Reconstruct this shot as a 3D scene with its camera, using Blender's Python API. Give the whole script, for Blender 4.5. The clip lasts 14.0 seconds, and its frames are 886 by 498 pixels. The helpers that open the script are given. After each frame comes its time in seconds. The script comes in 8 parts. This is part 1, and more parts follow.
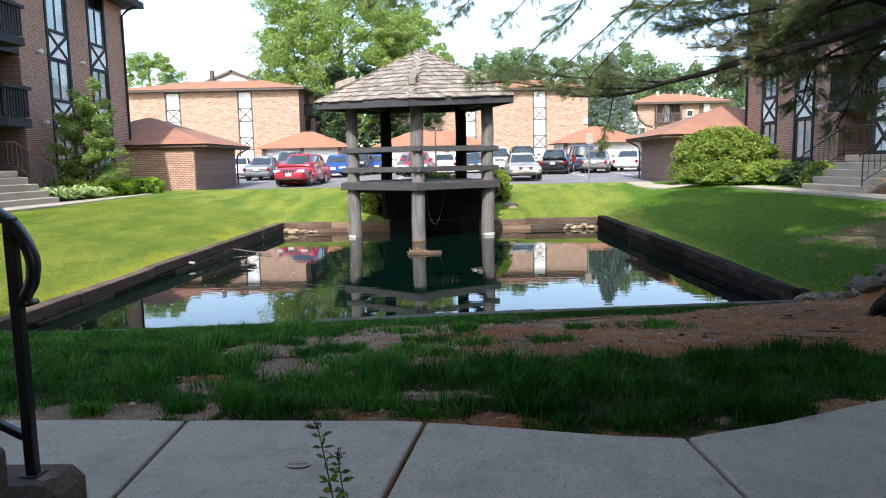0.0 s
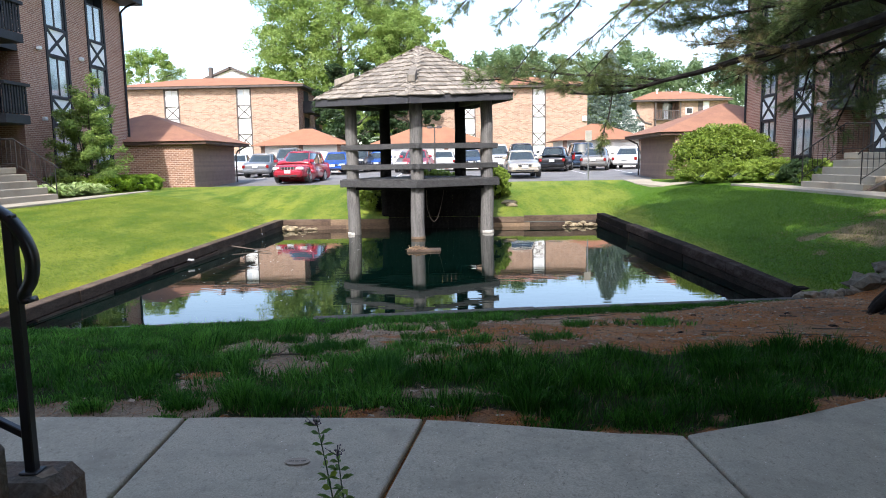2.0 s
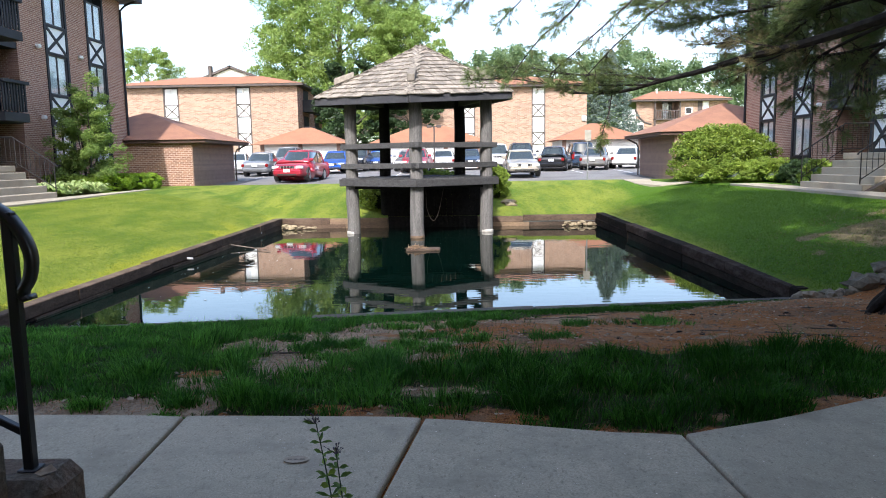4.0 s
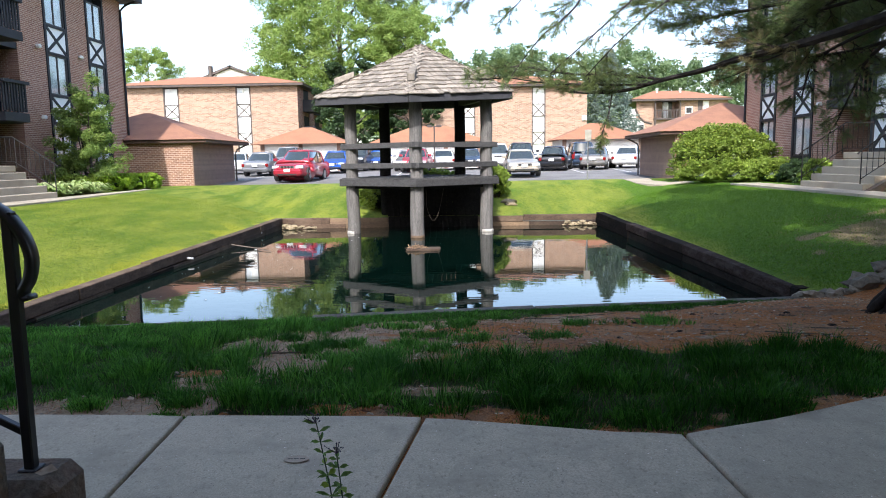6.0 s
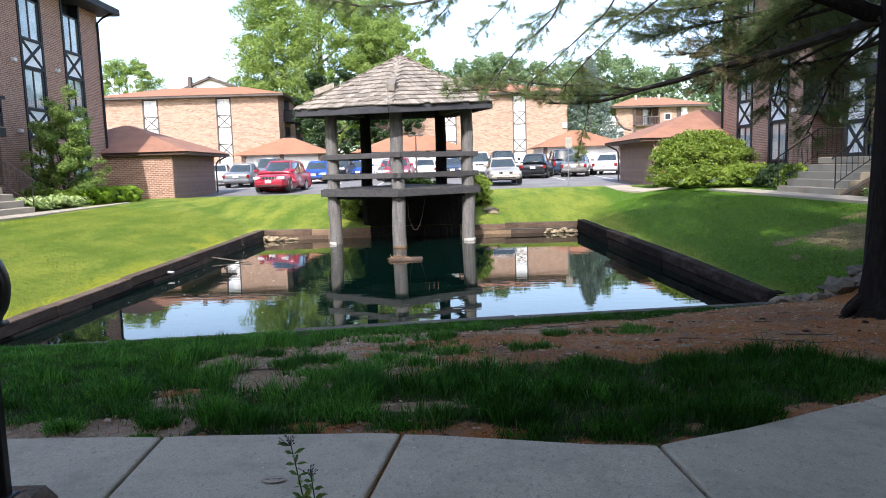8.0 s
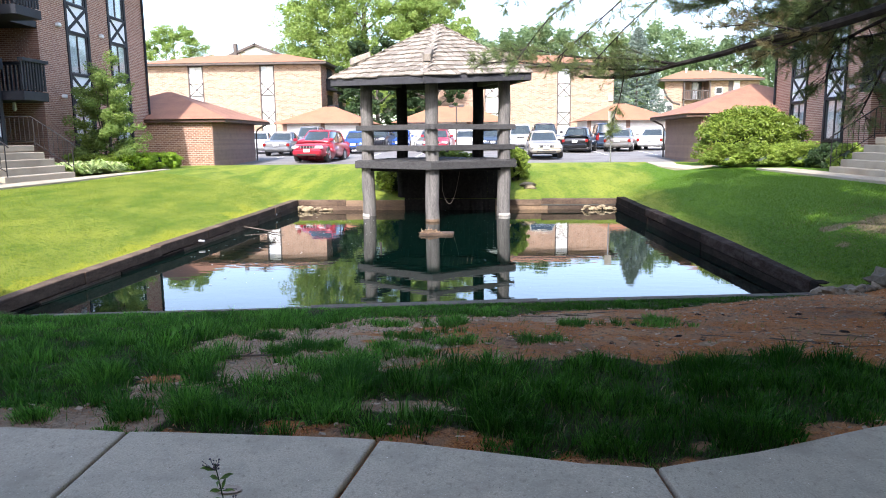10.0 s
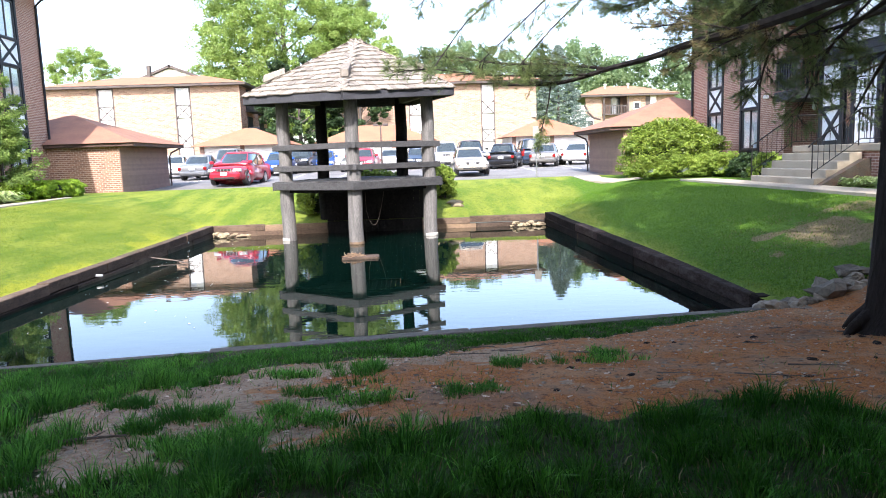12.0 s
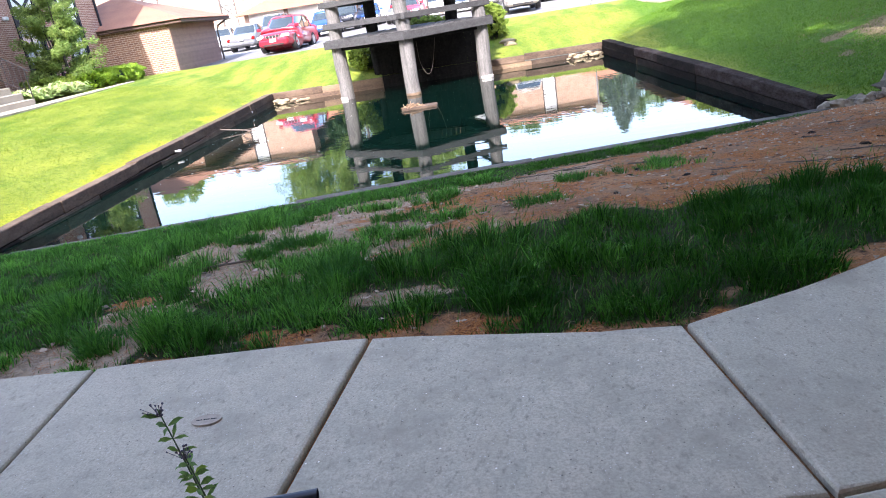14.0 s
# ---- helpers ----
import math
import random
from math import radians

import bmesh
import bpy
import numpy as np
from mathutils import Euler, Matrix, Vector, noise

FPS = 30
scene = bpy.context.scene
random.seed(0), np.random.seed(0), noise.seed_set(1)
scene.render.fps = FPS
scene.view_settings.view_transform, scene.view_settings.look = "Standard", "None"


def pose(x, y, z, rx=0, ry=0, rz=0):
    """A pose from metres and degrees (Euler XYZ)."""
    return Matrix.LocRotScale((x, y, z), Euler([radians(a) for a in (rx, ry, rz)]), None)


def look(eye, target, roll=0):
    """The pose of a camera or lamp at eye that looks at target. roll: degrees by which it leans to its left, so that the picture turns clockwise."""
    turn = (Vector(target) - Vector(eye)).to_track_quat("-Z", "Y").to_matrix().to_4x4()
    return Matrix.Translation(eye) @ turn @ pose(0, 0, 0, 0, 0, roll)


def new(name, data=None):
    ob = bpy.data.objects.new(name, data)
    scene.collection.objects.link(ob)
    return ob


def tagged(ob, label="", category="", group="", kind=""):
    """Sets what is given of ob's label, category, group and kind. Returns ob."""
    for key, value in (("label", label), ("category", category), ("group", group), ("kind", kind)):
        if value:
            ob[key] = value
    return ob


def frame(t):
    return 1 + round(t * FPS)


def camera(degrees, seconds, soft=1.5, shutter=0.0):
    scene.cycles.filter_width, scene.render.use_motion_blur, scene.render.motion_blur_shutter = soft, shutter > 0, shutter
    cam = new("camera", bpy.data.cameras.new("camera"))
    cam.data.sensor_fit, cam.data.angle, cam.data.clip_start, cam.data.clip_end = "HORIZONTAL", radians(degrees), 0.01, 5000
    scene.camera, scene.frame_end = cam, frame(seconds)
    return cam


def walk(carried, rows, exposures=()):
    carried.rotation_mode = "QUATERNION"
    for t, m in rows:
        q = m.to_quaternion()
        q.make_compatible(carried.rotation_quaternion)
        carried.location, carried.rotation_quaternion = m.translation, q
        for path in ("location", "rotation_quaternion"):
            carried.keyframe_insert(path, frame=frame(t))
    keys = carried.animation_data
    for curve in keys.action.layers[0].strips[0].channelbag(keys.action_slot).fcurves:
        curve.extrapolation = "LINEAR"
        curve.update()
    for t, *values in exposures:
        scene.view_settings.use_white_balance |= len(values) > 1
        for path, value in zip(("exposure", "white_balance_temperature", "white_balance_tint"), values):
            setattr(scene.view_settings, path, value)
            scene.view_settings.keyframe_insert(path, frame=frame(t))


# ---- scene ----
cam = camera(64.78, 14.0, soft=1.0)
# seconds, place of the eye, pitch, roll and yaw in degrees
ROWS = [
    (0, 0.075, 0.086, 1.168, -6.96, 1.08, 1.14),
    (0.5, 0.074, 0.086, 1.167, -7.11, 1.04, 1.15),
    (1, 0.075, 0.085, 1.167, -7.21, 0.95, 1.14),
    (1.5, 0.075, 0.085, 1.167, -7.29, 0.95, 1.10),
    (2, 0.074, 0.086, 1.168, -7.18, 1.02, 1.07),
    (2.5, 0.074, 0.085, 1.168, -7.27, 0.93, 1.07),
    (3, 0.075, 0.085, 1.167, -7.22, 0.89, 1.00),
    (5.5, 0.074, 0.084, 1.165, -7.27, 0.88, 1.08),
    (6, 0.075, 0.084, 1.165, -7.26, 0.92, 1.04),
    (6.5, 0.079, 0.083, 1.161, -8.04, 0.87, 1.11),
    (6.6, 0.082, 0.084, 1.163, -8.07, 1.29, 0.79),
    (6.8, 0.091, 0.086, 1.171, -7.60, 0.49, 0.49),
    (7, 0.099, 0.085, 1.177, -6.61, -1.25, -0.05),
    (7.2, 0.101, 0.075, 1.178, -6.84, -2.17, -3.09),
    (7.3, 0.101, 0.068, 1.178, -6.27, -0.96, -4.99),
    (7.5, 0.102, 0.058, 1.180, -6.77, -1.12, -6.16),
    (7.7, 0.104, 0.058, 1.188, -7.28, -0.51, -5.64),
    (8, 0.114, 0.061, 1.207, -6.63, 1.61, -0.39),
    (8.2, 0.156, 0.046, 1.227, -6.46, 2.93, 2.42),
    (10.3, 0.377, 0.490, 1.257, -9.10, 0.14, 2.83),
    (10.5, 0.393, 0.587, 1.227, -9.26, -0.07, 2.68),
    (10.7, 0.403, 0.705, 1.225, -11.66, -0.08, 3.53),
    (10.8, 0.407, 0.765, 1.227, -10.70, -0.00, 4.75),
    (11, 0.418, 0.878, 1.230, -10.18, -3.64, 9.45),
    (11.2, 0.436, 0.978, 1.232, -10.67, -1.29, 11.89),
    (11.3, 0.446, 1.024, 1.234, -11.83, -0.45, 11.41),
    (11.5, 0.461, 1.104, 1.233, -11.83, 0.35, 5.09),
    (11.7, 0.467, 1.178, 1.226, -8.59, 0.10, 0.35),
    (11.8, 0.468, 1.210, 1.220, -6.82, -1.82, -0.92),
    (12, 0.455, 1.230, 1.211, -7.49, 1.91, -2.74),
    (12.2, 0.411, 1.156, 1.205, -11.10, 3.98, -4.61),
    (12.3, 0.382, 1.099, 1.203, -11.70, 3.73, -4.86),
    (12.5, 0.341, 1.005, 1.197, -14.62, 8.12, -2.08),
    (12.7, 0.340, 0.981, 1.188, -14.95, 9.37, -1.07),
    (13, 0.364, 0.963, 1.171, -14.81, 9.67, -0.12),
    (13.2, 0.372, 0.895, 1.157, -13.23, 7.41, -0.37),
    (13.4, 0.380, 0.815, 1.143, -17.19, 10.77, 1.08),
    (13.5, 0.384, 0.788, 1.138, -18.62, 10.05, 0.84),
    (13.7, 0.393, 0.770, 1.136, -19.96, 10.56, 0.98),
    (14, 0.408, 0.773, 1.138, -19.30, 8.72, 0.97),
]
# the film brightens as the camera dips towards the shade: seconds, stops, white balance
EXPOSURES = [(0, 1.29, 6270, 12), (5.5, 1.32, 6270, 12), (7.5, 1.24, 6270, 13), (8.2, 1.4, 6270, 14), (10.4, 1.81, 6310, 16), (11, 1.91, 6310, 19), (11.5, 1.94, 6310, 19), (12, 1.91, 6270, 15), (12.6, 1.95, 6270, 18), (13.3, 2.17, 6250, 19), (14, 2.43, 6250, 19)]
walk(cam, [(t, pose(x, y, z, 90 + pitch, roll, yaw)) for t, x, y, z, pitch, roll, yaw in ROWS], EXPOSURES)

# ---- daylight: a high morning sun from behind the camera, a pale summer sky ----
SUN_FROM = Vector((-0.11, -1.0, 0.87)).normalized()
SUN_ELEV = math.asin(SUN_FROM.z)
world = bpy.data.worlds.new("sky")
scene.world = world
world.use_nodes = True
wn = world.node_tree
sky = wn.nodes.new("ShaderNodeTexSky")
sky.sky_type = "NISHITA"
sky.sun_disc = False
sky.sun_elevation = SUN_ELEV
sky.sun_rotation = math.atan2(SUN_FROM.x, SUN_FROM.y)
sky.air_density, sky.dust_density, sky.ozone_density = 1.0, 1.9, 1.0
wn.nodes["Background"].inputs["Strength"].default_value = 0.15
haze = wn.nodes.new("ShaderNodeHueSaturation")
haze.inputs["Saturation"].default_value, haze.inputs["Value"].default_value = 0.95, 1.19
wn.links.new(sky.outputs[0], haze.inputs["Color"])
wn.links.new(haze.outputs[0], wn.nodes["Background"].inputs["Color"])
sun = new("sun", bpy.data.lights.new("sun", "SUN"))
sun.data.energy, sun.data.angle, sun.data.color = 2.8, radians(0.6), (1.0, 0.97, 0.93)
sun.matrix_world = look(SUN_FROM * 50, (0, 0, 0))

# ---- materials ----
def shader(name):
    m = bpy.data.materials.new(name)
    m.use_nodes = True
    nt = m.node_tree
    return m, nt, nt.nodes["Principled BSDF"]


def noise_at(nt, vec, scale, detail=4.0, rough=0.6):
    n = nt.nodes.new("ShaderNodeTexNoise")
    n.inputs["Scale"].default_value, n.inputs["Detail"].default_value, n.inputs["Roughness"].default_value = scale, detail, rough
    nt.links.new(vec, n.inputs["Vector"])
    return n


def blend(nt, fac, a, b, kind="MIX"):
    m = nt.nodes.new("ShaderNodeMix")
    m.data_type, m.blend_type = "RGBA", kind
    for sock, v in ((m.inputs[0], fac), (m.inputs[6], a), (m.inputs[7], b)):
        if isinstance(v, (tuple, list)):
            sock.default_value = (*v[:3], 1)
        elif isinstance(v, (int, float)):
            sock.default_value = v
        else:
            nt.links.new(v, sock)
    return m.outputs[2]


def ramp(nt, fac, lo, hi):
    r = nt.nodes.new("ShaderNodeMapRange")
    r.inputs["From Min"].default_value, r.inputs["From Max"].default_value = lo, hi
    nt.links.new(fac, r.inputs["Value"])
    return r.outputs[0]


def bumped(nt, bsdf, height, strength, dist):
    b = nt.nodes.new("ShaderNodeBump")
    b.inputs["Strength"].default_value, b.inputs["Distance"].default_value = strength, dist
    nt.links.new(height, b.inputs["Height"])
    nt.links.new(b.outputs[0], bsdf.inputs["Normal"])


def place_of(nt, stretch=(1, 1, 1), own=False):
    """World place (or the object's own) as texture coordinates."""
    if own:
        src = nt.nodes.new("ShaderNodeTexCoord").outputs["Object"]
    else:
        src = nt.nodes.new("ShaderNodeNewGeometry").outputs["Position"]
    mp = nt.nodes.new("ShaderNodeMapping")
    mp.inputs["Scale"].default_value = stretch
    nt.links.new(src, mp.inputs["Vector"])
    return mp.outputs[0]


def rough_stuff(name, c1, c2, grain=30.0, patch=1.5, rough=0.85, bump=0.3, dist=0.01, stain=None, stain_at=0.55, stretch=(1, 1, 1),
                own=False, vary=0.0, metal=0.0, spec=0.5, island=0.0):
    """A worn surface: fine grain between two colours, larger patches, stains, relief."""
    m, nt, b = shader(name)
    vec = place_of(nt, stretch, own)
    fine, large = noise_at(nt, vec, grain, 5), noise_at(nt, vec, patch, 4)
    col = blend(nt, ramp(nt, fine.outputs[0], 0.3, 0.7), c1, c2)
    dark = tuple(0.6 * a for a in c1)
    col = blend(nt, ramp(nt, large.outputs[0], 0.45, 0.8), col, stain or dark)
    if vary:
        inf = nt.nodes.new("ShaderNodeObjectInfo")
        hs = nt.nodes.new("ShaderNodeHueSaturation")
        nt.links.new(ramp(nt, inf.outputs["Random"], 0, 1), hs.inputs["Value"])
        r = hs.inputs["Value"].links[0].from_node
        r.inputs["To Min"].default_value, r.inputs["To Max"].default_value = 1 - vary, 1 + vary
        nt.links.new(col, hs.inputs["Color"])
        col = hs.outputs[0]
    if island:
        geo = nt.nodes.new("ShaderNodeNewGeometry")
        hs = nt.nodes.new("ShaderNodeHueSaturation")
        r = nt.nodes.new("ShaderNodeMapRange")
        r.inputs["To Min"].default_value, r.inputs["To Max"].default_value = 1 - island, 1 + island
        nt.links.new(geo.outputs["Random Per Island"], r.inputs["Value"])
        nt.links.new(r.outputs[0], hs.inputs["Value"])
        nt.links.new(col, hs.inputs["Color"])
        col = hs.outputs[0]
    nt.links.new(col, b.inputs["Base Color"])
    b.inputs["Roughness"].default_value, b.inputs["Metallic"].default_value = rough, metal
    b.inputs["Specular IOR Level"].default_value = spec
    if bump:
        bumped(nt, b, fine.outputs[0], bump, dist)
    return m


def brickwork(name, c1, c2, mortar, along="y", bw=0.2, bh=0.068, patch=(0.5, 0.8)):
    m, nt, b = shader(name)
    geo = nt.nodes.new("ShaderNodeNewGeometry")
    sep = nt.nodes.new("ShaderNodeSeparateXYZ")
    nt.links.new(geo.outputs["Position"], sep.inputs[0])
    com = nt.nodes.new("ShaderNodeCombineXYZ")
    nt.links.new(sep.outputs["Y" if along == "y" else "X"], com.inputs[0])
    nt.links.new(sep.outputs["Z"], com.inputs[1])
    br = nt.nodes.new("ShaderNodeTexBrick")
    br.inputs["Scale"].default_value = 1.0
    br.inputs["Brick Width"].default_value, br.inputs["Row Height"].default_value = bw, bh
    br.inputs["Mortar Size"].default_value, br.inputs["Mortar Smooth"].default_value = 0.13 * bh, 0.2
    br.inputs["Color1"].default_value, br.inputs["Color2"].default_value, br.inputs["Mortar"].default_value = (*c1, 1), (*c2, 1), (*mortar, 1)
    nt.links.new(com.outputs[0], br.inputs["Vector"])
    vec = geo.outputs["Position"]
    n1, n2 = noise_at(nt, vec, 0.6, 4), noise_at(nt, vec, 40, 3)
    col = blend(nt, ramp(nt, n1.outputs[0], 0.35, 0.75), br.outputs["Color"], tuple(0.72 * a for a in c1), "MIX")
    col = blend(nt, 0.35, br.outputs["Color"], col)
    col = blend(nt, ramp(nt, n2.outputs[0], 0.3, 0.9), col, tuple(min(1, 1.25 * a) for a in c2))
    m2 = blend(nt, 0.3, br.outputs["Color"], col)
    nt.links.new(m2, b.inputs["Base Color"])
    b.inputs["Roughness"].default_value = 0.9
    bumped(nt, b, br.outputs["Fac"], -0.5, 0.006)
    return m


def speckled(name, c1, c2, chip):
    """Worn walk concrete: cement mottled at three scales with pale exposed stones and dark pits."""
    m, nt, b = shader(name)
    pos = place_of(nt)
    n1, n2, n3 = noise_at(nt, pos, 0.9, 5), noise_at(nt, pos, 9, 6, 0.75), noise_at(nt, pos, 120, 3, 0.7)
    col = blend(nt, ramp(nt, n2.outputs[0], 0.3, 0.7), c1, c2)
    col = blend(nt, ramp(nt, n1.outputs[0], 0.35, 0.75), col, tuple(0.8 * a for a in c2))
    col = blend(nt, ramp(nt, n3.outputs[0], 0.25, 0.6), tuple(0.70 * a for a in c1), col)
    n4 = noise_at(nt, pos, 3.1, 6, 0.75)
    col = blend(nt, ramp(nt, n4.outputs[0], 0.47, 0.70), col, tuple(0.56 * a for a in c2))
    n5 = noise_at(nt, place_of(nt, (1.0, 0.55, 1.0)), 48, 3, 0.7)
    col = blend(nt, ramp(nt, n5.outputs[0], 0.56, 0.72), col, tuple(0.62 * a for a in c1))
    for scale, size, colour in ((24, 0.075, chip), (55, 0.13, tuple(0.36 * a for a in c1)), (95, 0.16, tuple(0.72 * a for a in chip))):
        v = nt.nodes.new("ShaderNodeTexVoronoi")
        v.inputs["Scale"].default_value = scale
        nt.links.new(pos, v.inputs["Vector"])
        near = nt.nodes.new("ShaderNodeMath")
        near.operation = "LESS_THAN"
        near.inputs[1].default_value = size
        nt.links.new(v.outputs["Distance"], near.inputs[0])
        some = nt.nodes.new("ShaderNodeMath")
        some.operation = "GREATER_THAN"
        some.inputs[1].default_value = 0.72
        nt.links.new(v.outputs["Color"], some.inputs[0])
        both = nt.nodes.new("ShaderNodeMath")
        both.operation = "MULTIPLY"
        nt.links.new(near.outputs[0], both.inputs[0])
        nt.links.new(some.outputs[0], both.inputs[1])
        col = blend(nt, both.outputs[0], col, colour)
    inf = nt.nodes.new("ShaderNodeObjectInfo")
    r = ramp(nt, inf.outputs["Random"], 0, 1)
    r.node.inputs["To Min"].default_value, r.node.inputs["To Max"].default_value = 0.94, 1.05
    hs = nt.nodes.new("ShaderNodeHueSaturation")
    nt.links.new(r, hs.inputs["Value"])
    nt.links.new(col, hs.inputs["Color"])
    nt.links.new(hs.outputs[0], b.inputs["Base Color"])
    b.inputs["Roughness"].default_value = 0.92
    bumped(nt, b, n3.outputs[0], 0.22, 0.003)
    return m


def paint(name, c, rough=0.35, metal=0.0, coat=0.0, spec=0.5):
    m, nt, b = shader(name)
    vec = place_of(nt, (1, 1, 1), True)
    n = noise_at(nt, vec, 6, 3)
    nt.links.new(blend(nt, ramp(nt, n.outputs[0], 0.3, 0.8), c, tuple(0.86 * a for a in c)), b.inputs["Base Color"])
    b.inputs["Roughness"].default_value, b.inputs["Metallic"].default_value = rough, metal
    b.inputs["Coat Weight"].default_value, b.inputs["Specular IOR Level"].default_value = coat, spec
    return m


def leafy(name, c1, c2, trans=0.35, rough=0.55, patch=0.5, c3=None, spec=0.3):
    """Leaves or blades: colour varies leaf by leaf and in larger drifts; some light comes through."""
    m, nt, b = shader(name)
    geo = nt.nodes.new("ShaderNodeNewGeometry")
    n = noise_at(nt, geo.outputs["Position"], patch, 3)
    col = blend(nt, geo.outputs["Random Per Island"], c1, c2)
    col = blend(nt, ramp(nt, n.outputs[0], 0.4, 0.7), col, c3 or tuple(0.7 * a for a in c1))
    nt.links.new(col, b.inputs["Base Color"])
    b.inputs["Roughness"].default_value = rough
    b.inputs["Specular IOR Level"].default_value = spec
    tr = nt.nodes.new("ShaderNodeBsdfTranslucent")
    nt.links.new(col, tr.inputs["Color"])
    mix = nt.nodes.new("ShaderNodeMixShader")
    mix.inputs[0].default_value = trans
    nt.links.new(b.outputs[0], mix.inputs[1])
    nt.links.new(tr.outputs[0], mix.inputs[2])
    nt.links.new(mix.outputs[0], nt.nodes["Material Output"].inputs["Surface"])
    return m


def glassy(name, tint=(0.93, 0.95, 0.95)):
    """Thin window glass: clear, with a mirror sheen that grows at a slant."""
    m, nt, b = shader(name)
    nt.nodes.remove(b)
    clear, sheen = nt.nodes.new("ShaderNodeBsdfTransparent"), nt.nodes.new("ShaderNodeBsdfGlossy")
    clear.inputs["Color"].default_value = (*tint, 1)
    sheen.inputs["Roughness"].default_value = 0.02
    slant, mix = nt.nodes.new("ShaderNodeLayerWeight"), nt.nodes.new("ShaderNodeMixShader")
    slant.inputs["Blend"].default_value = 0.5
    steep, more = nt.nodes.new("ShaderNodeMath"), nt.nodes.new("ShaderNodeMath")
    steep.operation, more.operation = "POWER", "MULTIPLY_ADD"
    steep.inputs[1].default_value = 4.0
    more.inputs[1].default_value, more.inputs[2].default_value = 0.9, 0.05
    nt.links.new(slant.outputs["Facing"], steep.inputs[0])
    nt.links.new(steep.outputs[0], more.inputs[0])
    nt.links.new(more.outputs[0], mix.inputs[0])
    nt.links.new(clear.outputs[0], mix.inputs[1])
    nt.links.new(sheen.outputs[0], mix.inputs[2])
    nt.links.new(mix.outputs[0], nt.nodes["Material Output"].inputs["Surface"])
    return m


# timber and metal
M_POST = rough_stuff("weathered_post", (0.085, 0.080, 0.076), (0.225, 0.212, 0.196), 18, 2.0, 0.9, 0.9, 0.014, (0.05, 0.046, 0.043), stretch=(9, 9, 0.7))
M_RAIL = rough_stuff("weathered_board", (0.034, 0.034, 0.036), (0.090, 0.088, 0.086), 16, 2.0, 0.9, 0.6, 0.006, (0.036, 0.035, 0.035), stretch=(0.8, 6, 6), vary=0.22, spec=0.2)
# near-black copy of the old wood, for parts in the gazebo's shade
M_SHADE_WOOD = rough_stuff("shade_dark_wood", (0.007, 0.007, 0.007), (0.020, 0.018, 0.017), 14, 2.0, 0.95, 0.5, 0.006, spec=0.1)
M_DARKWOOD = rough_stuff("dark_old_wood", (0.022, 0.020, 0.019), (0.05, 0.046, 0.042), 14, 2.0, 0.9, 0.5, 0.006)
M_SHINGLE = rough_stuff("cedar_shingle", (0.190, 0.163, 0.130), (0.335, 0.295, 0.242), 14, 3.0, 0.9, 0.7, 0.008, (0.135, 0.115, 0.092), stretch=(3, 3, 1), vary=0.30)
M_SHINGLE_REST = rough_stuff("cedar_shingle_rest", (0.190, 0.163, 0.130), (0.335, 0.295, 0.242), 14, 3.0, 0.9, 0.7, 0.008, (0.135, 0.115, 0.092), island=0.30)
M_FASCIA = rough_stuff("grey_fascia", (0.034, 0.034, 0.040), (0.060, 0.060, 0.066), 12, 1.5, 0.85, 0.4, 0.005)
M_TIE = rough_stuff("railway_tie", (0.042, 0.027, 0.018), (0.100, 0.064, 0.042), 9, 1.2, 0.95, 0.9, 0.018, (0.15, 0.105, 0.070), stretch=(1.5, 1.5, 4), vary=0.35)
M_TIE_TAN = rough_stuff("pale_tie", (0.15, 0.10, 0.062), (0.26, 0.175, 0.105), 9, 1.5, 0.95, 0.7, 0.012, (0.12, 0.085, 0.06), stretch=(1.5, 1.5, 4), vary=0.25)
M_TIE_GREY = rough_stuff("grey_tie", (0.065, 0.058, 0.050), (0.13, 0.117, 0.100), 9, 1.5, 0.95, 0.7, 0.010, (0.07, 0.06, 0.05), stretch=(1.5, 1.5, 4), vary=0.25)
# wet tie, darkened further for the shade on the water faces
M_TIE_DARK = rough_stuff("wet_shaded_tie", (0.009, 0.007, 0.006), (0.024, 0.019, 0.016), 9, 1.5, 0.95, 0.9, 0.016, (0.034, 0.026, 0.021), stretch=(1.5, 1.5, 4), vary=0.3, spec=0.06)
# the pale stain also stands for sunlit spots on the top course
M_TIE_PURPLE = rough_stuff("sunlit_stained_tie", (0.018, 0.012, 0.010), (0.056, 0.040, 0.033), 9, 1.5, 0.95, 0.9, 0.018, (0.10, 0.084, 0.074), stretch=(1.5, 1.5, 4), vary=0.35, spec=0.06)
M_IRON = paint("black_iron", (0.012, 0.012, 0.014), 0.35)
M_IRON_GREY = paint("grey_iron", (0.055, 0.055, 0.06), 0.5)
M_RAILING = paint("dark_iron", (0.020, 0.018, 0.018), 0.6, 0.0, 0.0, 0.2)
M_PIPE = paint("black_pipe", (0.012, 0.014, 0.024), 0.35)
M_PVC = paint("white_pipe", (0.46, 0.46, 0.44), 0.5)
# stone and concrete
M_WALK = speckled("broom_concrete", (0.440, 0.382, 0.282), (0.580, 0.508, 0.380), (0.84, 0.79, 0.68))
M_STEP = rough_stuff("step_concrete", (0.33, 0.280, 0.205), (0.44, 0.378, 0.285), 60, 1.0, 0.9, 0.3, 0.004, (0.25, 0.205, 0.15))
M_OLDCONC = rough_stuff("old_concrete", (0.060, 0.050, 0.038), (0.165, 0.140, 0.108), 45, 4, 0.95, 0.9, 0.014, (0.17, 0.085, 0.048))
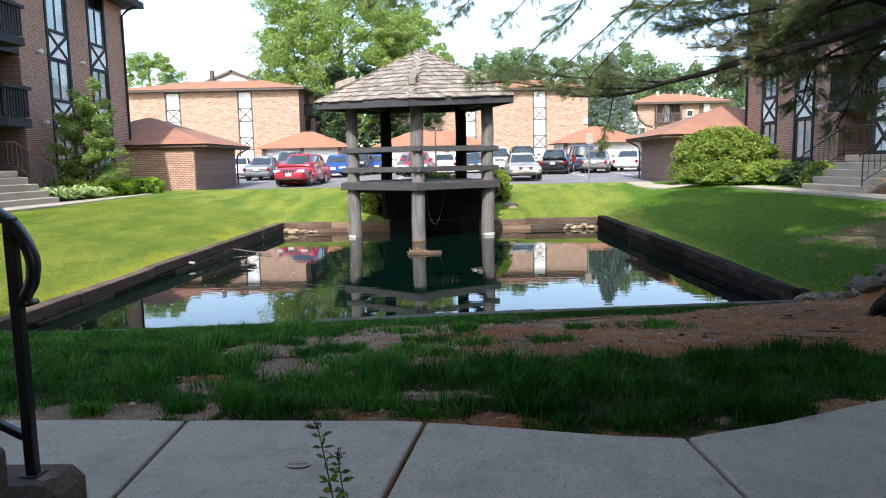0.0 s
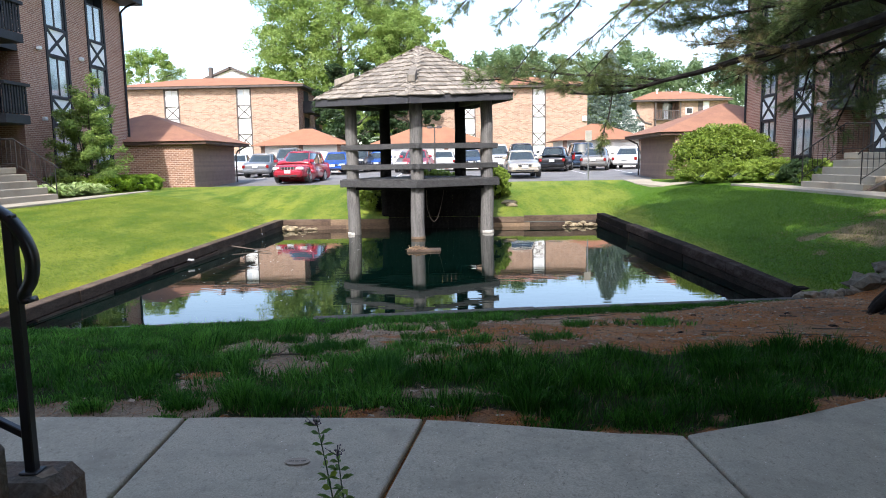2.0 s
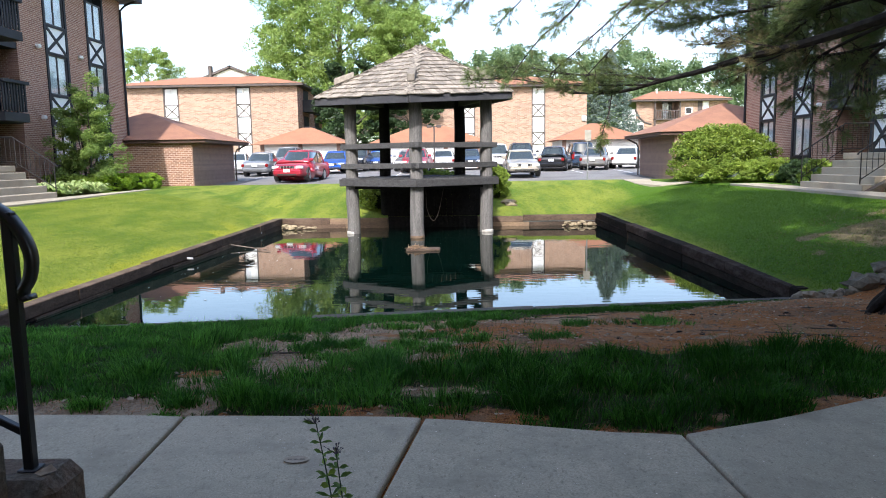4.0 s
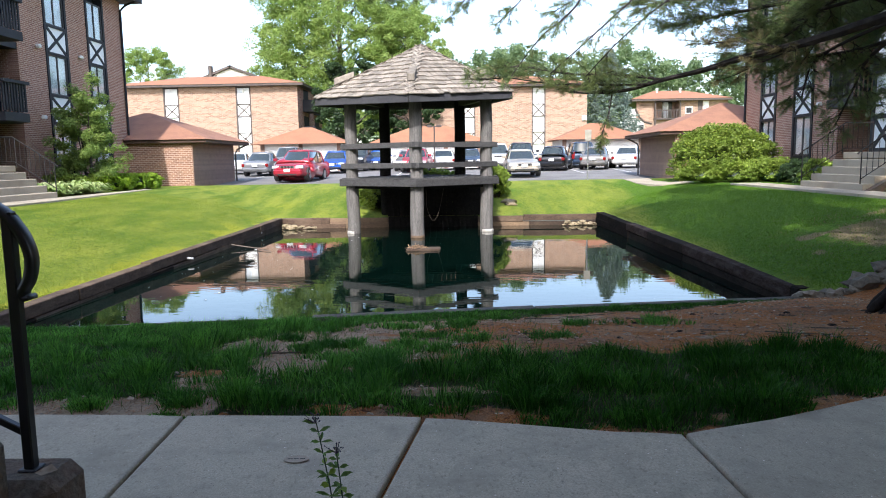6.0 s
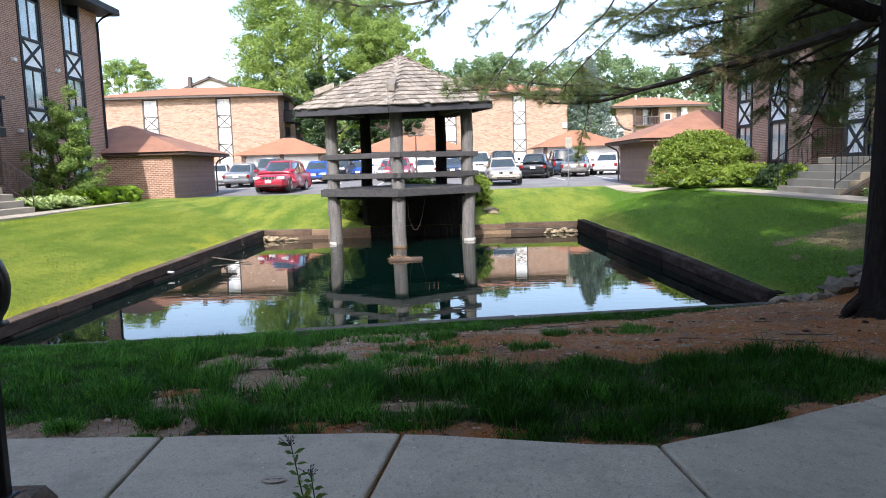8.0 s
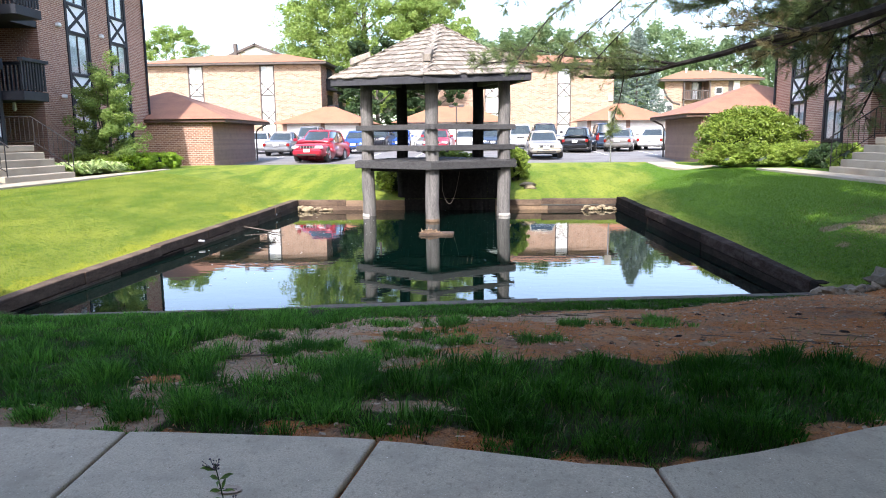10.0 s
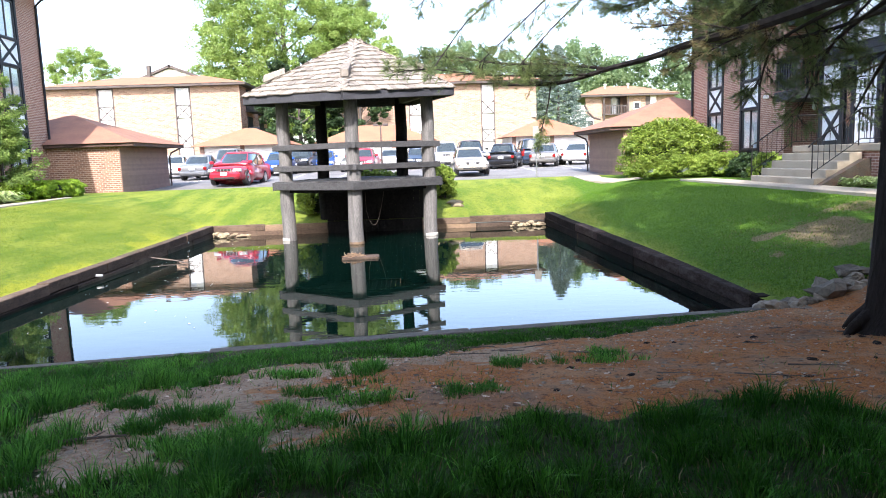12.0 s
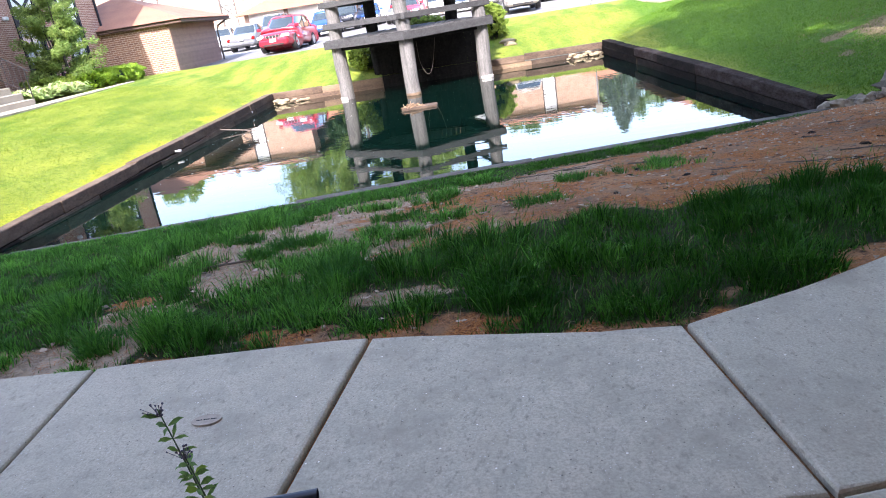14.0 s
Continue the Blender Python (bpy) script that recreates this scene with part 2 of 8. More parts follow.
M_TIDE = rough_stuff("tide_mark", (0.36, 0.34, 0.30), (0.56, 0.54, 0.49), 20, 5, 0.9, 0.4, 0.006, (0.26, 0.235, 0.20))
M_ROCK = rough_stuff("field_stone", (0.120, 0.098, 0.070), (0.265, 0.222, 0.165), 14, 3, 0.9, 0.7, 0.02, (0.075, 0.066, 0.046), own=True, vary=0.35)
M_LIME = rough_stuff("pale_stone", (0.22, 0.170, 0.095), (0.37, 0.300, 0.185), 14, 3, 0.9, 0.6, 0.02, (0.27, 0.22, 0.15), own=True, vary=0.15)
M_ASPHALT = rough_stuff("asphalt", (0.145, 0.138, 0.132), (0.235, 0.224, 0.214), 60, 0.55, 0.9, 0.4, 0.006, (0.10, 0.095, 0.090))
M_LINE = rough_stuff("road_paint", (0.55, 0.55, 0.54), (0.75, 0.75, 0.73), 30, 2, 0.8, 0.2, 0.002)
# buildings
M_BRICK_Y = brickwork("brown_brick_side", (0.190, 0.082, 0.055), (0.320, 0.155, 0.105), (0.56, 0.43, 0.35), "y")
M_BRICK_X = brickwork("brown_brick_front", (0.190, 0.082, 0.055), (0.320, 0.155, 0.105), (0.56, 0.43, 0.35), "x")
M_BRICK_TAN = brickwork("tan_brick", (0.180, 0.106, 0.072), (0.385, 0.242, 0.165), (0.36, 0.285, 0.225), "x", 0.36, 0.11)
M_BRICK_SHED = brickwork("orange_brick", (0.165, 0.080, 0.052), (0.31, 0.160, 0.100), (0.50, 0.39, 0.31), "x", 0.22, 0.085)
M_SIDING = rough_stuff("brown_siding", (0.235, 0.145, 0.105), (0.31, 0.196, 0.146), 30, 3.0, 0.7, 0.2, 0.003, (0.20, 0.125, 0.092), vary=0.14)
M_FASCIA_BROWN = rough_stuff("brown_fascia", (0.07, 0.040, 0.030), (0.105, 0.062, 0.045), 25, 2, 0.7, 0.1, 0.003)
M_ROOF = rough_stuff("red_brown_roof", (0.245, 0.116, 0.070), (0.34, 0.168, 0.10), 25, 1.2, 0.9, 0.4, 0.008, (0.20, 0.096, 0.062))
M_ROOF_FAR = rough_stuff("orange_roof", (0.265, 0.116, 0.060), (0.35, 0.162, 0.088), 12, 0.8, 0.9, 0.3, 0.01, (0.23, 0.105, 0.058))
M_TRIM = rough_stuff("dark_trim", (0.011, 0.012, 0.017), (0.020, 0.022, 0.029), 25, 2, 0.6, 0.15, 0.003, spec=0.3)
M_TRIM_FAR = rough_stuff("brown_trim", (0.06, 0.045, 0.04), (0.085, 0.065, 0.055), 25, 2, 0.6, 0.1, 0.003)
M_WHITE = rough_stuff("white_panel", (0.82, 0.83, 0.84), (0.90, 0.90, 0.91), 10, 1.0, 0.7, 0.1, 0.003, (0.74, 0.75, 0.77))
M_WHITE_GAR = rough_stuff("white_siding", (0.72, 0.70, 0.66), (0.80, 0.78, 0.74), 10, 1.0, 0.7, 0.1, 0.003, (0.64, 0.62, 0.58))
M_CURTAIN = rough_stuff("pale_curtain", (0.84, 0.85, 0.86), (0.92, 0.92, 0.92), 8, 1.0, 0.8, 0.0)
M_BLIND = rough_stuff("grey_blind", (0.64, 0.68, 0.72), (0.76, 0.80, 0.84), 8, 1.0, 0.8, 0.0)
M_DARK = rough_stuff("dark_room", (0.018, 0.018, 0.02), (0.03, 0.03, 0.032), 5, 1.0, 0.8, 0.0)
M_GLASS = glassy("window_glass")
M_LAMPGLASS = paint("lamp_glass", (0.7, 0.7, 0.66), 0.2)
M_FIXTURE = paint("white_fixture", (0.72, 0.72, 0.70), 0.4)
# plants
M_BARK = rough_stuff("pine_bark", (0.010, 0.008, 0.007), (0.028, 0.022, 0.019), 10, 3, 0.95, 1.0, 0.03, (0.016, 0.013, 0.011), stretch=(3, 3, 0.8), spec=0.15)
M_BRANCH = rough_stuff("pine_branch", (0.030, 0.026, 0.024), (0.075, 0.064, 0.056), 12, 3, 0.95, 0.8, 0.01, (0.045, 0.038, 0.033), spec=0.2)
M_BARK_RED = rough_stuff("red_bark", (0.080, 0.048, 0.033), (0.21, 0.140, 0.098), 8, 3, 0.95, 0.9, 0.02, (0.045, 0.029, 0.021), stretch=(3, 3, 0.8))
M_BARK_GREY = rough_stuff("grey_bark", (0.06, 0.05, 0.042), (0.12, 0.10, 0.085), 8, 2, 0.95, 0.8, 0.02, stretch=(3, 3, 0.8))
M_NEEDLE = leafy("pine_needles", (0.095, 0.160, 0.055), (0.245, 0.315, 0.110), 0.32, 0.45, 0.8, (0.19, 0.235, 0.075))
M_NEEDLE_OLD = leafy("yellow_needles", (0.36, 0.30, 0.15), (0.25, 0.22, 0.09), 0.3, 0.6)
M_LEAF = leafy("tree_leaves", (0.23, 0.330, 0.090), (0.40, 0.50, 0.150), 0.6, 0.5, 0.18, (0.26, 0.375, 0.105))
M_LEAF_FAR = leafy("far_leaves", (0.16, 0.240, 0.115), (0.28, 0.365, 0.180), 0.5, 0.5, 0.08, (0.14, 0.215, 0.10))
M_LEAF_SMALL = leafy("sapling_leaves", (0.14, 0.225, 0.050), (0.36, 0.455, 0.120), 0.45, 0.5, 1.0, (0.18, 0.275, 0.070))
M_LEAF_DARK = leafy("dark_leaves", (0.030, 0.062, 0.022), (0.070, 0.115, 0.042), 0.35, 0.5, 0.4)
M_HEDGE = leafy("hedge_leaves", (0.24, 0.38, 0.028), (0.38, 0.52, 0.05), 0.4, 0.45, 1.5, (0.17, 0.30, 0.03))
M_BUSH = leafy("viburnum_leaves", (0.085, 0.150, 0.016), (0.29, 0.365, 0.060), 0.25, 0.4, 1.5, (0.15, 0.220, 0.030))
M_JUNIPER = leafy("juniper_leaves", (0.20, 0.300, 0.045), (0.40, 0.50, 0.090), 0.4, 0.5, 1.5)
M_SPRUCE = leafy("spruce_needles", (0.125, 0.178, 0.145), (0.24, 0.30, 0.255), 0.25, 0.5, 0.6)
# yew needles; also the dark cores that stand for shade inside shrubs
M_YEW_AND_SHADE = leafy("yew_needles_and_shade", (0.012, 0.030, 0.012), (0.028, 0.055, 0.020), 0.15, 0.5, 3.0)
M_HOSTA = leafy("hosta_leaves", (0.30, 0.42, 0.13), (0.70, 0.74, 0.40), 0.35, 0.4, 2.0, (0.38, 0.50, 0.16))
M_GRASS = leafy("shade_grass", (0.009, 0.044, 0.005), (0.180, 0.500, 0.066), 0.30, 0.55, 1.7, (0.018, 0.092, 0.010), 0.16)
# mat darker than the tufts: the shade between them is in this colour
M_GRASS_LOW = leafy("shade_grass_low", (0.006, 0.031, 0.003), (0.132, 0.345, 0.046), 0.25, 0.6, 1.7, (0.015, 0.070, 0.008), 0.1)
# darker copy of the tuft grass, carrying the shade under the pine
M_GRASS_PINE_SHADE = leafy("pine_shade_grass", (0.003, 0.020, 0.002), (0.064, 0.220, 0.018), 0.30, 0.55, 1.7, (0.008, 0.048, 0.003), 0.12)
M_GRASS_DRY = leafy("dry_blades", (0.30, 0.25, 0.13), (0.20, 0.20, 0.08), 0.3, 0.6, 1.2)
M_WEED = leafy("weed_leaves", (0.085, 0.17, 0.045), (0.17, 0.29, 0.065), 0.4, 0.45, 60)
M_WEED_STEM = paint("weed_stem", (0.045, 0.075, 0.03), 0.6)
M_WEED_FLOWER = paint("weed_flower", (0.075, 0.06, 0.085), 0.7)
M_TWIG = rough_stuff("dead_twig", (0.09, 0.07, 0.055), (0.16, 0.13, 0.105), 30, 5, 0.95, 0.5, 0.004)
M_LITTER = rough_stuff("leaf_litter", (0.20, 0.145, 0.095), (0.48, 0.39, 0.29), 30, 5, 0.9, 0.2, 0.002, island=0.65)
M_NEEDLE_LITTER = rough_stuff("fallen_needles", (0.24, 0.11, 0.048), (0.42, 0.205, 0.095), 30, 5, 0.9, 0.0, island=0.4)
# cars
M_TYRE = paint("tyre_rubber", (0.018, 0.018, 0.018), 0.8)
M_RIM = paint("alloy_rim", (0.45, 0.45, 0.46), 0.3, 0.8)
M_CARGLASS = paint("car_glass", (0.045, 0.058, 0.056), 0.05, 0.25, 1.0)
M_HEADLIGHT = paint("headlight", (0.62, 0.64, 0.66), 0.12, 0.1, 0.5)
M_TAILLIGHT = paint("taillight", (0.20, 0.010, 0.010), 0.15, 0.0, 0.5)
M_PLATE = paint("plate", (0.62, 0.64, 0.68), 0.4)
M_BLACKPL = paint("black_plastic", (0.02, 0.02, 0.021), 0.5)


def ground_material():
    """Mown lawn, long shaded grass, bare soil and fallen pine needles, by three masks laid on the ground's points."""
    m, nt, b = shader("ground_cover")
    geo = nt.nodes.new("ShaderNodeNewGeometry")
    pos = geo.outputs["Position"]
    n_big, n_mid, n_fine, n_tiny = noise_at(nt, pos, 0.35, 4), noise_at(nt, pos, 2.2, 5), noise_at(nt, pos, 28, 4), noise_at(nt, pos, 110, 3)
    lawn = blend(nt, ramp(nt, n_fine.outputs[0], 0.3, 0.7), (0.090, 0.138, 0.015), (0.218, 0.270, 0.034))
    lawn = blend(nt, ramp(nt, n_mid.outputs[0], 0.35, 0.75), lawn, (0.235, 0.280, 0.042))
    lawn = blend(nt, ramp(nt, n_big.outputs[0], 0.45, 0.7), lawn, (0.115, 0.180, 0.020))
    streak = noise_at(nt, place_of(nt, (0.9, 0.22, 1.0)), 1.6, 5)
    lawn = blend(nt, ramp(nt, streak.outputs[0], 0.50, 0.64), lawn, (0.245, 0.280, 0.040))
    lawn = blend(nt, ramp(nt, streak.outputs[0], 0.48, 0.36), lawn, (0.095, 0.165, 0.016))
    n_tuft = noise_at(nt, pos, 9, 4)
    lawn = blend(nt, ramp(nt, n_tuft.outputs[0], 0.52, 0.75), lawn, (0.075, 0.130, 0.014))
    dry = blend(nt, ramp(nt, n_fine.outputs[0], 0.3, 0.7), (0.15, 0.105, 0.055), (0.30, 0.235, 0.12))
    soil = blend(nt, ramp(nt, n_fine.outputs[0], 0.3, 0.7), (0.17, 0.112, 0.070), (0.43, 0.315, 0.205))
    soil = blend(nt, ramp(nt, n_mid.outputs[0], 0.4, 0.75), soil, (0.50, 0.375, 0.26))
    litter = blend(nt, ramp(nt, n_tiny.outputs[0], 0.35, 0.65), (0.190, 0.062, 0.016), (0.55, 0.220, 0.065))
    litter = blend(nt, ramp(nt, n_mid.outputs[0], 0.46, 0.62), litter, (0.43, 0.235, 0.115))
    humus = noise_at(nt, pos, 1.1, 5, 0.7)
    litter = blend(nt, ramp(nt, humus.outputs[0], 0.50, 0.66), litter, (0.19, 0.125, 0.082))
    crumb = noise_at(nt, pos, 16, 6, 0.75)
    litter = blend(nt, ramp(nt, crumb.outputs[0], 0.52, 0.66), litter, (0.060, 0.036, 0.024))
    soil = blend(nt, ramp(nt, crumb.outputs[0], 0.55, 0.72), soil, (0.115, 0.078, 0.050))
    soil = blend(nt, ramp(nt, n_tiny.outputs[0], 0.56, 0.66), soil, (0.36, 0.295, 0.23))
    at = {}
    for key in ("dry", "soil", "litter", "shade_soil", "shade_lawn", "pale"):
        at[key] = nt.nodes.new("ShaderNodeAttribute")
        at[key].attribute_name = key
    def edge(key, n, spread=0.35):
        add = nt.nodes.new("ShaderNodeMath")
        add.operation = "MULTIPLY_ADD"
        nt.links.new(n.outputs[0], add.inputs[0])
        add.inputs[1].default_value = spread * 2
        nt.links.new(at[key].outputs["Fac"], add.inputs[2])
        return ramp(nt, add.outputs[0], 0.5 + spread - 0.12, 0.5 + spread + 0.12)
    n_edge = noise_at(nt, pos, 7, 5)
    # right bank: the pines' shade put into a deeper lawn green
    shade_lawn = blend(nt, ramp(nt, n_fine.outputs[0], 0.3, 0.7), (0.045, 0.112, 0.008), (0.125, 0.225, 0.018))
    shade_lawn = blend(nt, ramp(nt, n_tuft.outputs[0], 0.50, 0.75), shade_lawn, (0.030, 0.080, 0.005))
    lawn = blend(nt, edge("pale", n_tuft, 0.6), lawn, blend(nt, ramp(nt, n_fine.outputs[0], 0.3, 0.7), (0.21, 0.235, 0.018), (0.33, 0.345, 0.034)))
    lawn = blend(nt, edge("shade_lawn", n_big), lawn, shade_lawn)
    col = blend(nt, edge("dry", n_edge), lawn, dry)
    # dark soil below the long grass, deepened for the shade between blades
    shade_soil = blend(nt, ramp(nt, n_fine.outputs[0], 0.3, 0.7), (0.014, 0.022, 0.006), (0.045, 0.050, 0.018))
    col = blend(nt, edge("shade_soil", n_edge), col, shade_soil)
    col = blend(nt, edge("soil", n_edge, 0.45), col, soil)
    col = blend(nt, edge("litter", n_edge, 0.5), col, litter)
    nt.links.new(col, b.inputs["Base Color"])
    b.inputs["Roughness"].default_value, b.inputs["Specular IOR Level"].default_value = 0.95, 0.2
    mix = nt.nodes.new("ShaderNodeMath")
    mix.operation = "ADD"
    nt.links.new(n_fine.outputs[0], mix.inputs[0])
    nt.links.new(n_tiny.outputs[0], mix.inputs[1])
    bumped(nt, b, mix.outputs[0], 0.8, 0.03)
    return m


def water_material():
    m, nt, b = shader("pond_water")
    pos = nt.nodes.new("ShaderNodeNewGeometry").outputs["Position"]
    n = noise_at(nt, pos, 0.5, 2)
    nt.links.new(blend(nt, n.outputs[0], (0.0008, 0.0050, 0.0038), (0.0016, 0.0085, 0.0060)), b.inputs["Base Color"])
    b.inputs["Roughness"].default_value, b.inputs["IOR"].default_value = 0.012, 1.42
    w = nt.nodes.new("ShaderNodeTexNoise")
    w.inputs["Scale"].default_value, w.inputs["Detail"].default_value = 2.2, 2.0
    mp = nt.nodes.new("ShaderNodeMapping")
    mp.inputs["Scale"].default_value = (1.0, 2.2, 1)
    nt.links.new(pos, mp.inputs["Vector"])
    nt.links.new(mp.outputs[0], w.inputs["Vector"])
    bumped(nt, b, w.outputs[0], 0.05, 0.02)
    return m


M_GROUND = ground_material()
M_WATER = water_material()

# ---- mesh helpers ----
def thing(name, label, category, group="", at=(0, 0, 0), kind=""):
    ob = new(name)
    ob.location = at
    ob.empty_display_size = 0.2
    return tagged(ob, label, category, group, kind)


def part(name, bm, material, parent=None, label="", smooth=False):
    """Links a bmesh as one mesh object under a thing or a part."""
    me = bpy.data.meshes.new(name)
    bm.to_mesh(me)
    bm.free()
    me.materials.append(material)
    if smooth:
        me.shade_smooth()
    ob = new(name, me)
    ob.parent = parent
    return tagged(ob, label)


def sheet(name, verts, faces, material, parent=None, label="", smooth=False):
    me = bpy.data.meshes.new(name)
    me.from_pydata(verts, [], faces)
    me.materials.append(material)
    if smooth:
        me.shade_smooth()
    ob = new(name, me)
    ob.parent = parent
    return tagged(ob, label)


def box(bm, a, b, bevel=0.0, m=None):
    made = bmesh.ops.create_cube(bm, size=1.0)["verts"]
    lo, hi = Vector([min(p, q) for p, q in zip(a, b)]), Vector([max(p, q) for p, q in zip(a, b)])
    for v in made:
        v.co = Vector([lo[i] + (v.co[i] + 0.5) * (hi[i] - lo[i]) for i in range(3)])
        if m is not None:
            v.co = m @ v.co
    if bevel:
        bmesh.ops.bevel(bm, geom=list({e for v in made for e in v.link_edges}), offset=bevel, segments=1, affect="EDGES", profile=0.5)
    return bm


def boxed(a, b, bevel=0.0, m=None):
    return box(bmesh.new(), a, b, bevel, m)


def tube(bm, pts, radii, n=8, cap=True):
    """A round tube along points, one radius for each."""
    pts = [Vector(p) for p in pts]
    rings, side = [], None
    for i, p in enumerate(pts):
        d = (pts[min(i + 1, len(pts) - 1)] - pts[max(i - 1, 0)]).normalized()
        if side is None or abs(side.dot(d)) > 0.98:
            side = d.orthogonal().normalized()
        side = (side - d * side.dot(d)).normalized()
        up = d.cross(side)
        r = radii[i] if isinstance(radii, (list, tuple)) else radii
        rings.append([bm.verts.new(p + r * (math.cos(2 * math.pi * k / n) * side + math.sin(2 * math.pi * k / n) * up)) for k in range(n)])
    for a, b in zip(rings, rings[1:]):
        for k in range(n):
            bm.faces.new((a[k], a[(k + 1) % n], b[(k + 1) % n], b[k]))
    if cap:
        bm.faces.new(list(reversed(rings[0])))
        bm.faces.new(rings[-1])
    return bm


def loft(bm, rings, close=True):
    for a, b in zip(rings, rings[1:]):
        n = len(a)
        for k in range(n if close else n - 1):
            bm.faces.new((a[k], a[(k + 1) % n], b[(k + 1) % n], b[k]))


def prism(bm, outline, z0, z1):
    """An upright prism over an outline of (x, y), counter-clockwise."""
    lo, hi = [bm.verts.new((x, y, z0)) for x, y in outline], [bm.verts.new((x, y, z1)) for x, y in outline]
    n = len(outline)
    bm.faces.new(list(reversed(lo)))
    bm.faces.new(hi)
    for k in range(n):
        bm.faces.new((lo[k], lo[(k + 1) % n], hi[(k + 1) % n], hi[k]))
    return bm


def stone(rnd, size, flat=0.6, lumps=0.25):
    """A worn stone about that large, lying on its base at the origin."""
    bm = bmesh.new()
    bmesh.ops.create_icosphere(bm, subdivisions=2, radius=0.5)
    off = Vector((rnd.uniform(-50, 50), rnd.uniform(-50, 50), rnd.uniform(-50, 50)))
    for v in bm.verts:
        k = 1 + lumps * 2 * (noise.noise(v.co * 2.2 + off))
        v.co = Vector((v.co.x * size[0] * k, v.co.y * size[1] * k, v.co.z * size[2] * k))
        v.co.z = max(v.co.z, -0.25 * size[2])
        v.co.z += 0.2 * size[2]
    return bm


# ---- the ground ----
POND_L, POND_R, POND_FAR, WATER = -6.05, 4.9, 23.55, -1.06


def near_edge(x):
    return 8.72 + 0.14 * x + 0.56 * max(0.0, -4.9 - x)


def lot_level(y):
    return 0.396 + (0.0133 if y > 46 else 0.0265) * (y - 46)


def lie(x, y):
    """The ground's height."""
    u = max(max((POND_L - 0.15 - x) / 5.6, (x - POND_R - 0.1) / 5.3, (y - POND_FAR - 0.15) / 8.5), 0.0)
    a = 0.95 * math.sin(math.pi / 2 * min(u, 1.0))
    near = near_edge(x)
    v = min(max((near - y) / (near - 3.2), 0.0), 1.0)
    z = -0.74 + a + 0.72 * (1 - (1 - v) ** 1.5) * (1 - a / 0.95)
    if x < POND_L:
        z -= 0.13 * min(max((23.55 - y) / 14.95, 0.0), 1.0) * (1 - a / 0.95)
        z += 0.008 * (1 - a / 0.95)
    if x > POND_R:
        z += (0.08 * min(max((y - 9.6) / 13.5, 0.0), 1.0) - 0.035) * min((x - POND_R) / 0.15, 1.0) * (1 - a / 0.95)
    if y > 31.5:
        k = min((y - 31.5) / 1.5, 1.0)
        z = z * (1 - k) + lot_level(y) * k
    if y < 3.15 and abs(x) < 9:
        z = min(z, -0.03)
    if v < 1 and y < near and -8 < x < 8:
        z += 0.035 * noise.noise(Vector((x * 1.3, y * 1.3, 3.1))) * min(v * 4, 1)
    return z


def blob(x, y, cx, cy, rx, ry, turn=0.0):
    c, s = math.cos(turn), math.sin(turn)
    dx, dy = x - cx, y - cy
    return 1.0 - math.hypot((dx * c + dy * s) / rx, (-dx * s + dy * c) / ry)


def fbm(x, y, k, seed=0.0):
    return noise.fractal(Vector((x * k, y * k, seed)), 1.0, 2.0, 4)


def smooth01(v):
    v = min(max(v, 0.0), 1.0)
    return v * v * (3 - 2 * v)


def far_rim(x):
    """The far edge of the walk: straight, then in towards the porch, then out round the bend."""
    pts = [(-9, 3.25), (-1.9, 3.235), (-0.1, 3.165), (0.36, 3.06), (0.76, 2.965), (1.05, 2.945), (1.5, 3.10), (2.0, 3.33), (2.4, 3.50), (3.0, 3.72), (4.5, 4.4), (6.5, 5.6)]
    for (x0, y0), (x1, y1) in zip(pts, pts[1:]):
        if x <= x1:
            k = (x - x0) / (x1 - x0)
            return y0 + (y1 - y0) * k
    return pts[-1][1]


def along(pts, x):
    """The y at x on a line through points, held level past its ends."""
    if x <= pts[0][0]:
        return pts[0][1]
    for (x0, y0), (x1, y1) in zip(pts, pts[1:]):
        if x <= x1:
            return y0 + (y1 - y0) * (x - x0) / (x1 - x0)
    return pts[-1][1]


STRIP_FAR = [(-1.7, 5.5), (-1.3, 6.0), (-0.7, 6.5), (0.1, 6.65), (0.9, 7.0), (1.7, 7.25), (2.6, 7.6), (3.5, 8.3), (5.0, 9.5)]
STRIP_NEAR = [(-1.5, 4.8), (-1.0, 4.62), (-0.5, 4.50), (-0.15, 4.32), (0.25, 4.38), (0.7, 4.60), (1.1, 4.62), (1.5, 4.52), (2.0, 4.82), (2.45, 4.70), (2.75, 4.2), (3.1, 3.8)]
BALD = [(-1.0, 4.40, 0.24, 0.42), (-0.80, 4.46, 0.17, 0.26), (-1.33, 3.76, 0.24, 0.20), (-1.26, 3.50, 0.18, 0.18), (-1.36, 3.36, 0.24, 0.14), (-1.80, 3.42, 0.46, 0.22), (-2.3, 3.36, 0.35, 0.14), (-0.05, 3.60, 0.17, 0.10), (-0.60, 4.14, 0.10, 0.09)]
RUSTY = [(-0.46, 3.31, 0.24, 0.08), (0.12, 3.19, 0.24, 0.06), (0.75, 3.02, 0.3, 0.05), (-1.62, 3.66, 0.16, 0.08), (-1.42, 4.02, 0.14, 0.06)]


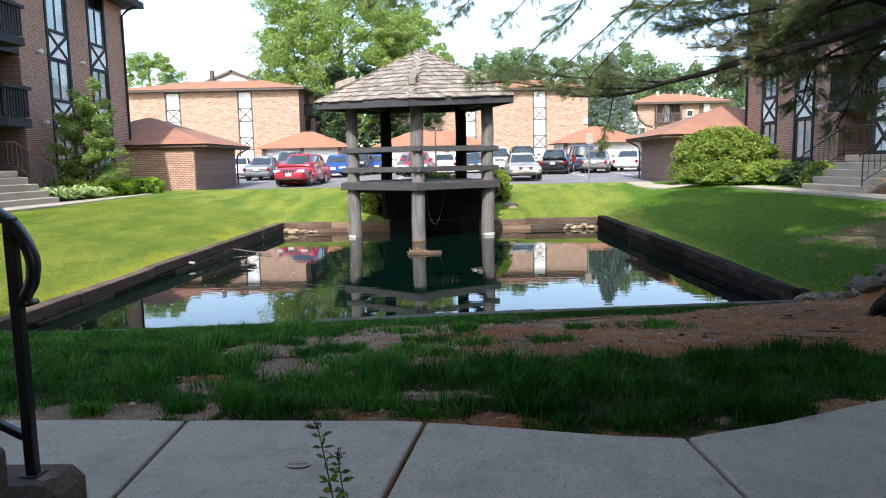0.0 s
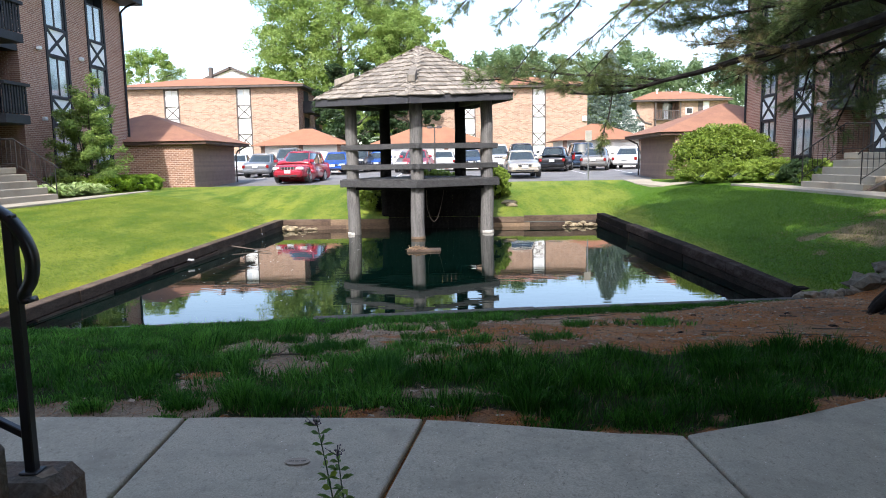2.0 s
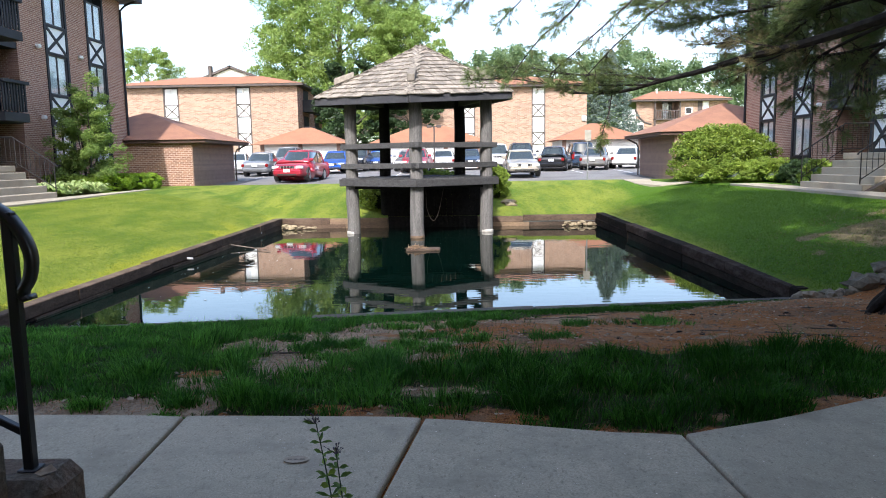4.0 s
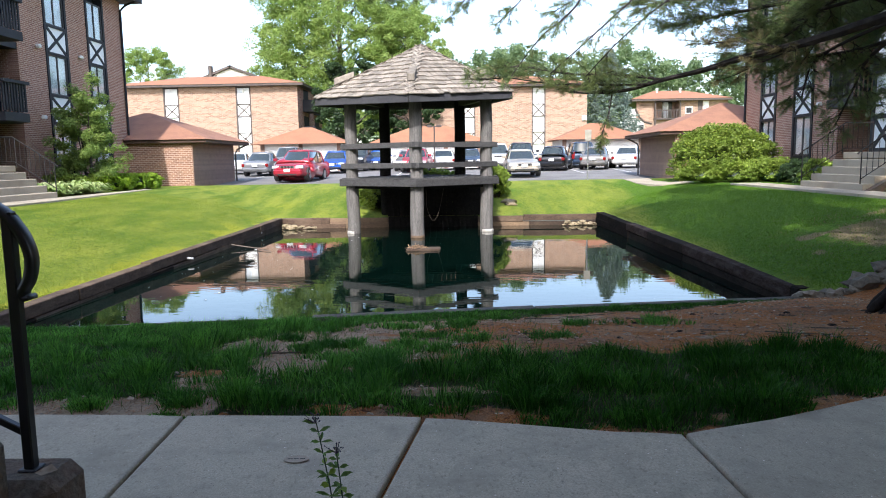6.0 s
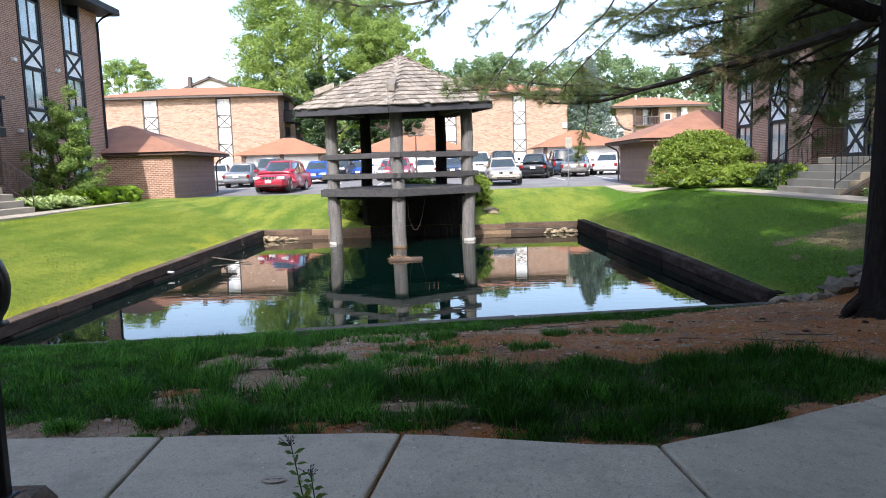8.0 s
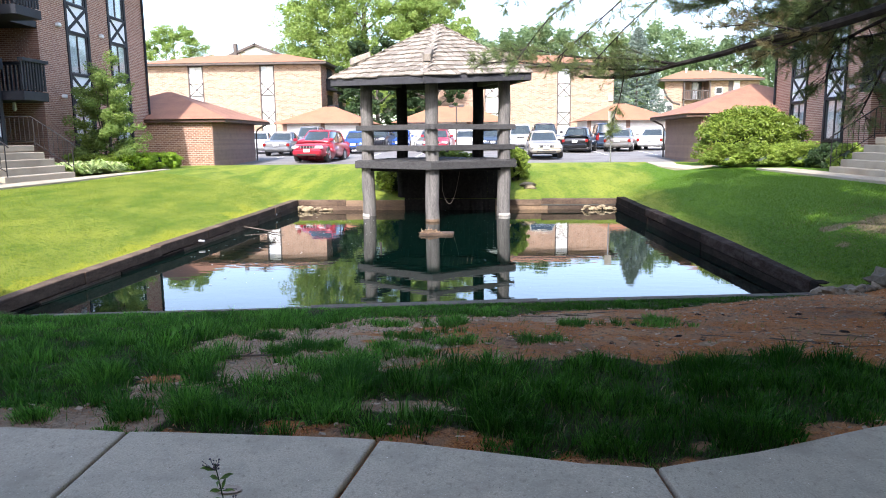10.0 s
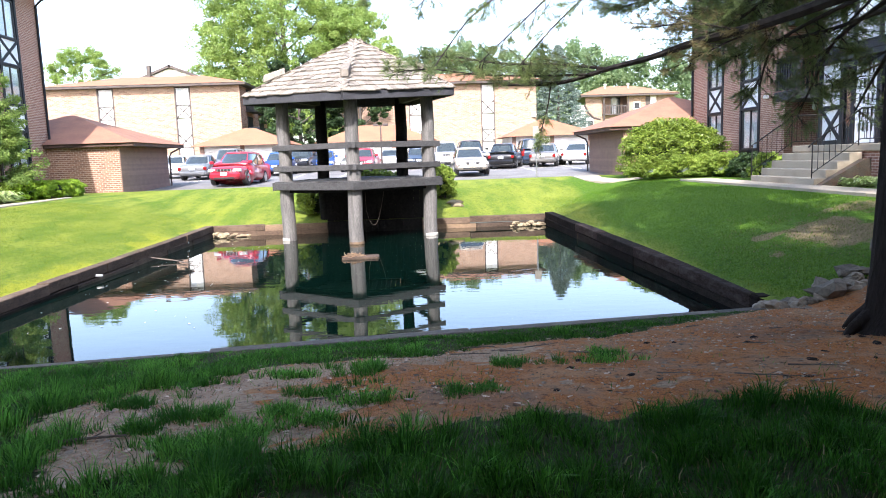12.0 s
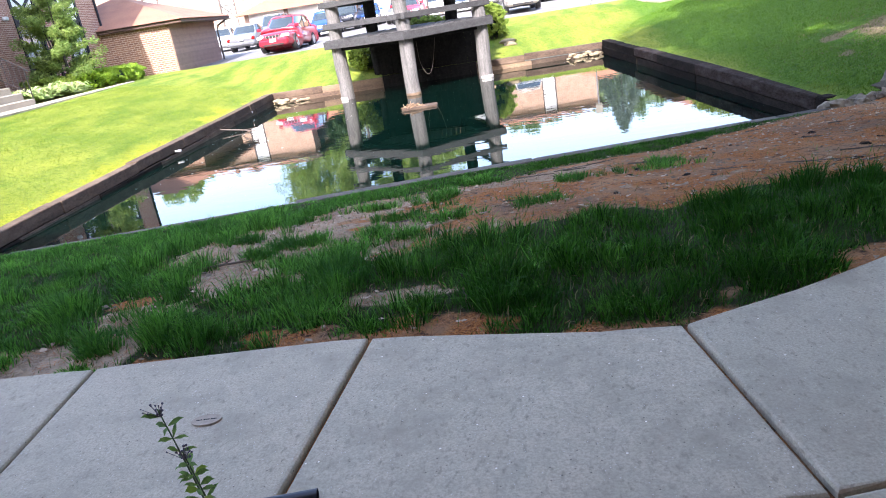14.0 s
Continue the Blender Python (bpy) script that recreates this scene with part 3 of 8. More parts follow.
def bare(x, y):
    """Bareness of the strip between walk and pond: (soil, needle litter), 0 to 1; 0 is long grass."""
    if y < 2.8 or y > near_edge(x) + 0.3 or x < -9 or x > 9.5:
        if not (x > 4.6 and 2.8 < y < 12.5 and x < 9.0):
            return 0.0, 0.0
    w = 0.15 * fbm(x, y, 2.6, 7.0) + 0.09 * fbm(x, y, 7.0, 3.0) + 0.04 * fbm(x, y, 17.0, 8.0)
    strip = min(y - along(STRIP_NEAR, x), along(STRIP_FAR, x) - y, x + 1.65)
    strip = max(strip, 0.6 * blob(x, y, 5.2, 5.8, 3.0, 2.2))
    soil = max(strip, max(min(rx, ry) * blob(x, y, cx, cy, rx, ry) for cx, cy, rx, ry in BALD))
    fringe = 0.035 - (y - far_rim(x)) * 0.5 if -3.6 < x < 3.4 else -1.0
    rust = max(min(rx, ry) * blob(x, y, cx, cy, rx, ry) for cx, cy, rx, ry in RUSTY)
    if x > -1.15:
        rust = max(rust, fringe)
    else:
        soil = max(soil, fringe + 0.02)
    mottle = (x - 0.25) * 0.55 + 1.3 * fbm(x, y, 1.3, 15.0)
    needles = max(rust, min(strip, 0.22 * mottle))
    return smooth01(0.5 + (soil + w) / 0.13), smooth01(0.5 + (needles + w) / 0.13)


def axis_points(spans):
    out = []
    for a, b, step in spans:
        n = max(1, round((b - a) / step))
        out += [a + (b - a) * i / n for i in range(n)]
    return out + [spans[-1][1]]


def build_ground():
    xs = axis_points([(-420, -60, 60), (-60, -16, 4), (-16, -7, 0.5), (-7, 6.5, 0.09), (6.5, 12, 0.4), (12, 60, 4), (60, 420, 60)])
    ys = axis_points([(-200, -10, 40), (-10, 2.4, 1.2), (2.4, 9.5, 0.08), (9.5, 10.5, 0.2), (10.5, 32, 0.4), (32, 70, 3), (70, 130, 10), (130, 1500, 200)])
    verts, faces, dry, soil, litter, shade_soil, shade_lawn, pale = [], [], [], [], [], [], [], []
    for y in ys:
        for x in xs:
            verts.append((x, y, lie(x, y)))
            s, n = bare(x, y)
            if 1.5 < y < far_rim(x) - 0.02 and -7 < x < 6.4:
                n = 1.0
            soil.append(s)
            litter.append(n)
            # where the lawn is coloured for pine shade
            shade_lawn.append(min(max((x - 4.2 - 0.12 * max(y - 16, 0)) / 2.0, 0.0), 0.85) if 9 < y < 31 and x < 12 else 0.0)
            pale.append(smooth01(0.55 - (POND_L - 0.25 - x) / 1.3 + 0.6 * fbm(x, y, 0.7, 12.0)) if -10 < x < POND_L and 8 < y < 24 else smooth01(-0.1 + 0.8 * fbm(x, y, 0.4, 5.0)))
            # ground of the long grass strip, darkened as blade shade
            shade_soil.append(1.0 if 2.0 < y < near_edge(x) + 0.1 and -8 < x < 9 else 0.0)
            d = max(blob(x, y, 7.3, 12.0, 1.3, 1.5), blob(x, y, 8.6, 13.6, 0.9, 0.8)) - 0.32 if 4 < x < 11 and 9 < y < 17 else -1
            dry.append(smooth01(0.42 + 1.2 * (d + 0.9 * fbm(x, y, 1.3, 2.0))) if d > -0.6 else 0.0)
    w = len(xs)
    for j in range(len(ys) - 1):
        for i in range(w - 1):
            cx, cy = 0.5 * (xs[i] + xs[i + 1]), 0.5 * (ys[j] + ys[j + 1])
            if -6.2 + 0.25 * (cy - 8.6) / 15 < cx < POND_R + 0.08 and near_edge(cx) + 0.02 < cy < POND_FAR + 0.1:
                continue
            k = j * w + i
            faces.append((k, k + 1, k + w + 1, k + w))
    ob = sheet("ground", verts, faces, M_GROUND, None, "", True)
    for key, vals in (("dry", dry), ("soil", soil), ("litter", litter), ("shade_soil", shade_soil), ("shade_lawn", shade_lawn), ("pale", pale)):
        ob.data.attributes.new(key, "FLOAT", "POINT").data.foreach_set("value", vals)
    return tagged(ob, "sloping lawn with bare soil and fallen pine needles round the pond", "ground", kind="structure")


build_ground()

# water and the pond's floor
water = sheet("water", [(POND_L - 0.2, 7.7, WATER), (POND_R + 0.2, 7.7, WATER), (POND_R + 0.2, POND_FAR + 0.2, WATER), (POND_L - 0.2, POND_FAR + 0.2, WATER)],
              [(0, 1, 2, 3)], M_WATER)
tagged(water, "still dark green pond water mirroring sky and trees", "water", kind="structure")


def tie_row(wall, start, end, z, depth, high, length, mats, rnd, lift=0.0, drop=0.0):
    """A course of timbers end to end along a line; the face towards the water lies on the line, the body behind it (to the left)."""
    start, end = Vector((*start, 0)), Vector((*end, 0))
    run = (end - start)
    total, way = run.length, run.normalized()
    turn = math.atan2(way.y, way.x)
    at = 0.0
    while at < total - 0.05:
        ln = min(length * rnd.uniform(0.8, 1.1), total - at)
        if total - at - ln < 0.5:
            ln = total - at
        p = start + way * at
        jz, jd = rnd.uniform(-0.012, 0.012), rnd.uniform(-0.012, 0.012)
        bm = boxed((0.004, jd, 0), (ln - 0.004, depth, high), 0.012)
        ob = part("timber", bm, rnd.choice(mats), wall)
        ob.matrix_local = Matrix.Translation((p.x, p.y, z + jz + lift - drop * at / total)) @ pose(0, 0, 0, rnd.uniform(-0.4, 0.4), rnd.uniform(-0.25, 0.25) + math.degrees(drop / total), math.degrees(turn) + rnd.uniform(-0.25, 0.25))
        at += ln


rnd = random.Random(5)
TOP = -0.70
wall_l = thing("pond_wall_left", "weathered railway-tie retaining wall along the mown lawn", "retaining wall", kind="structure")
# tan ties in the top course stand for its sunlit top
for k in range(4):
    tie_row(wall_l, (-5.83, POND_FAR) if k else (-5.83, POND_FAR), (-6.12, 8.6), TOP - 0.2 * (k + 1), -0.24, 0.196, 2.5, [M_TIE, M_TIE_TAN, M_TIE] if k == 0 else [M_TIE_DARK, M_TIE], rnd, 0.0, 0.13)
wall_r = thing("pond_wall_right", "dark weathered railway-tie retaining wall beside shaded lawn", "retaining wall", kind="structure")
# near-black courses carry the shade on this wall
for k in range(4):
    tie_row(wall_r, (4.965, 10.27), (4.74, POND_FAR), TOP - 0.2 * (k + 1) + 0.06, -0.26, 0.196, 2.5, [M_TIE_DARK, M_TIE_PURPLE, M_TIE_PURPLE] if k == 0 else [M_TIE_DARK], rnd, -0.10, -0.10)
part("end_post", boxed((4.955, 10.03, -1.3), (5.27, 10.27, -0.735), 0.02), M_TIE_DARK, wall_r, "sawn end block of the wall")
wall_f = thing("pond_wall_far", "sunlit tan timber retaining wall behind the gazebo", "retaining wall", kind="structure")
for k in range(4):
    tie_row(wall_f, (4.95, POND_FAR), (-6.05, POND_FAR), TOP - 0.2 * (k + 1) - 0.02, -0.22, 0.196, 2.4, [M_TIE_TAN, M_TIE_TAN, M_TIE] if k else [M_TIE, M_TIE, M_TIE_TAN], rnd)
wall_n = thing("pond_wall_near", "low grey timber edging flush with the bank", "retaining wall", kind="structure")
for k in range(2):
    tie_row(wall_n, (-6.0, near_edge(-6.0)), (-4.9, near_edge(-4.9)), -0.72 - 0.2 * (k + 1), -0.17, 0.196, 3.2, [M_TIE_GREY], rnd)
    tie_row(wall_n, (-4.9, near_edge(-4.9)), (5.0, near_edge(5.0)), -0.700 - 0.2 * (k + 1), -0.17, 0.196, 3.2, [M_TIE_GREY], rnd)


# ---- walks ----
def slab(parent, outline, z0, z1, material=M_WALK, name="slab"):
    bm = prism(bmesh.new(), outline, z0, z1)
    edges = [e for e in bm.edges if abs(e.verts[0].co.z - z1) < 1e-5 and abs(e.verts[1].co.z - z1) < 1e-5]
    bmesh.ops.bevel(bm, geom=edges, offset=0.012, segments=2, affect="EDGES", profile=0.5)
    return part(name, bm, material, parent)


walk_front = thing("pavement", "grey concrete walk of jointed slabs curving to the right", "pavement", kind="structure")
G = 0.009


def near_rim(x):
    return 2.07 if x < 1.1 else 2.07 + 0.13 * (x - 1.1) + 0.16 * max(x - 1.6, 0) ** 1.5


joints = [-6.7, -5.6, -4.5, -3.4, -2.3, -1.19, -0.15, 1.06, 2.25, 3.5, 4.9, 6.4]
LEAN = {-1.19: (-1.21, -1.17), -0.15: (-0.09, -0.26), 1.06: (1.03, 1.09), 2.25: (2.18, 2.55)}
for a, b in zip(joints, joints[1:]):
    (af, an), (bf, bn) = LEAN.get(a, (a, a)), LEAN.get(b, (b, b))
    n = 8
    far = [(af + (bf - af) * i / n) for i in range(n + 1)]
    nearx = [(an + (bn - an) * i / n) for i in range(n + 1)]
    far[0], far[-1], nearx[0], nearx[-1] = far[0] + G, far[-1] - G, nearx[0] + G, nearx[-1] - G
    outline = [(x, near_rim(x)) for x in nearx] + [(x, far_rim(x)) for x in reversed(far)]
    slab(walk_front, outline, -0.10, rnd.uniform(-0.004, 0.004))
# a second strip on the porch side
slab(walk_front, [(1.10, 0.9), (1.55, 0.9), (1.55, near_rim(1.55) - 0.016), (1.10, 2.054)], -0.10, 0.0)
slab(walk_front, [(0.2, 0.9), (1.085, 0.9), (1.085, 2.054), (0.2, 2.054)], -0.10, 0.0)

walk_left = thing("path_left", "sunlit concrete path along the brick apartment building", "path", kind="structure")
for k in range(11):
    y0 = 6.0 + 1.9 * k
    slab(walk_left, [(-11.95, y0), (-10.95 + (0.0 if y0 < 19 else -0.09 * (y0 - 19)), y0), (-10.95 + (0.0 if y0 < 17.1 else -0.09 * (y0 + 1.9 - 19)), y0 + 1.88), (-11.95, y0 + 1.88)], 0.05, 0.235, M_STEP)
walk_right = thing("path_right", "pale concrete path below the entrance stairs", "path", kind="structure")
for k in range(10):
    y0 = 5.0 + 1.9 * k
    slab(walk_right, [(9.35, y0), (10.35, y0), (10.35, y0 + 1.88), (9.35, y0 + 1.88)], 0.05, 0.24, M_STEP)

for (a, b), (a2, b2) in zip((((7.3, 32.75), (8.9, 32.75)), ((7.42, 31.0), (8.6, 31.2)), ((7.5, 29.2), (8.4, 30.0)), ((8.1, 27.6), (8.7, 28.6))), (((7.42, 31.0), (8.6, 31.2)), ((7.5, 29.2), (8.4, 30.0)), ((8.1, 27.6), (8.7, 28.6)), ((9.2, 27.2), (9.2, 28.0)))):
    bm = bmesh.new()
    tops = [bm.verts.new((x, y, lie(x, y) + 0.03)) for x, y in (a, b, b2, a2)]
    lows = [bm.verts.new((x, y, lie(x, y) - 0.09)) for x, y in (a, b, b2, a2)]
    loft(bm, [lows, tops])
    bm.faces.new(tops)
    bm.faces.new(list(reversed(lows)))
    bmesh.ops.recalc_face_normals(bm, faces=bm.faces)
    part("slab", bm, M_STEP, walk_right)

# ---- the car park ----
lot = sheet("car_park", [(x, y, lot_level(y) + 0.02) for y in (33.0, 46.0, 63.5) for x in (-70, 70)], [(0, 1, 3, 2), (2, 3, 5, 4)], M_ASPHALT)
tagged(lot, "grey sunlit asphalt car park behind the lawn", "car park", kind="structure")
kerb = thing("kerb", "low concrete kerb between lawn and car park", "kerb", kind="structure")
for k in range(20):
    x0 = -30 + 3 * k
    bm = boxed((x0 + 0.01, 32.8, lot_level(33) - 0.1), (x0 + 2.99, 33.0, lot_level(33) + 0.035), 0.02)
    part("kerb_stone", bm, M_OLDCONC, kerb)
lines = thing("bay_lines", "worn white parking bay lines on asphalt", "road marking", kind="structure")
for k in range(16):
    x = -20 + 2.75 * k
    z0, z1 = lot_level(41.0) + 0.025, lot_level(46.0) + 0.025
    sheet("line", [(x, 41.0, z0), (x + 0.1, 41.0, z0), (x + 0.1, 46.0, z1), (x, 46.0, z1)], [(0, 1, 2, 3)], M_LINE, lines)

# ---- the gazebo on posts over the pond: five-sided ----
GX, GY, DECK, EAVE, PEAK = -1.06, 22.45, 0.66, 3.18, 4.70
R_POST, R_DECK, R_EAVE = 2.18, 2.53, 3.12
ROOF_SHIFT = Vector((-0.12, 0, 0))


def corner(r, k, z=0.0):
    """The k-th corner of the five-sided plan, the first one towards the camera."""
    a = math.radians(-90 + 72 * k)
    return Vector((GX + r * math.cos(a), GY + r * math.sin(a), z))


def eave_point(r, k):
    """The eave sags at the corner over the water."""
    return corner(r, k, EAVE - (0.23, 0.0, 0.0, 0.0, 0.11)[k % 5]) + ROOF_SHIFT


gazebo = thing("gazebo", "weathered grey five-sided timber gazebo on posts over the pond", "gazebo", at=(GX, GY, WATER))
OFF = Vector((GX, GY, WATER))


def gpart(name, bm, material, parent=None, label="", smooth=False):
    bmesh.ops.translate(bm, vec=-OFF, verts=bm.verts)
    return part(name, bm, material, parent or gazebo, label, smooth)


rnd = random.Random(11)
for k in range(5):
    c = corner(R_POST, k)
    bm = bmesh.new()
    base = -1.7 if k in (0, 1, 4) else -1.3
    pts = [(c.x + 0.015 * math.sin(3 * z + k), c.y + 0.01 * math.cos(2 * z + k), z) for z in (base, -1.06, -0.6, 0.0, 0.6, 1.4, 2.2, EAVE + 0.05)]
    tube(bm, pts, [0.215, 0.205, 0.20, 0.20, 0.195, 0.19, 0.185, 0.18], 14)
    # rear posts are coloured near-black for the roof and deck shade
    post = gpart("post", bm, M_POST if k in (0, 1, 4) else M_SHADE_WOOD, smooth=True)
    if k in (0, 1, 4):
        bm = bmesh.new()
        tube(bm, [(c.x, c.y, -1.1), (c.x, c.y, -0.99), (c.x, c.y, -0.975)], [0.212, 0.21, 0.2], 14)
        bmesh.ops.translate(bm, vec=-OFF, verts=bm.verts)
        part("water_band", bm, M_TIDE if k != 0 else M_TIE_TAN, post, "pale tide mark at the waterline", True)
# fascia boards round the deck, rails, eave boards
for k in range(5):
    a, b = corner(R_DECK, k), corner(R_DECK, k + 1)
    mid, run = (a + b) / 2, b - a
    turn = math.degrees(math.atan2(run.y, run.x))
    half = run.length / 2
    m = Matrix.Translation(mid) @ pose(0, 0, 0, 0, 0, turn)
    gpart("deck_fascia", boxed((-half - 0.03, -0.035, DECK - 0.24), (half + 0.03, 0.035, DECK - 0.035), 0.008, m), M_RAIL)
    a2, b2 = corner(R_POST + 0.235, k), corner(R_POST + 0.235, k + 1)
    mid2 = (a2 + b2) / 2
    m2 = Matrix.Translation(mid2) @ pose(0, 0, 0, 0, rnd.uniform(-0.5, 0.5), turn)
    half2 = (b2 - a2).length / 2
    if k in (0, 4, 1, 3):
        for z in (DECK + 0.36, DECK + 0.95):
            over = 0.14 if k in (0, 4) else 0.0
            gpart("rail", boxed((-half2 - over, -0.03, z - 0.075), (half2 + over, 0.03, z + 0.08), 0.008, m2), M_RAIL)
    e0, e1 = eave_point(R_EAVE - 0.03, k), eave_point(R_EAVE - 0.03, k + 1)
    midE = (e0 + e1) / 2
    halfE = (e1 - e0).length / 2
    mE = Matrix.Translation(midE) @ pose(0, 0, 0, 0, -math.degrees(math.asin((e1.z - e0.z) / (e1 - e0).length)), turn)
    gpart("eave_board", boxed((-halfE, -0.04, -0.22), (halfE, 0.03, -0.02), 0.01, mE), M_FASCIA)
    p0, p1 = corner(R_POST, k), corner(R_POST, k + 1)
    mP = Matrix.Translation((p0 + p1) / 2) @ pose(0, 0, 0, 0, 0, turn)
    hP = (p1 - p0).length / 2
    gpart("ring_beam", boxed((-hP, -0.09, EAVE - 0.22), (hP, 0.09, EAVE - 0.04), 0.01, mP), M_DARKWOOD)
    # beam darkened for the shade under the deck
    gpart("deck_beam", boxed((-hP, -0.07, DECK - 0.33), (hP, 0.07, DECK - 0.05), 0.01, mP), M_SHADE_WOOD)
def span_at_x(x, r):
    hits = []
    pts = [corner(r, k) for k in range(5)]
    for p, q in zip(pts, pts[1:] + pts[:1]):
        if (p.x - x) * (q.x - x) < 0:
            hits.append(p.y + (q.y - p.y) * (x - p.x) / (q.x - p.x))
    return sorted(hits) if len(hits) == 2 else None


x = GX - R_DECK
while x < GX + R_DECK:
    s0 = span_at_x(x + 0.075, R_DECK - 0.01)
    if s0:
        jz = rnd.uniform(-0.006, 0.008)
        gpart("plank", boxed((x + 0.005, s0[0], DECK - 0.04 + jz), (x + 0.145, s0[1], DECK + jz), 0.005), M_RAIL)
    x += 0.15
# a walkway to the bank behind
for i in range(14):
    y = GY + R_DECK * 0.8 + 0.15 * i
    gpart("gangway_plank", boxed((GX - 0.6, y, DECK - 0.05), (GX + 0.6, y + 0.14, DECK - 0.01), 0.004), M_RAIL)

# added near-black boards close the space towards the bank, as under-deck shade
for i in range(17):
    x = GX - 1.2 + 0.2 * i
    gpart("shade_board", boxed((x + 0.0004, GY + 1.38, -1.1), (x + 0.1996, GY + 1.42, DECK - 0.34), 0.004), M_SHADE_WOOD)

# more added boards over the far wall, for the deck's shade on it
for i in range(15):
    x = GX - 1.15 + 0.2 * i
    gpart("shade_board", boxed((x + 0.0004, POND_FAR - 0.07, -1.2), (x + 0.1996, POND_FAR - 0.03, -0.69), 0.004), M_SHADE_WOOD)

# roof: boarded slopes with every shingle laid on them
apex = Vector((GX + 0.2, GY, PEAK)) + ROOF_SHIFT
rest_v, rest_f = [], []
shingle_mesh = {}


def shingle_at(width, length):
    key = (round(width, 2), round(length, 2))
    if key not in shingle_mesh:
        w, l, t = key[0] / 2, key[1], 0.030
        me = bpy.data.meshes.new("shingle")
        v = [(-w, 0, 0), (w, 0, 0), (w, l, 0), (-w, l, 0), (-w, 0, t), (w, 0, t), (w, l, 0.004), (-w, l, 0.004)]
        me.from_pydata(v, [], [(3, 2, 1, 0), (4, 5, 6, 7), (0, 1, 5, 4), (1, 2, 6, 5), (2, 3, 7, 6), (3, 0, 4, 7)])
        me.materials.append(M_SHINGLE)
        shingle_mesh[key] = me
    return shingle_mesh[key]


ROWS_UP = 12
bm = bmesh.new()
for k in range(5):
    a, b = eave_point(R_EAVE, k), eave_point(R_EAVE, k + 1)
    down = Vector((0, 0, -0.03))
    vs = [bm.verts.new(p - OFF) for p in (a, b, apex, a + down, b + down, apex + down)]
    bm.faces.new(vs[:3])
    bm.faces.new(reversed(vs[3:]))
    for i, j in ((0, 1), (1, 2), (2, 0)):
        bm.faces.new((vs[i], vs[i + 3], vs[j + 3], vs[j]))
roof = part("roof", bm, M_DARKWOOD, gazebo, "boarded roof laid with grey cedar shingles")
for k in range(5):
    a, b = eave_point(R_EAVE, k), eave_point(R_EAVE, k + 1)
    mid = (a + b) / 2
    up = (apex - mid)
    slope = up.length
    up.normalize()
    side = (b - a).normalized()
    out = side.cross(up).normalized()
    if out.z < 0:
        out = -out
    full = (b - a).length
    step = slope / ROWS_UP
    for r in range(ROWS_UP):
        d = r * step - 0.05
        w_row = full * (1 - max(d, 0) / slope) + 0.03
        pos = -w_row / 2
        while pos < w_row / 2 - 0.03:
            w = min(rnd.choice((0.16, 0.20, 0.24, 0.28)), w_row / 2 - pos)
            if w_row / 2 - pos - w < 0.06:
                w = w_row / 2 - pos
            cx = pos + w / 2
            lo = d + rnd.uniform(-0.035, 0.035)
            place = mid + side * cx + up * lo + out * (0.012 + 0.012 + rnd.uniform(0, 0.008))
            tilt = Matrix((side, up, out)).transposed().to_4x4()
            m = Matrix.Translation(place - OFF) @ tilt @ pose(0, 0, 0, -3.4 + rnd.uniform(-1, 1), rnd.uniform(-1.0, 1.0), rnd.uniform(-1.5, 1.5))
            wkey = max(round((w - 0.016) * 50) / 50, 0.04)
            ln = step * 1.35
            if k in (0, 4):
                ob = new("shingle", shingle_at(wkey, ln))
                ob.parent = roof
                ob.matrix_local = m
            else:
                base = len(rest_v)
                me = shingle_at(wkey, ln)
                rest_v += [tuple(m @ v.co) for v in me.vertices]
                rest_f += [tuple(base + i for i in p.vertices) for p in me.polygons]
            pos += w
tagged(sheet("shingle_rest", rest_v, rest_f, M_SHINGLE_REST, roof), kind="stuff")
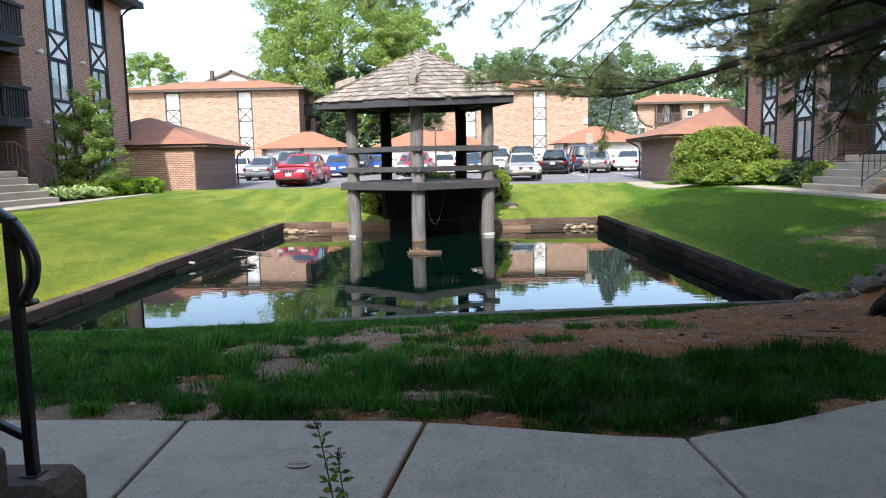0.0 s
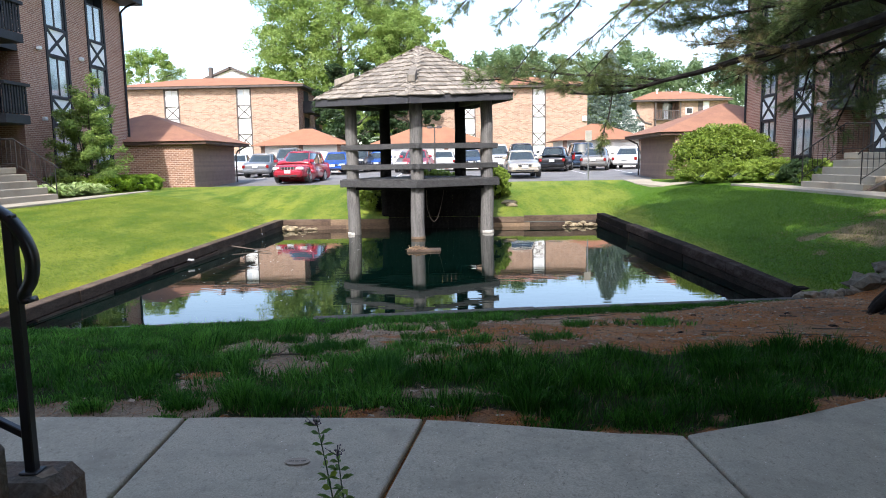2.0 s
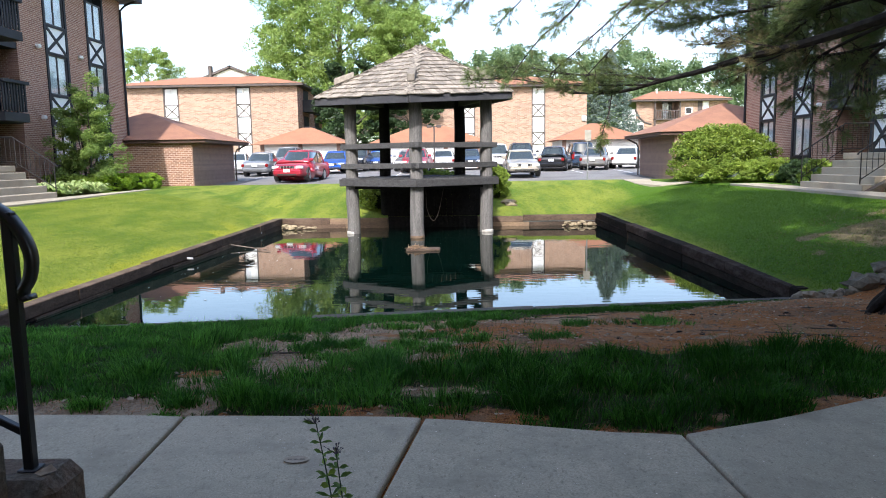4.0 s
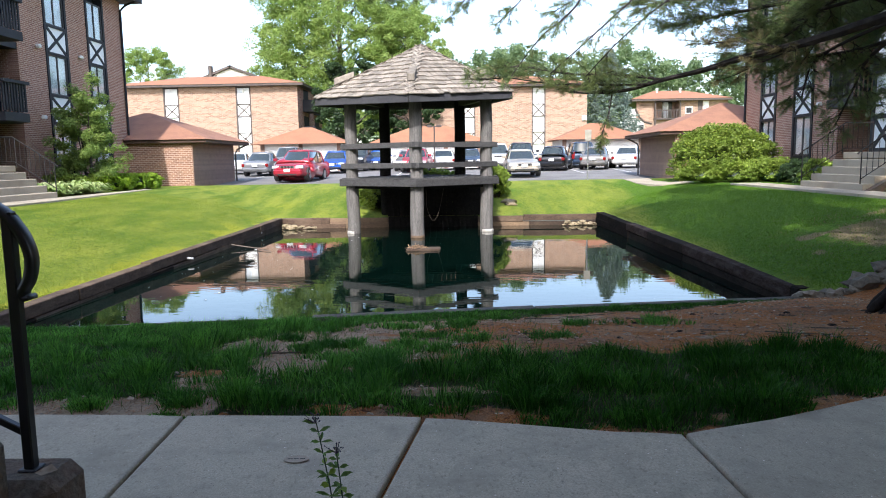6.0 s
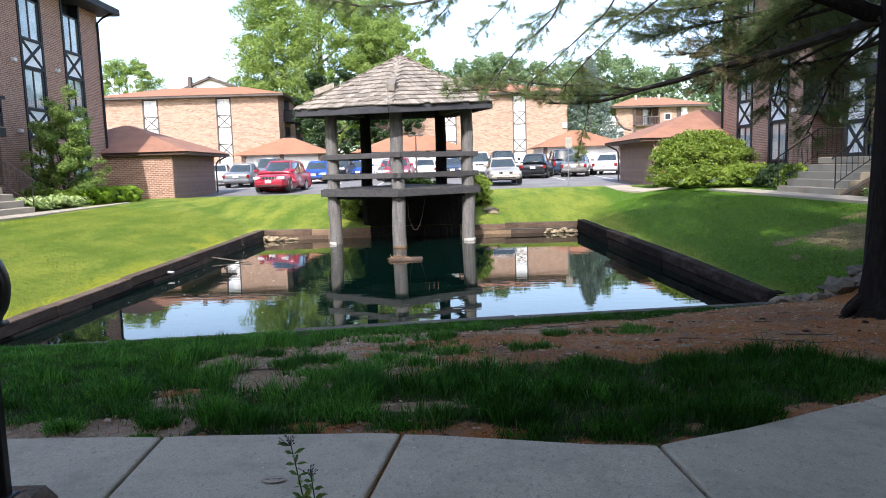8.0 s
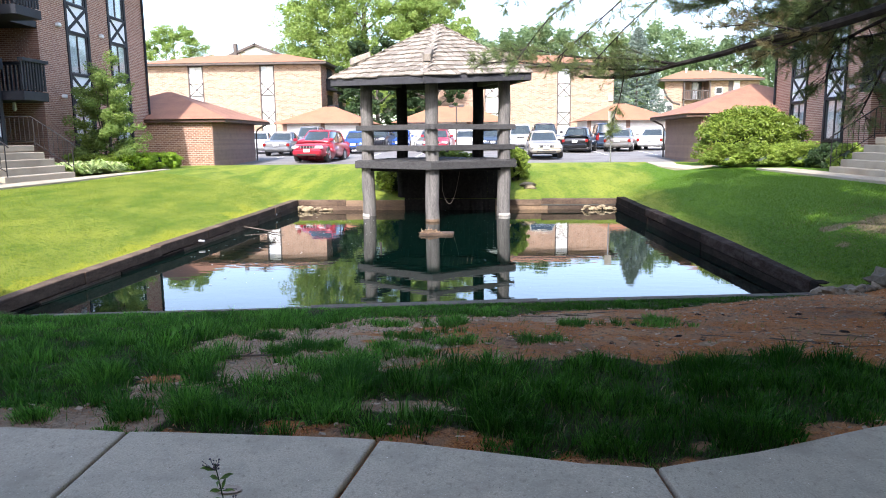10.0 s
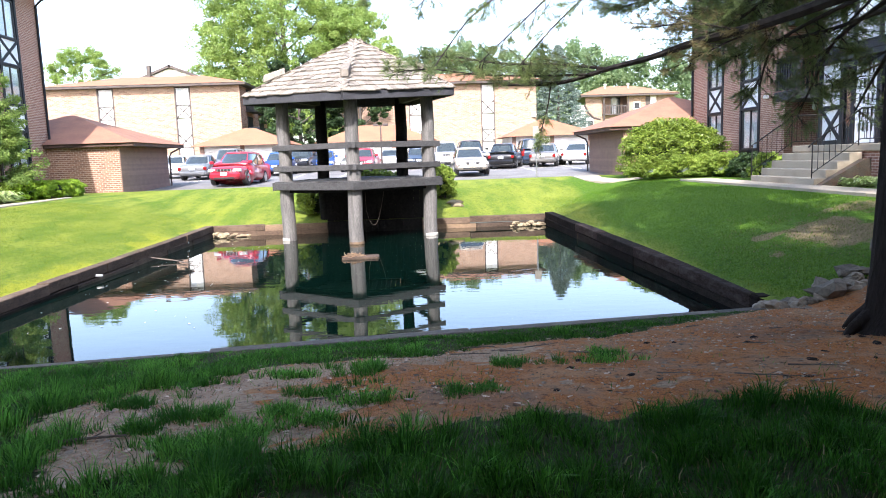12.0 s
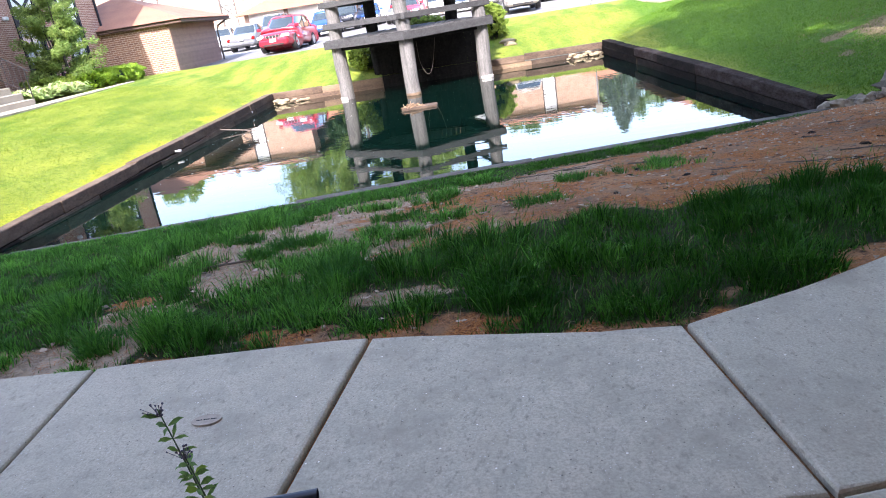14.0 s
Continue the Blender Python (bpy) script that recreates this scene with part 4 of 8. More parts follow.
# hip boards and the upstanding blocks on the hips
for k in range(5):
    foot = eave_point(R_EAVE, k)
    run = apex - foot
    way = run.normalized()
    for s in (-1, 1):
        sidev = way.cross(Vector((0, 0, 1))).normalized() * s
        n = 13
        for i in range(n):
            t0, t1 = i / n, (i + 1.12) / n
            p0, p1 = foot + run * t0, foot + run * min(t1, 1.0)
            drop = Vector((0, 0, -0.055))
            lift = Vector((0, 0, 0.062))
            q = [p0 + lift + Vector((0, 0, 0.018)), p1 + lift, p1 + sidev * 0.12 + drop + lift, p0 + sidev * 0.12 + drop + lift + Vector((0, 0, 0.018))]
            bm = bmesh.new()
            top = [bm.verts.new(v - OFF) for v in q]
            low = [bm.verts.new(v - OFF - Vector((0, 0, 0.02))) for v in q]
            bm.faces.new(top if s > 0 else list(reversed(top)))
            bm.faces.new(list(reversed(low)) if s > 0 else low)
            for i2 in range(4):
                bm.faces.new((top[i2], low[i2], low[(i2 + 1) % 4], top[(i2 + 1) % 4]))
            bmesh.ops.recalc_face_normals(bm, faces=bm.faces)
            part("hip_shingle", bm, M_SHINGLE, roof)
    if k in (0, 1, 4):
        p0, p1 = foot + run * 0.18, foot + run * 0.36
        sidev = way.cross(Vector((0, 0, 1))).normalized()
        bm = bmesh.new()
        up = Vector((0, 0, 1))
        prof = [p0 + up * 0.10, p1 + up * 0.05, p1 + up * 0.22, p0 + up * 0.30]
        l1 = [bm.verts.new(v + sidev * 0.11 - OFF) for v in prof]
        l2 = [bm.verts.new(v - sidev * 0.11 - OFF) for v in prof]
        bm.faces.new(l1)
        bm.faces.new(list(reversed(l2)))
        for i2 in range(4):
            bm.faces.new((l1[i2], l2[i2], l2[(i2 + 1) % 4], l1[(i2 + 1) % 4]))
        bmesh.ops.recalc_face_normals(bm, faces=bm.faces)
        bmesh.ops.bevel(bm, geom=bm.edges[:], offset=0.015, segments=1, affect="EDGES")
        part("hip_block", bm, M_SHINGLE, roof, "upstanding timber block on the hip")
# rope hanging under the deck
pts = []
for i in range(13):
    t = i / 12
    pts.append((GX + 0.24 + 0.54 * t, GY - 1.4 + 0.2 * t, DECK - 0.55 - 0.75 * (1 - (2 * t - 0.75) ** 2) * (1 if t < 0.9 else 0.8)))
pts = [(pts[0][0] - 0.01, pts[0][1], DECK - 0.28)] + pts + [(pts[-1][0] + 0.02, pts[-1][1], DECK - 0.28)]
bm = tube(bmesh.new(), pts, 0.006, 5)
rope = part("rope", bm, M_TWIG, None, smooth=True)
tagged(rope, "thin pale rope hanging slack under the gazebo deck", "rope")
# floating timber block with a stone
M_NEST = rough_stuff("dead_reeds", (0.16, 0.095, 0.055), (0.32, 0.22, 0.14), 20, 4, 0.9, 0.3, 0.004, island=0.5)
fl = thing("float", "small floating wooden platform by the middle post", "float", at=(-0.76, 17.45, WATER))
part("platform", boxed((-0.42, -0.22, -0.06), (0.42, 0.22, 0.05), 0.02), M_TIE, fl)
bm = bmesh.new()
for k in range(70):
    a, r_ = rnd.uniform(0, 6.28), 0.2 * rnd.random() ** 0.6
    p = Vector((-0.14 + 1.2 * r_ * math.cos(a), 0.8 * r_ * math.sin(a), 0.06 + 0.09 * (1 - r_ / 0.2) * rnd.random()))
    d = Vector((rnd.gauss(0, 1), rnd.gauss(0, 1), rnd.gauss(0, 0.3))).normalized() * rnd.uniform(0.05, 0.13)
    tube(bm, [p - d, p, p + d - Vector((0, 0, 0.02))], [0.006, 0.011, 0.004], 4, False)
part("mound", bm, M_NEST, fl, "heap of dead reeds")
# inlet pipes in the left wall, a dead branch afloat
for y in (15.55, 21.16):
    bm = tube(bmesh.new(), [(-6.1, y, -0.93), (-5.86, y, -0.945)], 0.027, 10)
    ob = part("inlet_pipe", bm, M_PVC, None, smooth=True)
    tagged(ob, "short white plastic pipe through the timber wall", "pipe", "inlet pipes")
bm = tube(bmesh.new(), [(-5.85, 18.2, -0.95), (-5.2, 18.0, -1.02), (-4.6, 17.4, -1.045)], [0.02, 0.016, 0.006], 5)
tube(bm, [(-5.2, 18.0, -1.02), (-4.9, 18.3, -1.03)], [0.012, 0.004], 5)
tagged(part("fallen_branch", bm, M_TWIG, None), "bare dead branch lying in the water", "branch")
# stones at the far corners of the pond
for x0, x1, n in ((-5.72, -4.72, 9), (3.62, 4.62, 9)):
    for i in range(n):
        sx = rnd.uniform(0.16, 0.32)
        ob = part("pond_stone", stone(rnd, (sx, sx * 0.75, sx * rnd.uniform(0.35, 0.6)), 0.6, 0.42), M_LIME, None)
        ob.location = (x0 + (x1 - x0) * (i + rnd.uniform(-0.2, 0.2)) / (n - 1), rnd.uniform(23.12, 23.38), WATER + 0.02 + (0.07 if i % 4 == 1 else 0.0))
        ob.rotation_euler = (0, 0, rnd.uniform(0, 3))
        tagged(ob, "pale limestone lying at the foot of the timber wall", "stone", "pond stones")

# ---- apartment buildings either side: one design, mirrored ----
STOREY = 2.58


def side_building(name, label, x_face, sgn, dy, stair_dy, panel_z):
    """A three-storey brick block; X runs out from its long face, sgn turns it to the other side."""
    b = thing(name, label, "building", "apartment blocks", at=(x_face, 24 + dy, 0.2))

    def W(X, y, z):
        return (sgn * X, y - 24, z - 0.2)

    def put(name_, X0, y0, z0, X1, y1, z1, mat, parent=b, bevel=0.0, label_=""):
        return part(name_, boxed(W(X0, y0, z0), W(X1, y1, z1), bevel), mat, parent, label_)

    top = 8.5
    cols = [(26.45, 28.0), (29.5, 31.0)]
    # brick piers between the window bays of the wing
    edges = [24.75] + [v for c in cols for v in c] + [32.65]
    for y0, y1 in zip(edges[::2], edges[1::2]):
        put("wall", -0.35, y0, 0.0, 0.0, y1, top, M_BRICK_Y)
    put("end_wall", -11, 32.35, 0.0, -0.35, 32.65, top, M_BRICK_X)
    put("return_wall", -2.4, 24.75, 0.0, -0.35, 25.0, top, M_BRICK_X)
    put("recess_wall", -2.4, 21.47, 0.0, -2.1, 24.75, top, M_BRICK_Y)
    put("rear_wall", -11, 6.0, 0.0, -10.7, 32.35, top, M_BRICK_Y)
    put("bay_wall", -10.7, 16.57, 0.0, 0.0, 16.87, top, M_BRICK_X)
    put("south_wall", -0.35, 6.0, 0.0, 0.0, 16.57, top, M_BRICK_Y)
    put("south_end", -10.7, 6.0, 0.0, -0.35, 6.3, top, M_BRICK_X)
    put("ceiling", -10.7, 6.3, top - 0.1, -0.35, 32.35, top, M_TRIM)
    # roof
    r = boxed(W(-11.8, 5.3, top), W(0.85, 33.15, top + 0.28), 0.02)
    roof = part("roof", r, M_TRIM, b, "dark overhanging eaves")
    bm = bmesh.new()
    lo = [bm.verts.new(W(X, y, top + 0.28)) for X, y in ((-11.8, 5.3), (0.85, 5.3), (0.85, 33.15), (-11.8, 33.15))]
    hi = [bm.verts.new(W(-5.5, y, top + 1.9)) for y in (11, 27)]
    for f in ((lo[0], lo[1], hi[0]), (lo[1], lo[2], hi[1], hi[0]), (lo[2], lo[3], hi[1]), (lo[3], lo[0], hi[0], hi[1])):
        bm.faces.new(f)
    bmesh.ops.recalc_face_normals(bm, faces=bm.faces)
    part("slopes", bm, M_ROOF, roof)
    # downpipe at the corner
    part("downpipe", tube(bmesh.new(), [W(0.75, 32.6, top + 0.02), W(0.3, 32.6, top - 0.15), W(0.06, 32.55, top - 0.4), W(0.06, 32.55, 0.2)], 0.05, 8), M_TRIM, b)

    def x_panel(parent, X, y0, y1, z0, z1):
        p = put("panel", X - 0.03, y0, z0, X, y1, z1, M_WHITE, parent)
        for s in (0, 1):
            a, c = (y0, y1) if s else (y1, y0)
            run = math.hypot(c - a, z1 - z0)
            ang = math.atan2(z1 - z0, c - a)
            m = Matrix.Translation(W(X, (y0 + y1) / 2, (z0 + z1) / 2)) @ Matrix.Rotation(ang, 4, "X")
            part("cross_bar", boxed((-0.03 - 0.002 * s, -run / 2, -0.055), (0.03 + 0.002 * s, run / 2, 0.055), 0, m), M_TRIM, p)
        return p

    def window(parent, X, y0, y1, z0, z1, dark=False):
        w = put("window", X - 0.3, y0, z0, X - 0.26, y1, z1, M_DARK, parent, 0, "aluminium sliding window with drawn curtains")
        mid = (y0 + y1) / 2
        for a, c in ((y0, y0 + 0.04), (mid - 0.022, mid + 0.022), (y1 - 0.04, y1)):
            put("frame", X - 0.07, a, z0, X - 0.01, c, z1, M_IRON_GREY if not dark else M_TRIM, w)
        for a, c in ((z0, z0 + 0.05), (z1 - 0.05, z1)):
            put("frame", X - 0.07, y0 + 0.05, a, X - 0.01, y1 - 0.05, c, M_IRON_GREY if not dark else M_TRIM, w)
        pane = put("pane", X - 0.045, y0 + 0.05, z0 + 0.05, X - 0.037, y1 - 0.05, z1 - 0.05, M_GLASS, w)
        pane.visible_shadow = False
        # curtains in folds
        for a, c, mat in ((y0 + 0.02, mid - 0.05, M_BLIND), (mid - 0.05, y1 - 0.02, M_CURTAIN)):
            bm = bmesh.new()
            n = 24
            row = []
            for i in range(n + 1):
                y = a + (c - a) * i / n
                X_ = X - 0.088 + 0.022 * math.sin(i * 1.9)
                row.append((bm.verts.new(W(X_, y, z0)), bm.verts.new(W(X_, y, z1))))
            for (p, q), (p2, q2) in zip(row, row[1:]):
                bm.faces.new((p, p2, q2, q))
            part("curtain", bm, mat, w, smooth=True)
        return w

    for y0, y1 in cols:
        bay = put("window_bay", -0.35, y0, 0.0, -0.32, y1, top, M_TRIM, b, 0, "dark timber bay of stacked windows and crossed panels")
        for a, c in ((y0, y0 + 0.13), (y1 - 0.13, y1)):
            put("mullion", -0.32, a, 0.0, 0.04, c, top, M_TRIM, bay)
        for s in range(3):
            zp = panel_z + STOREY * (s - 1)
            x_panel(bay, 0.0, y0 + 0.13, y1 - 0.13, zp - 0.46, zp + 0.46) if s else put("panel", -0.03, y0 + 0.13, 0.05, 0.0, y1 - 0.13, 0.55, M_TRIM, bay)
            for z in (zp - 0.55, zp + 0.46):
                if z > 0.3:
                    put("rail_bar", -0.1, y0 + 0.13, z, 0.045, y1 - 0.13, z + 0.09, M_TRIM, bay)
            if s < 3:
                zb = zp + 0.55
                window(bay, 0.0, y0 + 0.13, y1 - 0.13, max(zb, 0.6), min(zb + 1.48, top - 0.05))
    # white flood lamps on the brick
    for y, z in ((25.9, 2.95), (25.9, 5.5), (28.8, 5.5)):
        f = put("flood_lamp", 0.0, y - 0.09, z - 0.06, 0.16, y + 0.09, z + 0.08, M_FIXTURE, b, 0.03)
    # balconies in the recess
    for s in range(1, 3):
        zf = (2.58, 5.13)[s - 1]
        bal = put("balcony", -2.1, 21.5, zf, 1.45, 22.75, zf + 0.28, M_TRIM, b, 0.01, "dark timber balcony with upright slats")
        put("balcony_floor", -2.1, 22.75, zf + 0.1, -0.02, 24.75, zf + 0.32, M_TRIM, bal)
        put("top_rail", 1.33, 21.5, zf + 1.18, 1.5, 22.8, zf + 1.28, M_TRIM, bal)
        put("end_rail", -2.1, 22.62, zf + 1.18, 1.33, 22.78, zf + 1.28, M_TRIM, bal)
        for i in range(9):
            y = 21.52 + 0.14 * i
            put("slat", 1.38, y, zf + 0.32, 1.42, y + 0.07, zf + 1.18, M_TRIM, bal)
        for i in range(24):
            X = -2.0 + 0.14 * i
            put("slat", X, 22.68, zf + 0.32, X + 0.07, 22.72, zf + 1.18, M_TRIM, bal)
    for y in (22.9, 24.0):
        lamp = part("hanging_lamp", tube(bmesh.new(), [W(-0.6, y, 2.85), W(-0.6, y, 2.7), W(-0.6, y, 2.68), W(-0.6, y, 2.42), W(-0.6, y, 2.36)], [0.012, 0.012, 0.05, 0.075, 0.03], 8), M_LAMPGLASS, b)
    # the entrance bay stands a little nearer the wing
    BAY = 1.17

    def Wb(X, y, z):
        return W(X, y + BAY, z)

    def putb(name_, X0, y0, z0, X1, y1, z1, mat, parent=b, bevel=0.0, label_=""):
        return put(name_, X0, y0 + BAY, z0, X1, y1 + BAY, z1, mat, parent, bevel, label_)

    # entrance bay: half-timbered front over a raised landing
    FX, L0 = 0.75, 1.2
    bayw = putb("entrance_bay", 0.0, 15.4, L0 - 0.02, FX - 0.06, 20.3, top, M_TRIM, b, 0, "half-timbered white and dark entrance front")
    putb("door_recess", FX - 0.06, 17.1, L0, FX - 0.05, 19.2, 3.45, M_DARK, bayw)
    posts = [15.45, 16.05, 17.05, 17.62, 18.68, 19.18, 20.2]
    for y in posts:
        putb("timber_post", FX - 0.06, y - 0.07, L0, FX + 0.03, y + 0.07, top, M_TRIM, bayw)
    for z, h in ((L0, 0.12), (2.18, 0.13), (3.47, 0.32), (6.1, 0.3)):
        for (a, c) in ((15.38, 17.12), (19.11, 20.27)):
            putb("timber_rail", FX - 0.06, a + 0.14, z, FX + 0.025, c - 0.14, z + h, M_TRIM, bayw)
    putb("lintel", FX - 0.06, 16.2, 3.30, FX + 0.035, 19.3, 3.44, M_TRIM, bayw)
    putb("jetty_beam", FX - 0.06, 15.3, 3.5, FX + 0.1, 20.35, 3.82, M_TRIM, bayw)
    for a, c in ((15.52, 15.98), (16.12, 16.98), (19.25, 20.13)):
        x_panel(bayw, FX - 0.02, a + BAY, c + BAY, L0 + 0.12, 2.18)
        putb("white_panel", FX - 0.05, a, 2.31, FX - 0.02, c, 3.47, M_WHITE, bayw)
    for z0, z1 in ((3.95, 6.1), (6.4, 8.7)):
        for a, c in ((15.52, 15.98), (16.12, 16.98), (17.12, 17.55), (17.69, 18.61), (18.75, 19.11), (19.25, 20.13)):
            putb("white_panel", FX - 0.05, a, z0, FX - 0.02, c, z1, M_WHITE, bayw)
    for a, c in ((17.12, 17.55), (17.69, 18.61), (18.75, 19.11)):
        putb("transom", FX - 0.045, a, 3.32, FX - 0.035, c, 3.42, M_CURTAIN, bayw)
    # door with five rows of four small lights, set ajar in its frame
    door = putb("door", FX - 0.045, 17.70, L0 + 0.02, FX - 0.0, 18.58, 3.28, M_WHITE, b, 0.006, "white panelled entrance door with rows of small lights")
    for i in range(4):
        for j in range(5):
            y, z = 17.84 + 0.17 * i, L0 + 0.32 + 0.38 * j
            putb("light", FX, y, z, FX + 0.006, y + 0.075, z + 0.24, M_DARK, door)
    part("knob", tube(bmesh.new(), [Wb(FX, 18.5, 2.25), Wb(FX + 0.07, 18.5, 2.25)], 0.03, 8), M_RIM, door)
    for y in (17.12, 18.72):
        pane = putb("side_light", FX - 0.04, y + 0.03, L0 + 0.1, FX - 0.03, y + 0.40, 3.25, M_GLASS, bayw)
        pane.visible_shadow = False
    # carriage lamps
    for y in (16.55, 19.7):
        cl = part("carriage_lamp", tube(bmesh.new(), [Wb(FX + 0.1, y, 2.70), Wb(FX + 0.1, y, 2.74), Wb(FX + 0.1, y, 2.93), Wb(FX + 0.1, y, 2.96), Wb(FX + 0.1, y, 3.06)], [0.03, 0.06, 0.085, 0.11, 0.012], 6), M_LAMPGLASS, b, "lantern with a clear shade")
        part("bracket", tube(bmesh.new(), [Wb(FX - 0.02, y, 2.62), Wb(FX + 0.1, y, 2.62), Wb(FX + 0.1, y, 2.71)], 0.018, 6), M_IRON, cl)
        part("cap", tube(bmesh.new(), [Wb(FX + 0.1, y, 2.955), Wb(FX + 0.1, y, 3.07)], [0.115, 0.01], 6), M_IRON, cl)
        part("scroll", tube(bmesh.new(), [Wb(FX + 0.0, y, 2.5), Wb(FX + 0.06, y, 2.55), Wb(FX + 0.06, y, 2.66)], 0.014, 6), M_IRON, cl)

    # stairs
    st = thing("stairs", "pale concrete entrance stairs with five treads", "stairs", "entrance stairs", at=(x_face, 24 + stair_dy, 0.2))
    landing = part("landing", boxed(W(FX - 0.06, 15.4, 1.02), W(2.0, 20.9, 1.2), 0.015), M_STEP, st)
    part("landing_base", boxed(W(FX - 0.06, 17.9, 0.0), W(1.96, 20.86, 1.016)), M_STEP, st)
    part("brick_plinth", boxed(W(FX - 0.06, 15.4, 0.0), W(1.92, 17.896, 1.016)), M_BRICK_Y, st, "brick plinth under the landing")
    for i in range(4):
        z = 1.0 - 0.2 * i
        part("step", boxed(W(2.0 + 0.3 * i - 0.02, 17.8 - 0.02 * i, -0.05), W(2.3 + 0.3 * i, 20.9, z), 0.015), M_STEP, st)
    bm = bmesh.new()
    outline = ((1.90, 0.84), (2.06, 0.84), (3.30, 0.16), (3.30, -0.05), (1.90, -0.05))
    ends = [[bm.verts.new(W(X, y, z)) for X, z in outline] for y in (17.55, 17.78)]
    loft(bm, ends)
    bm.faces.new(ends[0])
    bm.faces.new(list(reversed(ends[1])))
    bmesh.ops.recalc_face_normals(bm, faces=bm.faces)
    # the right-hand cheek gets darker concrete in place of the pine's shade
    part("stringer", bm, M_OLDCONC if sgn < 0 else M_STEP, st, "sloping concrete cheek of the stairs")

    def railing(y):
        rl = thing("stair_railing", "wrought-iron stair railing with thin balusters", "railing", "stair railings", at=(x_face, 24 + stair_dy, 0.2))
        h = 0.85
        line = [W(2.0, y, 1.2 + h), W(3.2, y, 0.4 + h)]
        part("handrail", tube(bmesh.new(), [W(1.2, y, 1.2 + h)] + line + [W(3.3, y, 0.3 + h)], 0.02, 6), M_RAILING, rl)
        part("bottom_rail", tube(bmesh.new(), [W(1.2, y, 1.32), W(2.0, y, 1.32), W(3.2, y, 0.52)], 0.013, 6), M_RAILING, rl)
        for i in range(15):
            X = 1.2 + 2.0 * i / 14
            zt = 1.2 - max(X - 2.0, 0) * (0.8 / 1.2)
            part("baluster", tube(bmesh.new(), [W(X, y, zt + (0.0 if i in (0, 6, 14) else 0.12)), W(X, y, zt + h)], 0.016 if i in (0, 6, 14) else 0.008, 5), M_RAILING, rl)
    railing(17.85)
    railing(20.85)
    rl = thing("landing_railing", "iron railing along the raised landing", "railing", "stair railings", at=(x_face, 24 + stair_dy, 0.2))
    part("handrail", tube(bmesh.new(), [W(1.9, 15.5, 2.05), W(1.9, 17.8, 2.05)], 0.02, 6), M_RAILING, rl)
    part("bottom_rail", tube(bmesh.new(), [W(1.9, 15.5, 1.32), W(1.9, 17.8, 1.32)], 0.013, 6), M_RAILING, rl)
    for i in range(18):
        y = 15.5 + 2.3 * i / 17
        part("baluster", tube(bmesh.new(), [W(1.9, y, 1.2 if i % 8 == 0 else 1.32), W(1.9, y, 2.05)], 0.009, 5), M_RAILING, rl)
    return b


side_building("apartment_building", "dark brown brick three-storey apartment block with half-timbered bays", -15.1, 1, 0.0, 0.0, 3.31)
side_building("apartment_building", "shaded brown brick apartment block behind pine branches", 13.4, -1, 0.3, 0.0, 3.15)


def hip_roof(bm, x0, y0, x1, y1, z, rise, ridge):
    """Hipped slopes with a soffit; ridge: the two ends of the ridge."""
    lo = [bm.verts.new((x, y, z)) for x, y in ((x0, y0), (x1, y0), (x1, y1), (x0, y1))]
    ra, rb = [bm.verts.new((x, y, z + rise)) for x, y in ridge]
    if abs(x1 - x0) >= abs(y1 - y0):
        fs = ((lo[0], lo[1], rb, ra), (lo[1], lo[2], rb), (lo[2], lo[3], ra, rb), (lo[3], lo[0], ra))
    else:
        fs = ((lo[0], lo[1], ra), (lo[1], lo[2], rb, ra), (lo[2], lo[3], rb), (lo[3], lo[0], ra, rb))
    for f in fs:
        bm.faces.new(f)
    bm.faces.new(list(reversed(lo)))
    bmesh.ops.recalc_face_normals(bm, faces=bm.faces)
    return bm


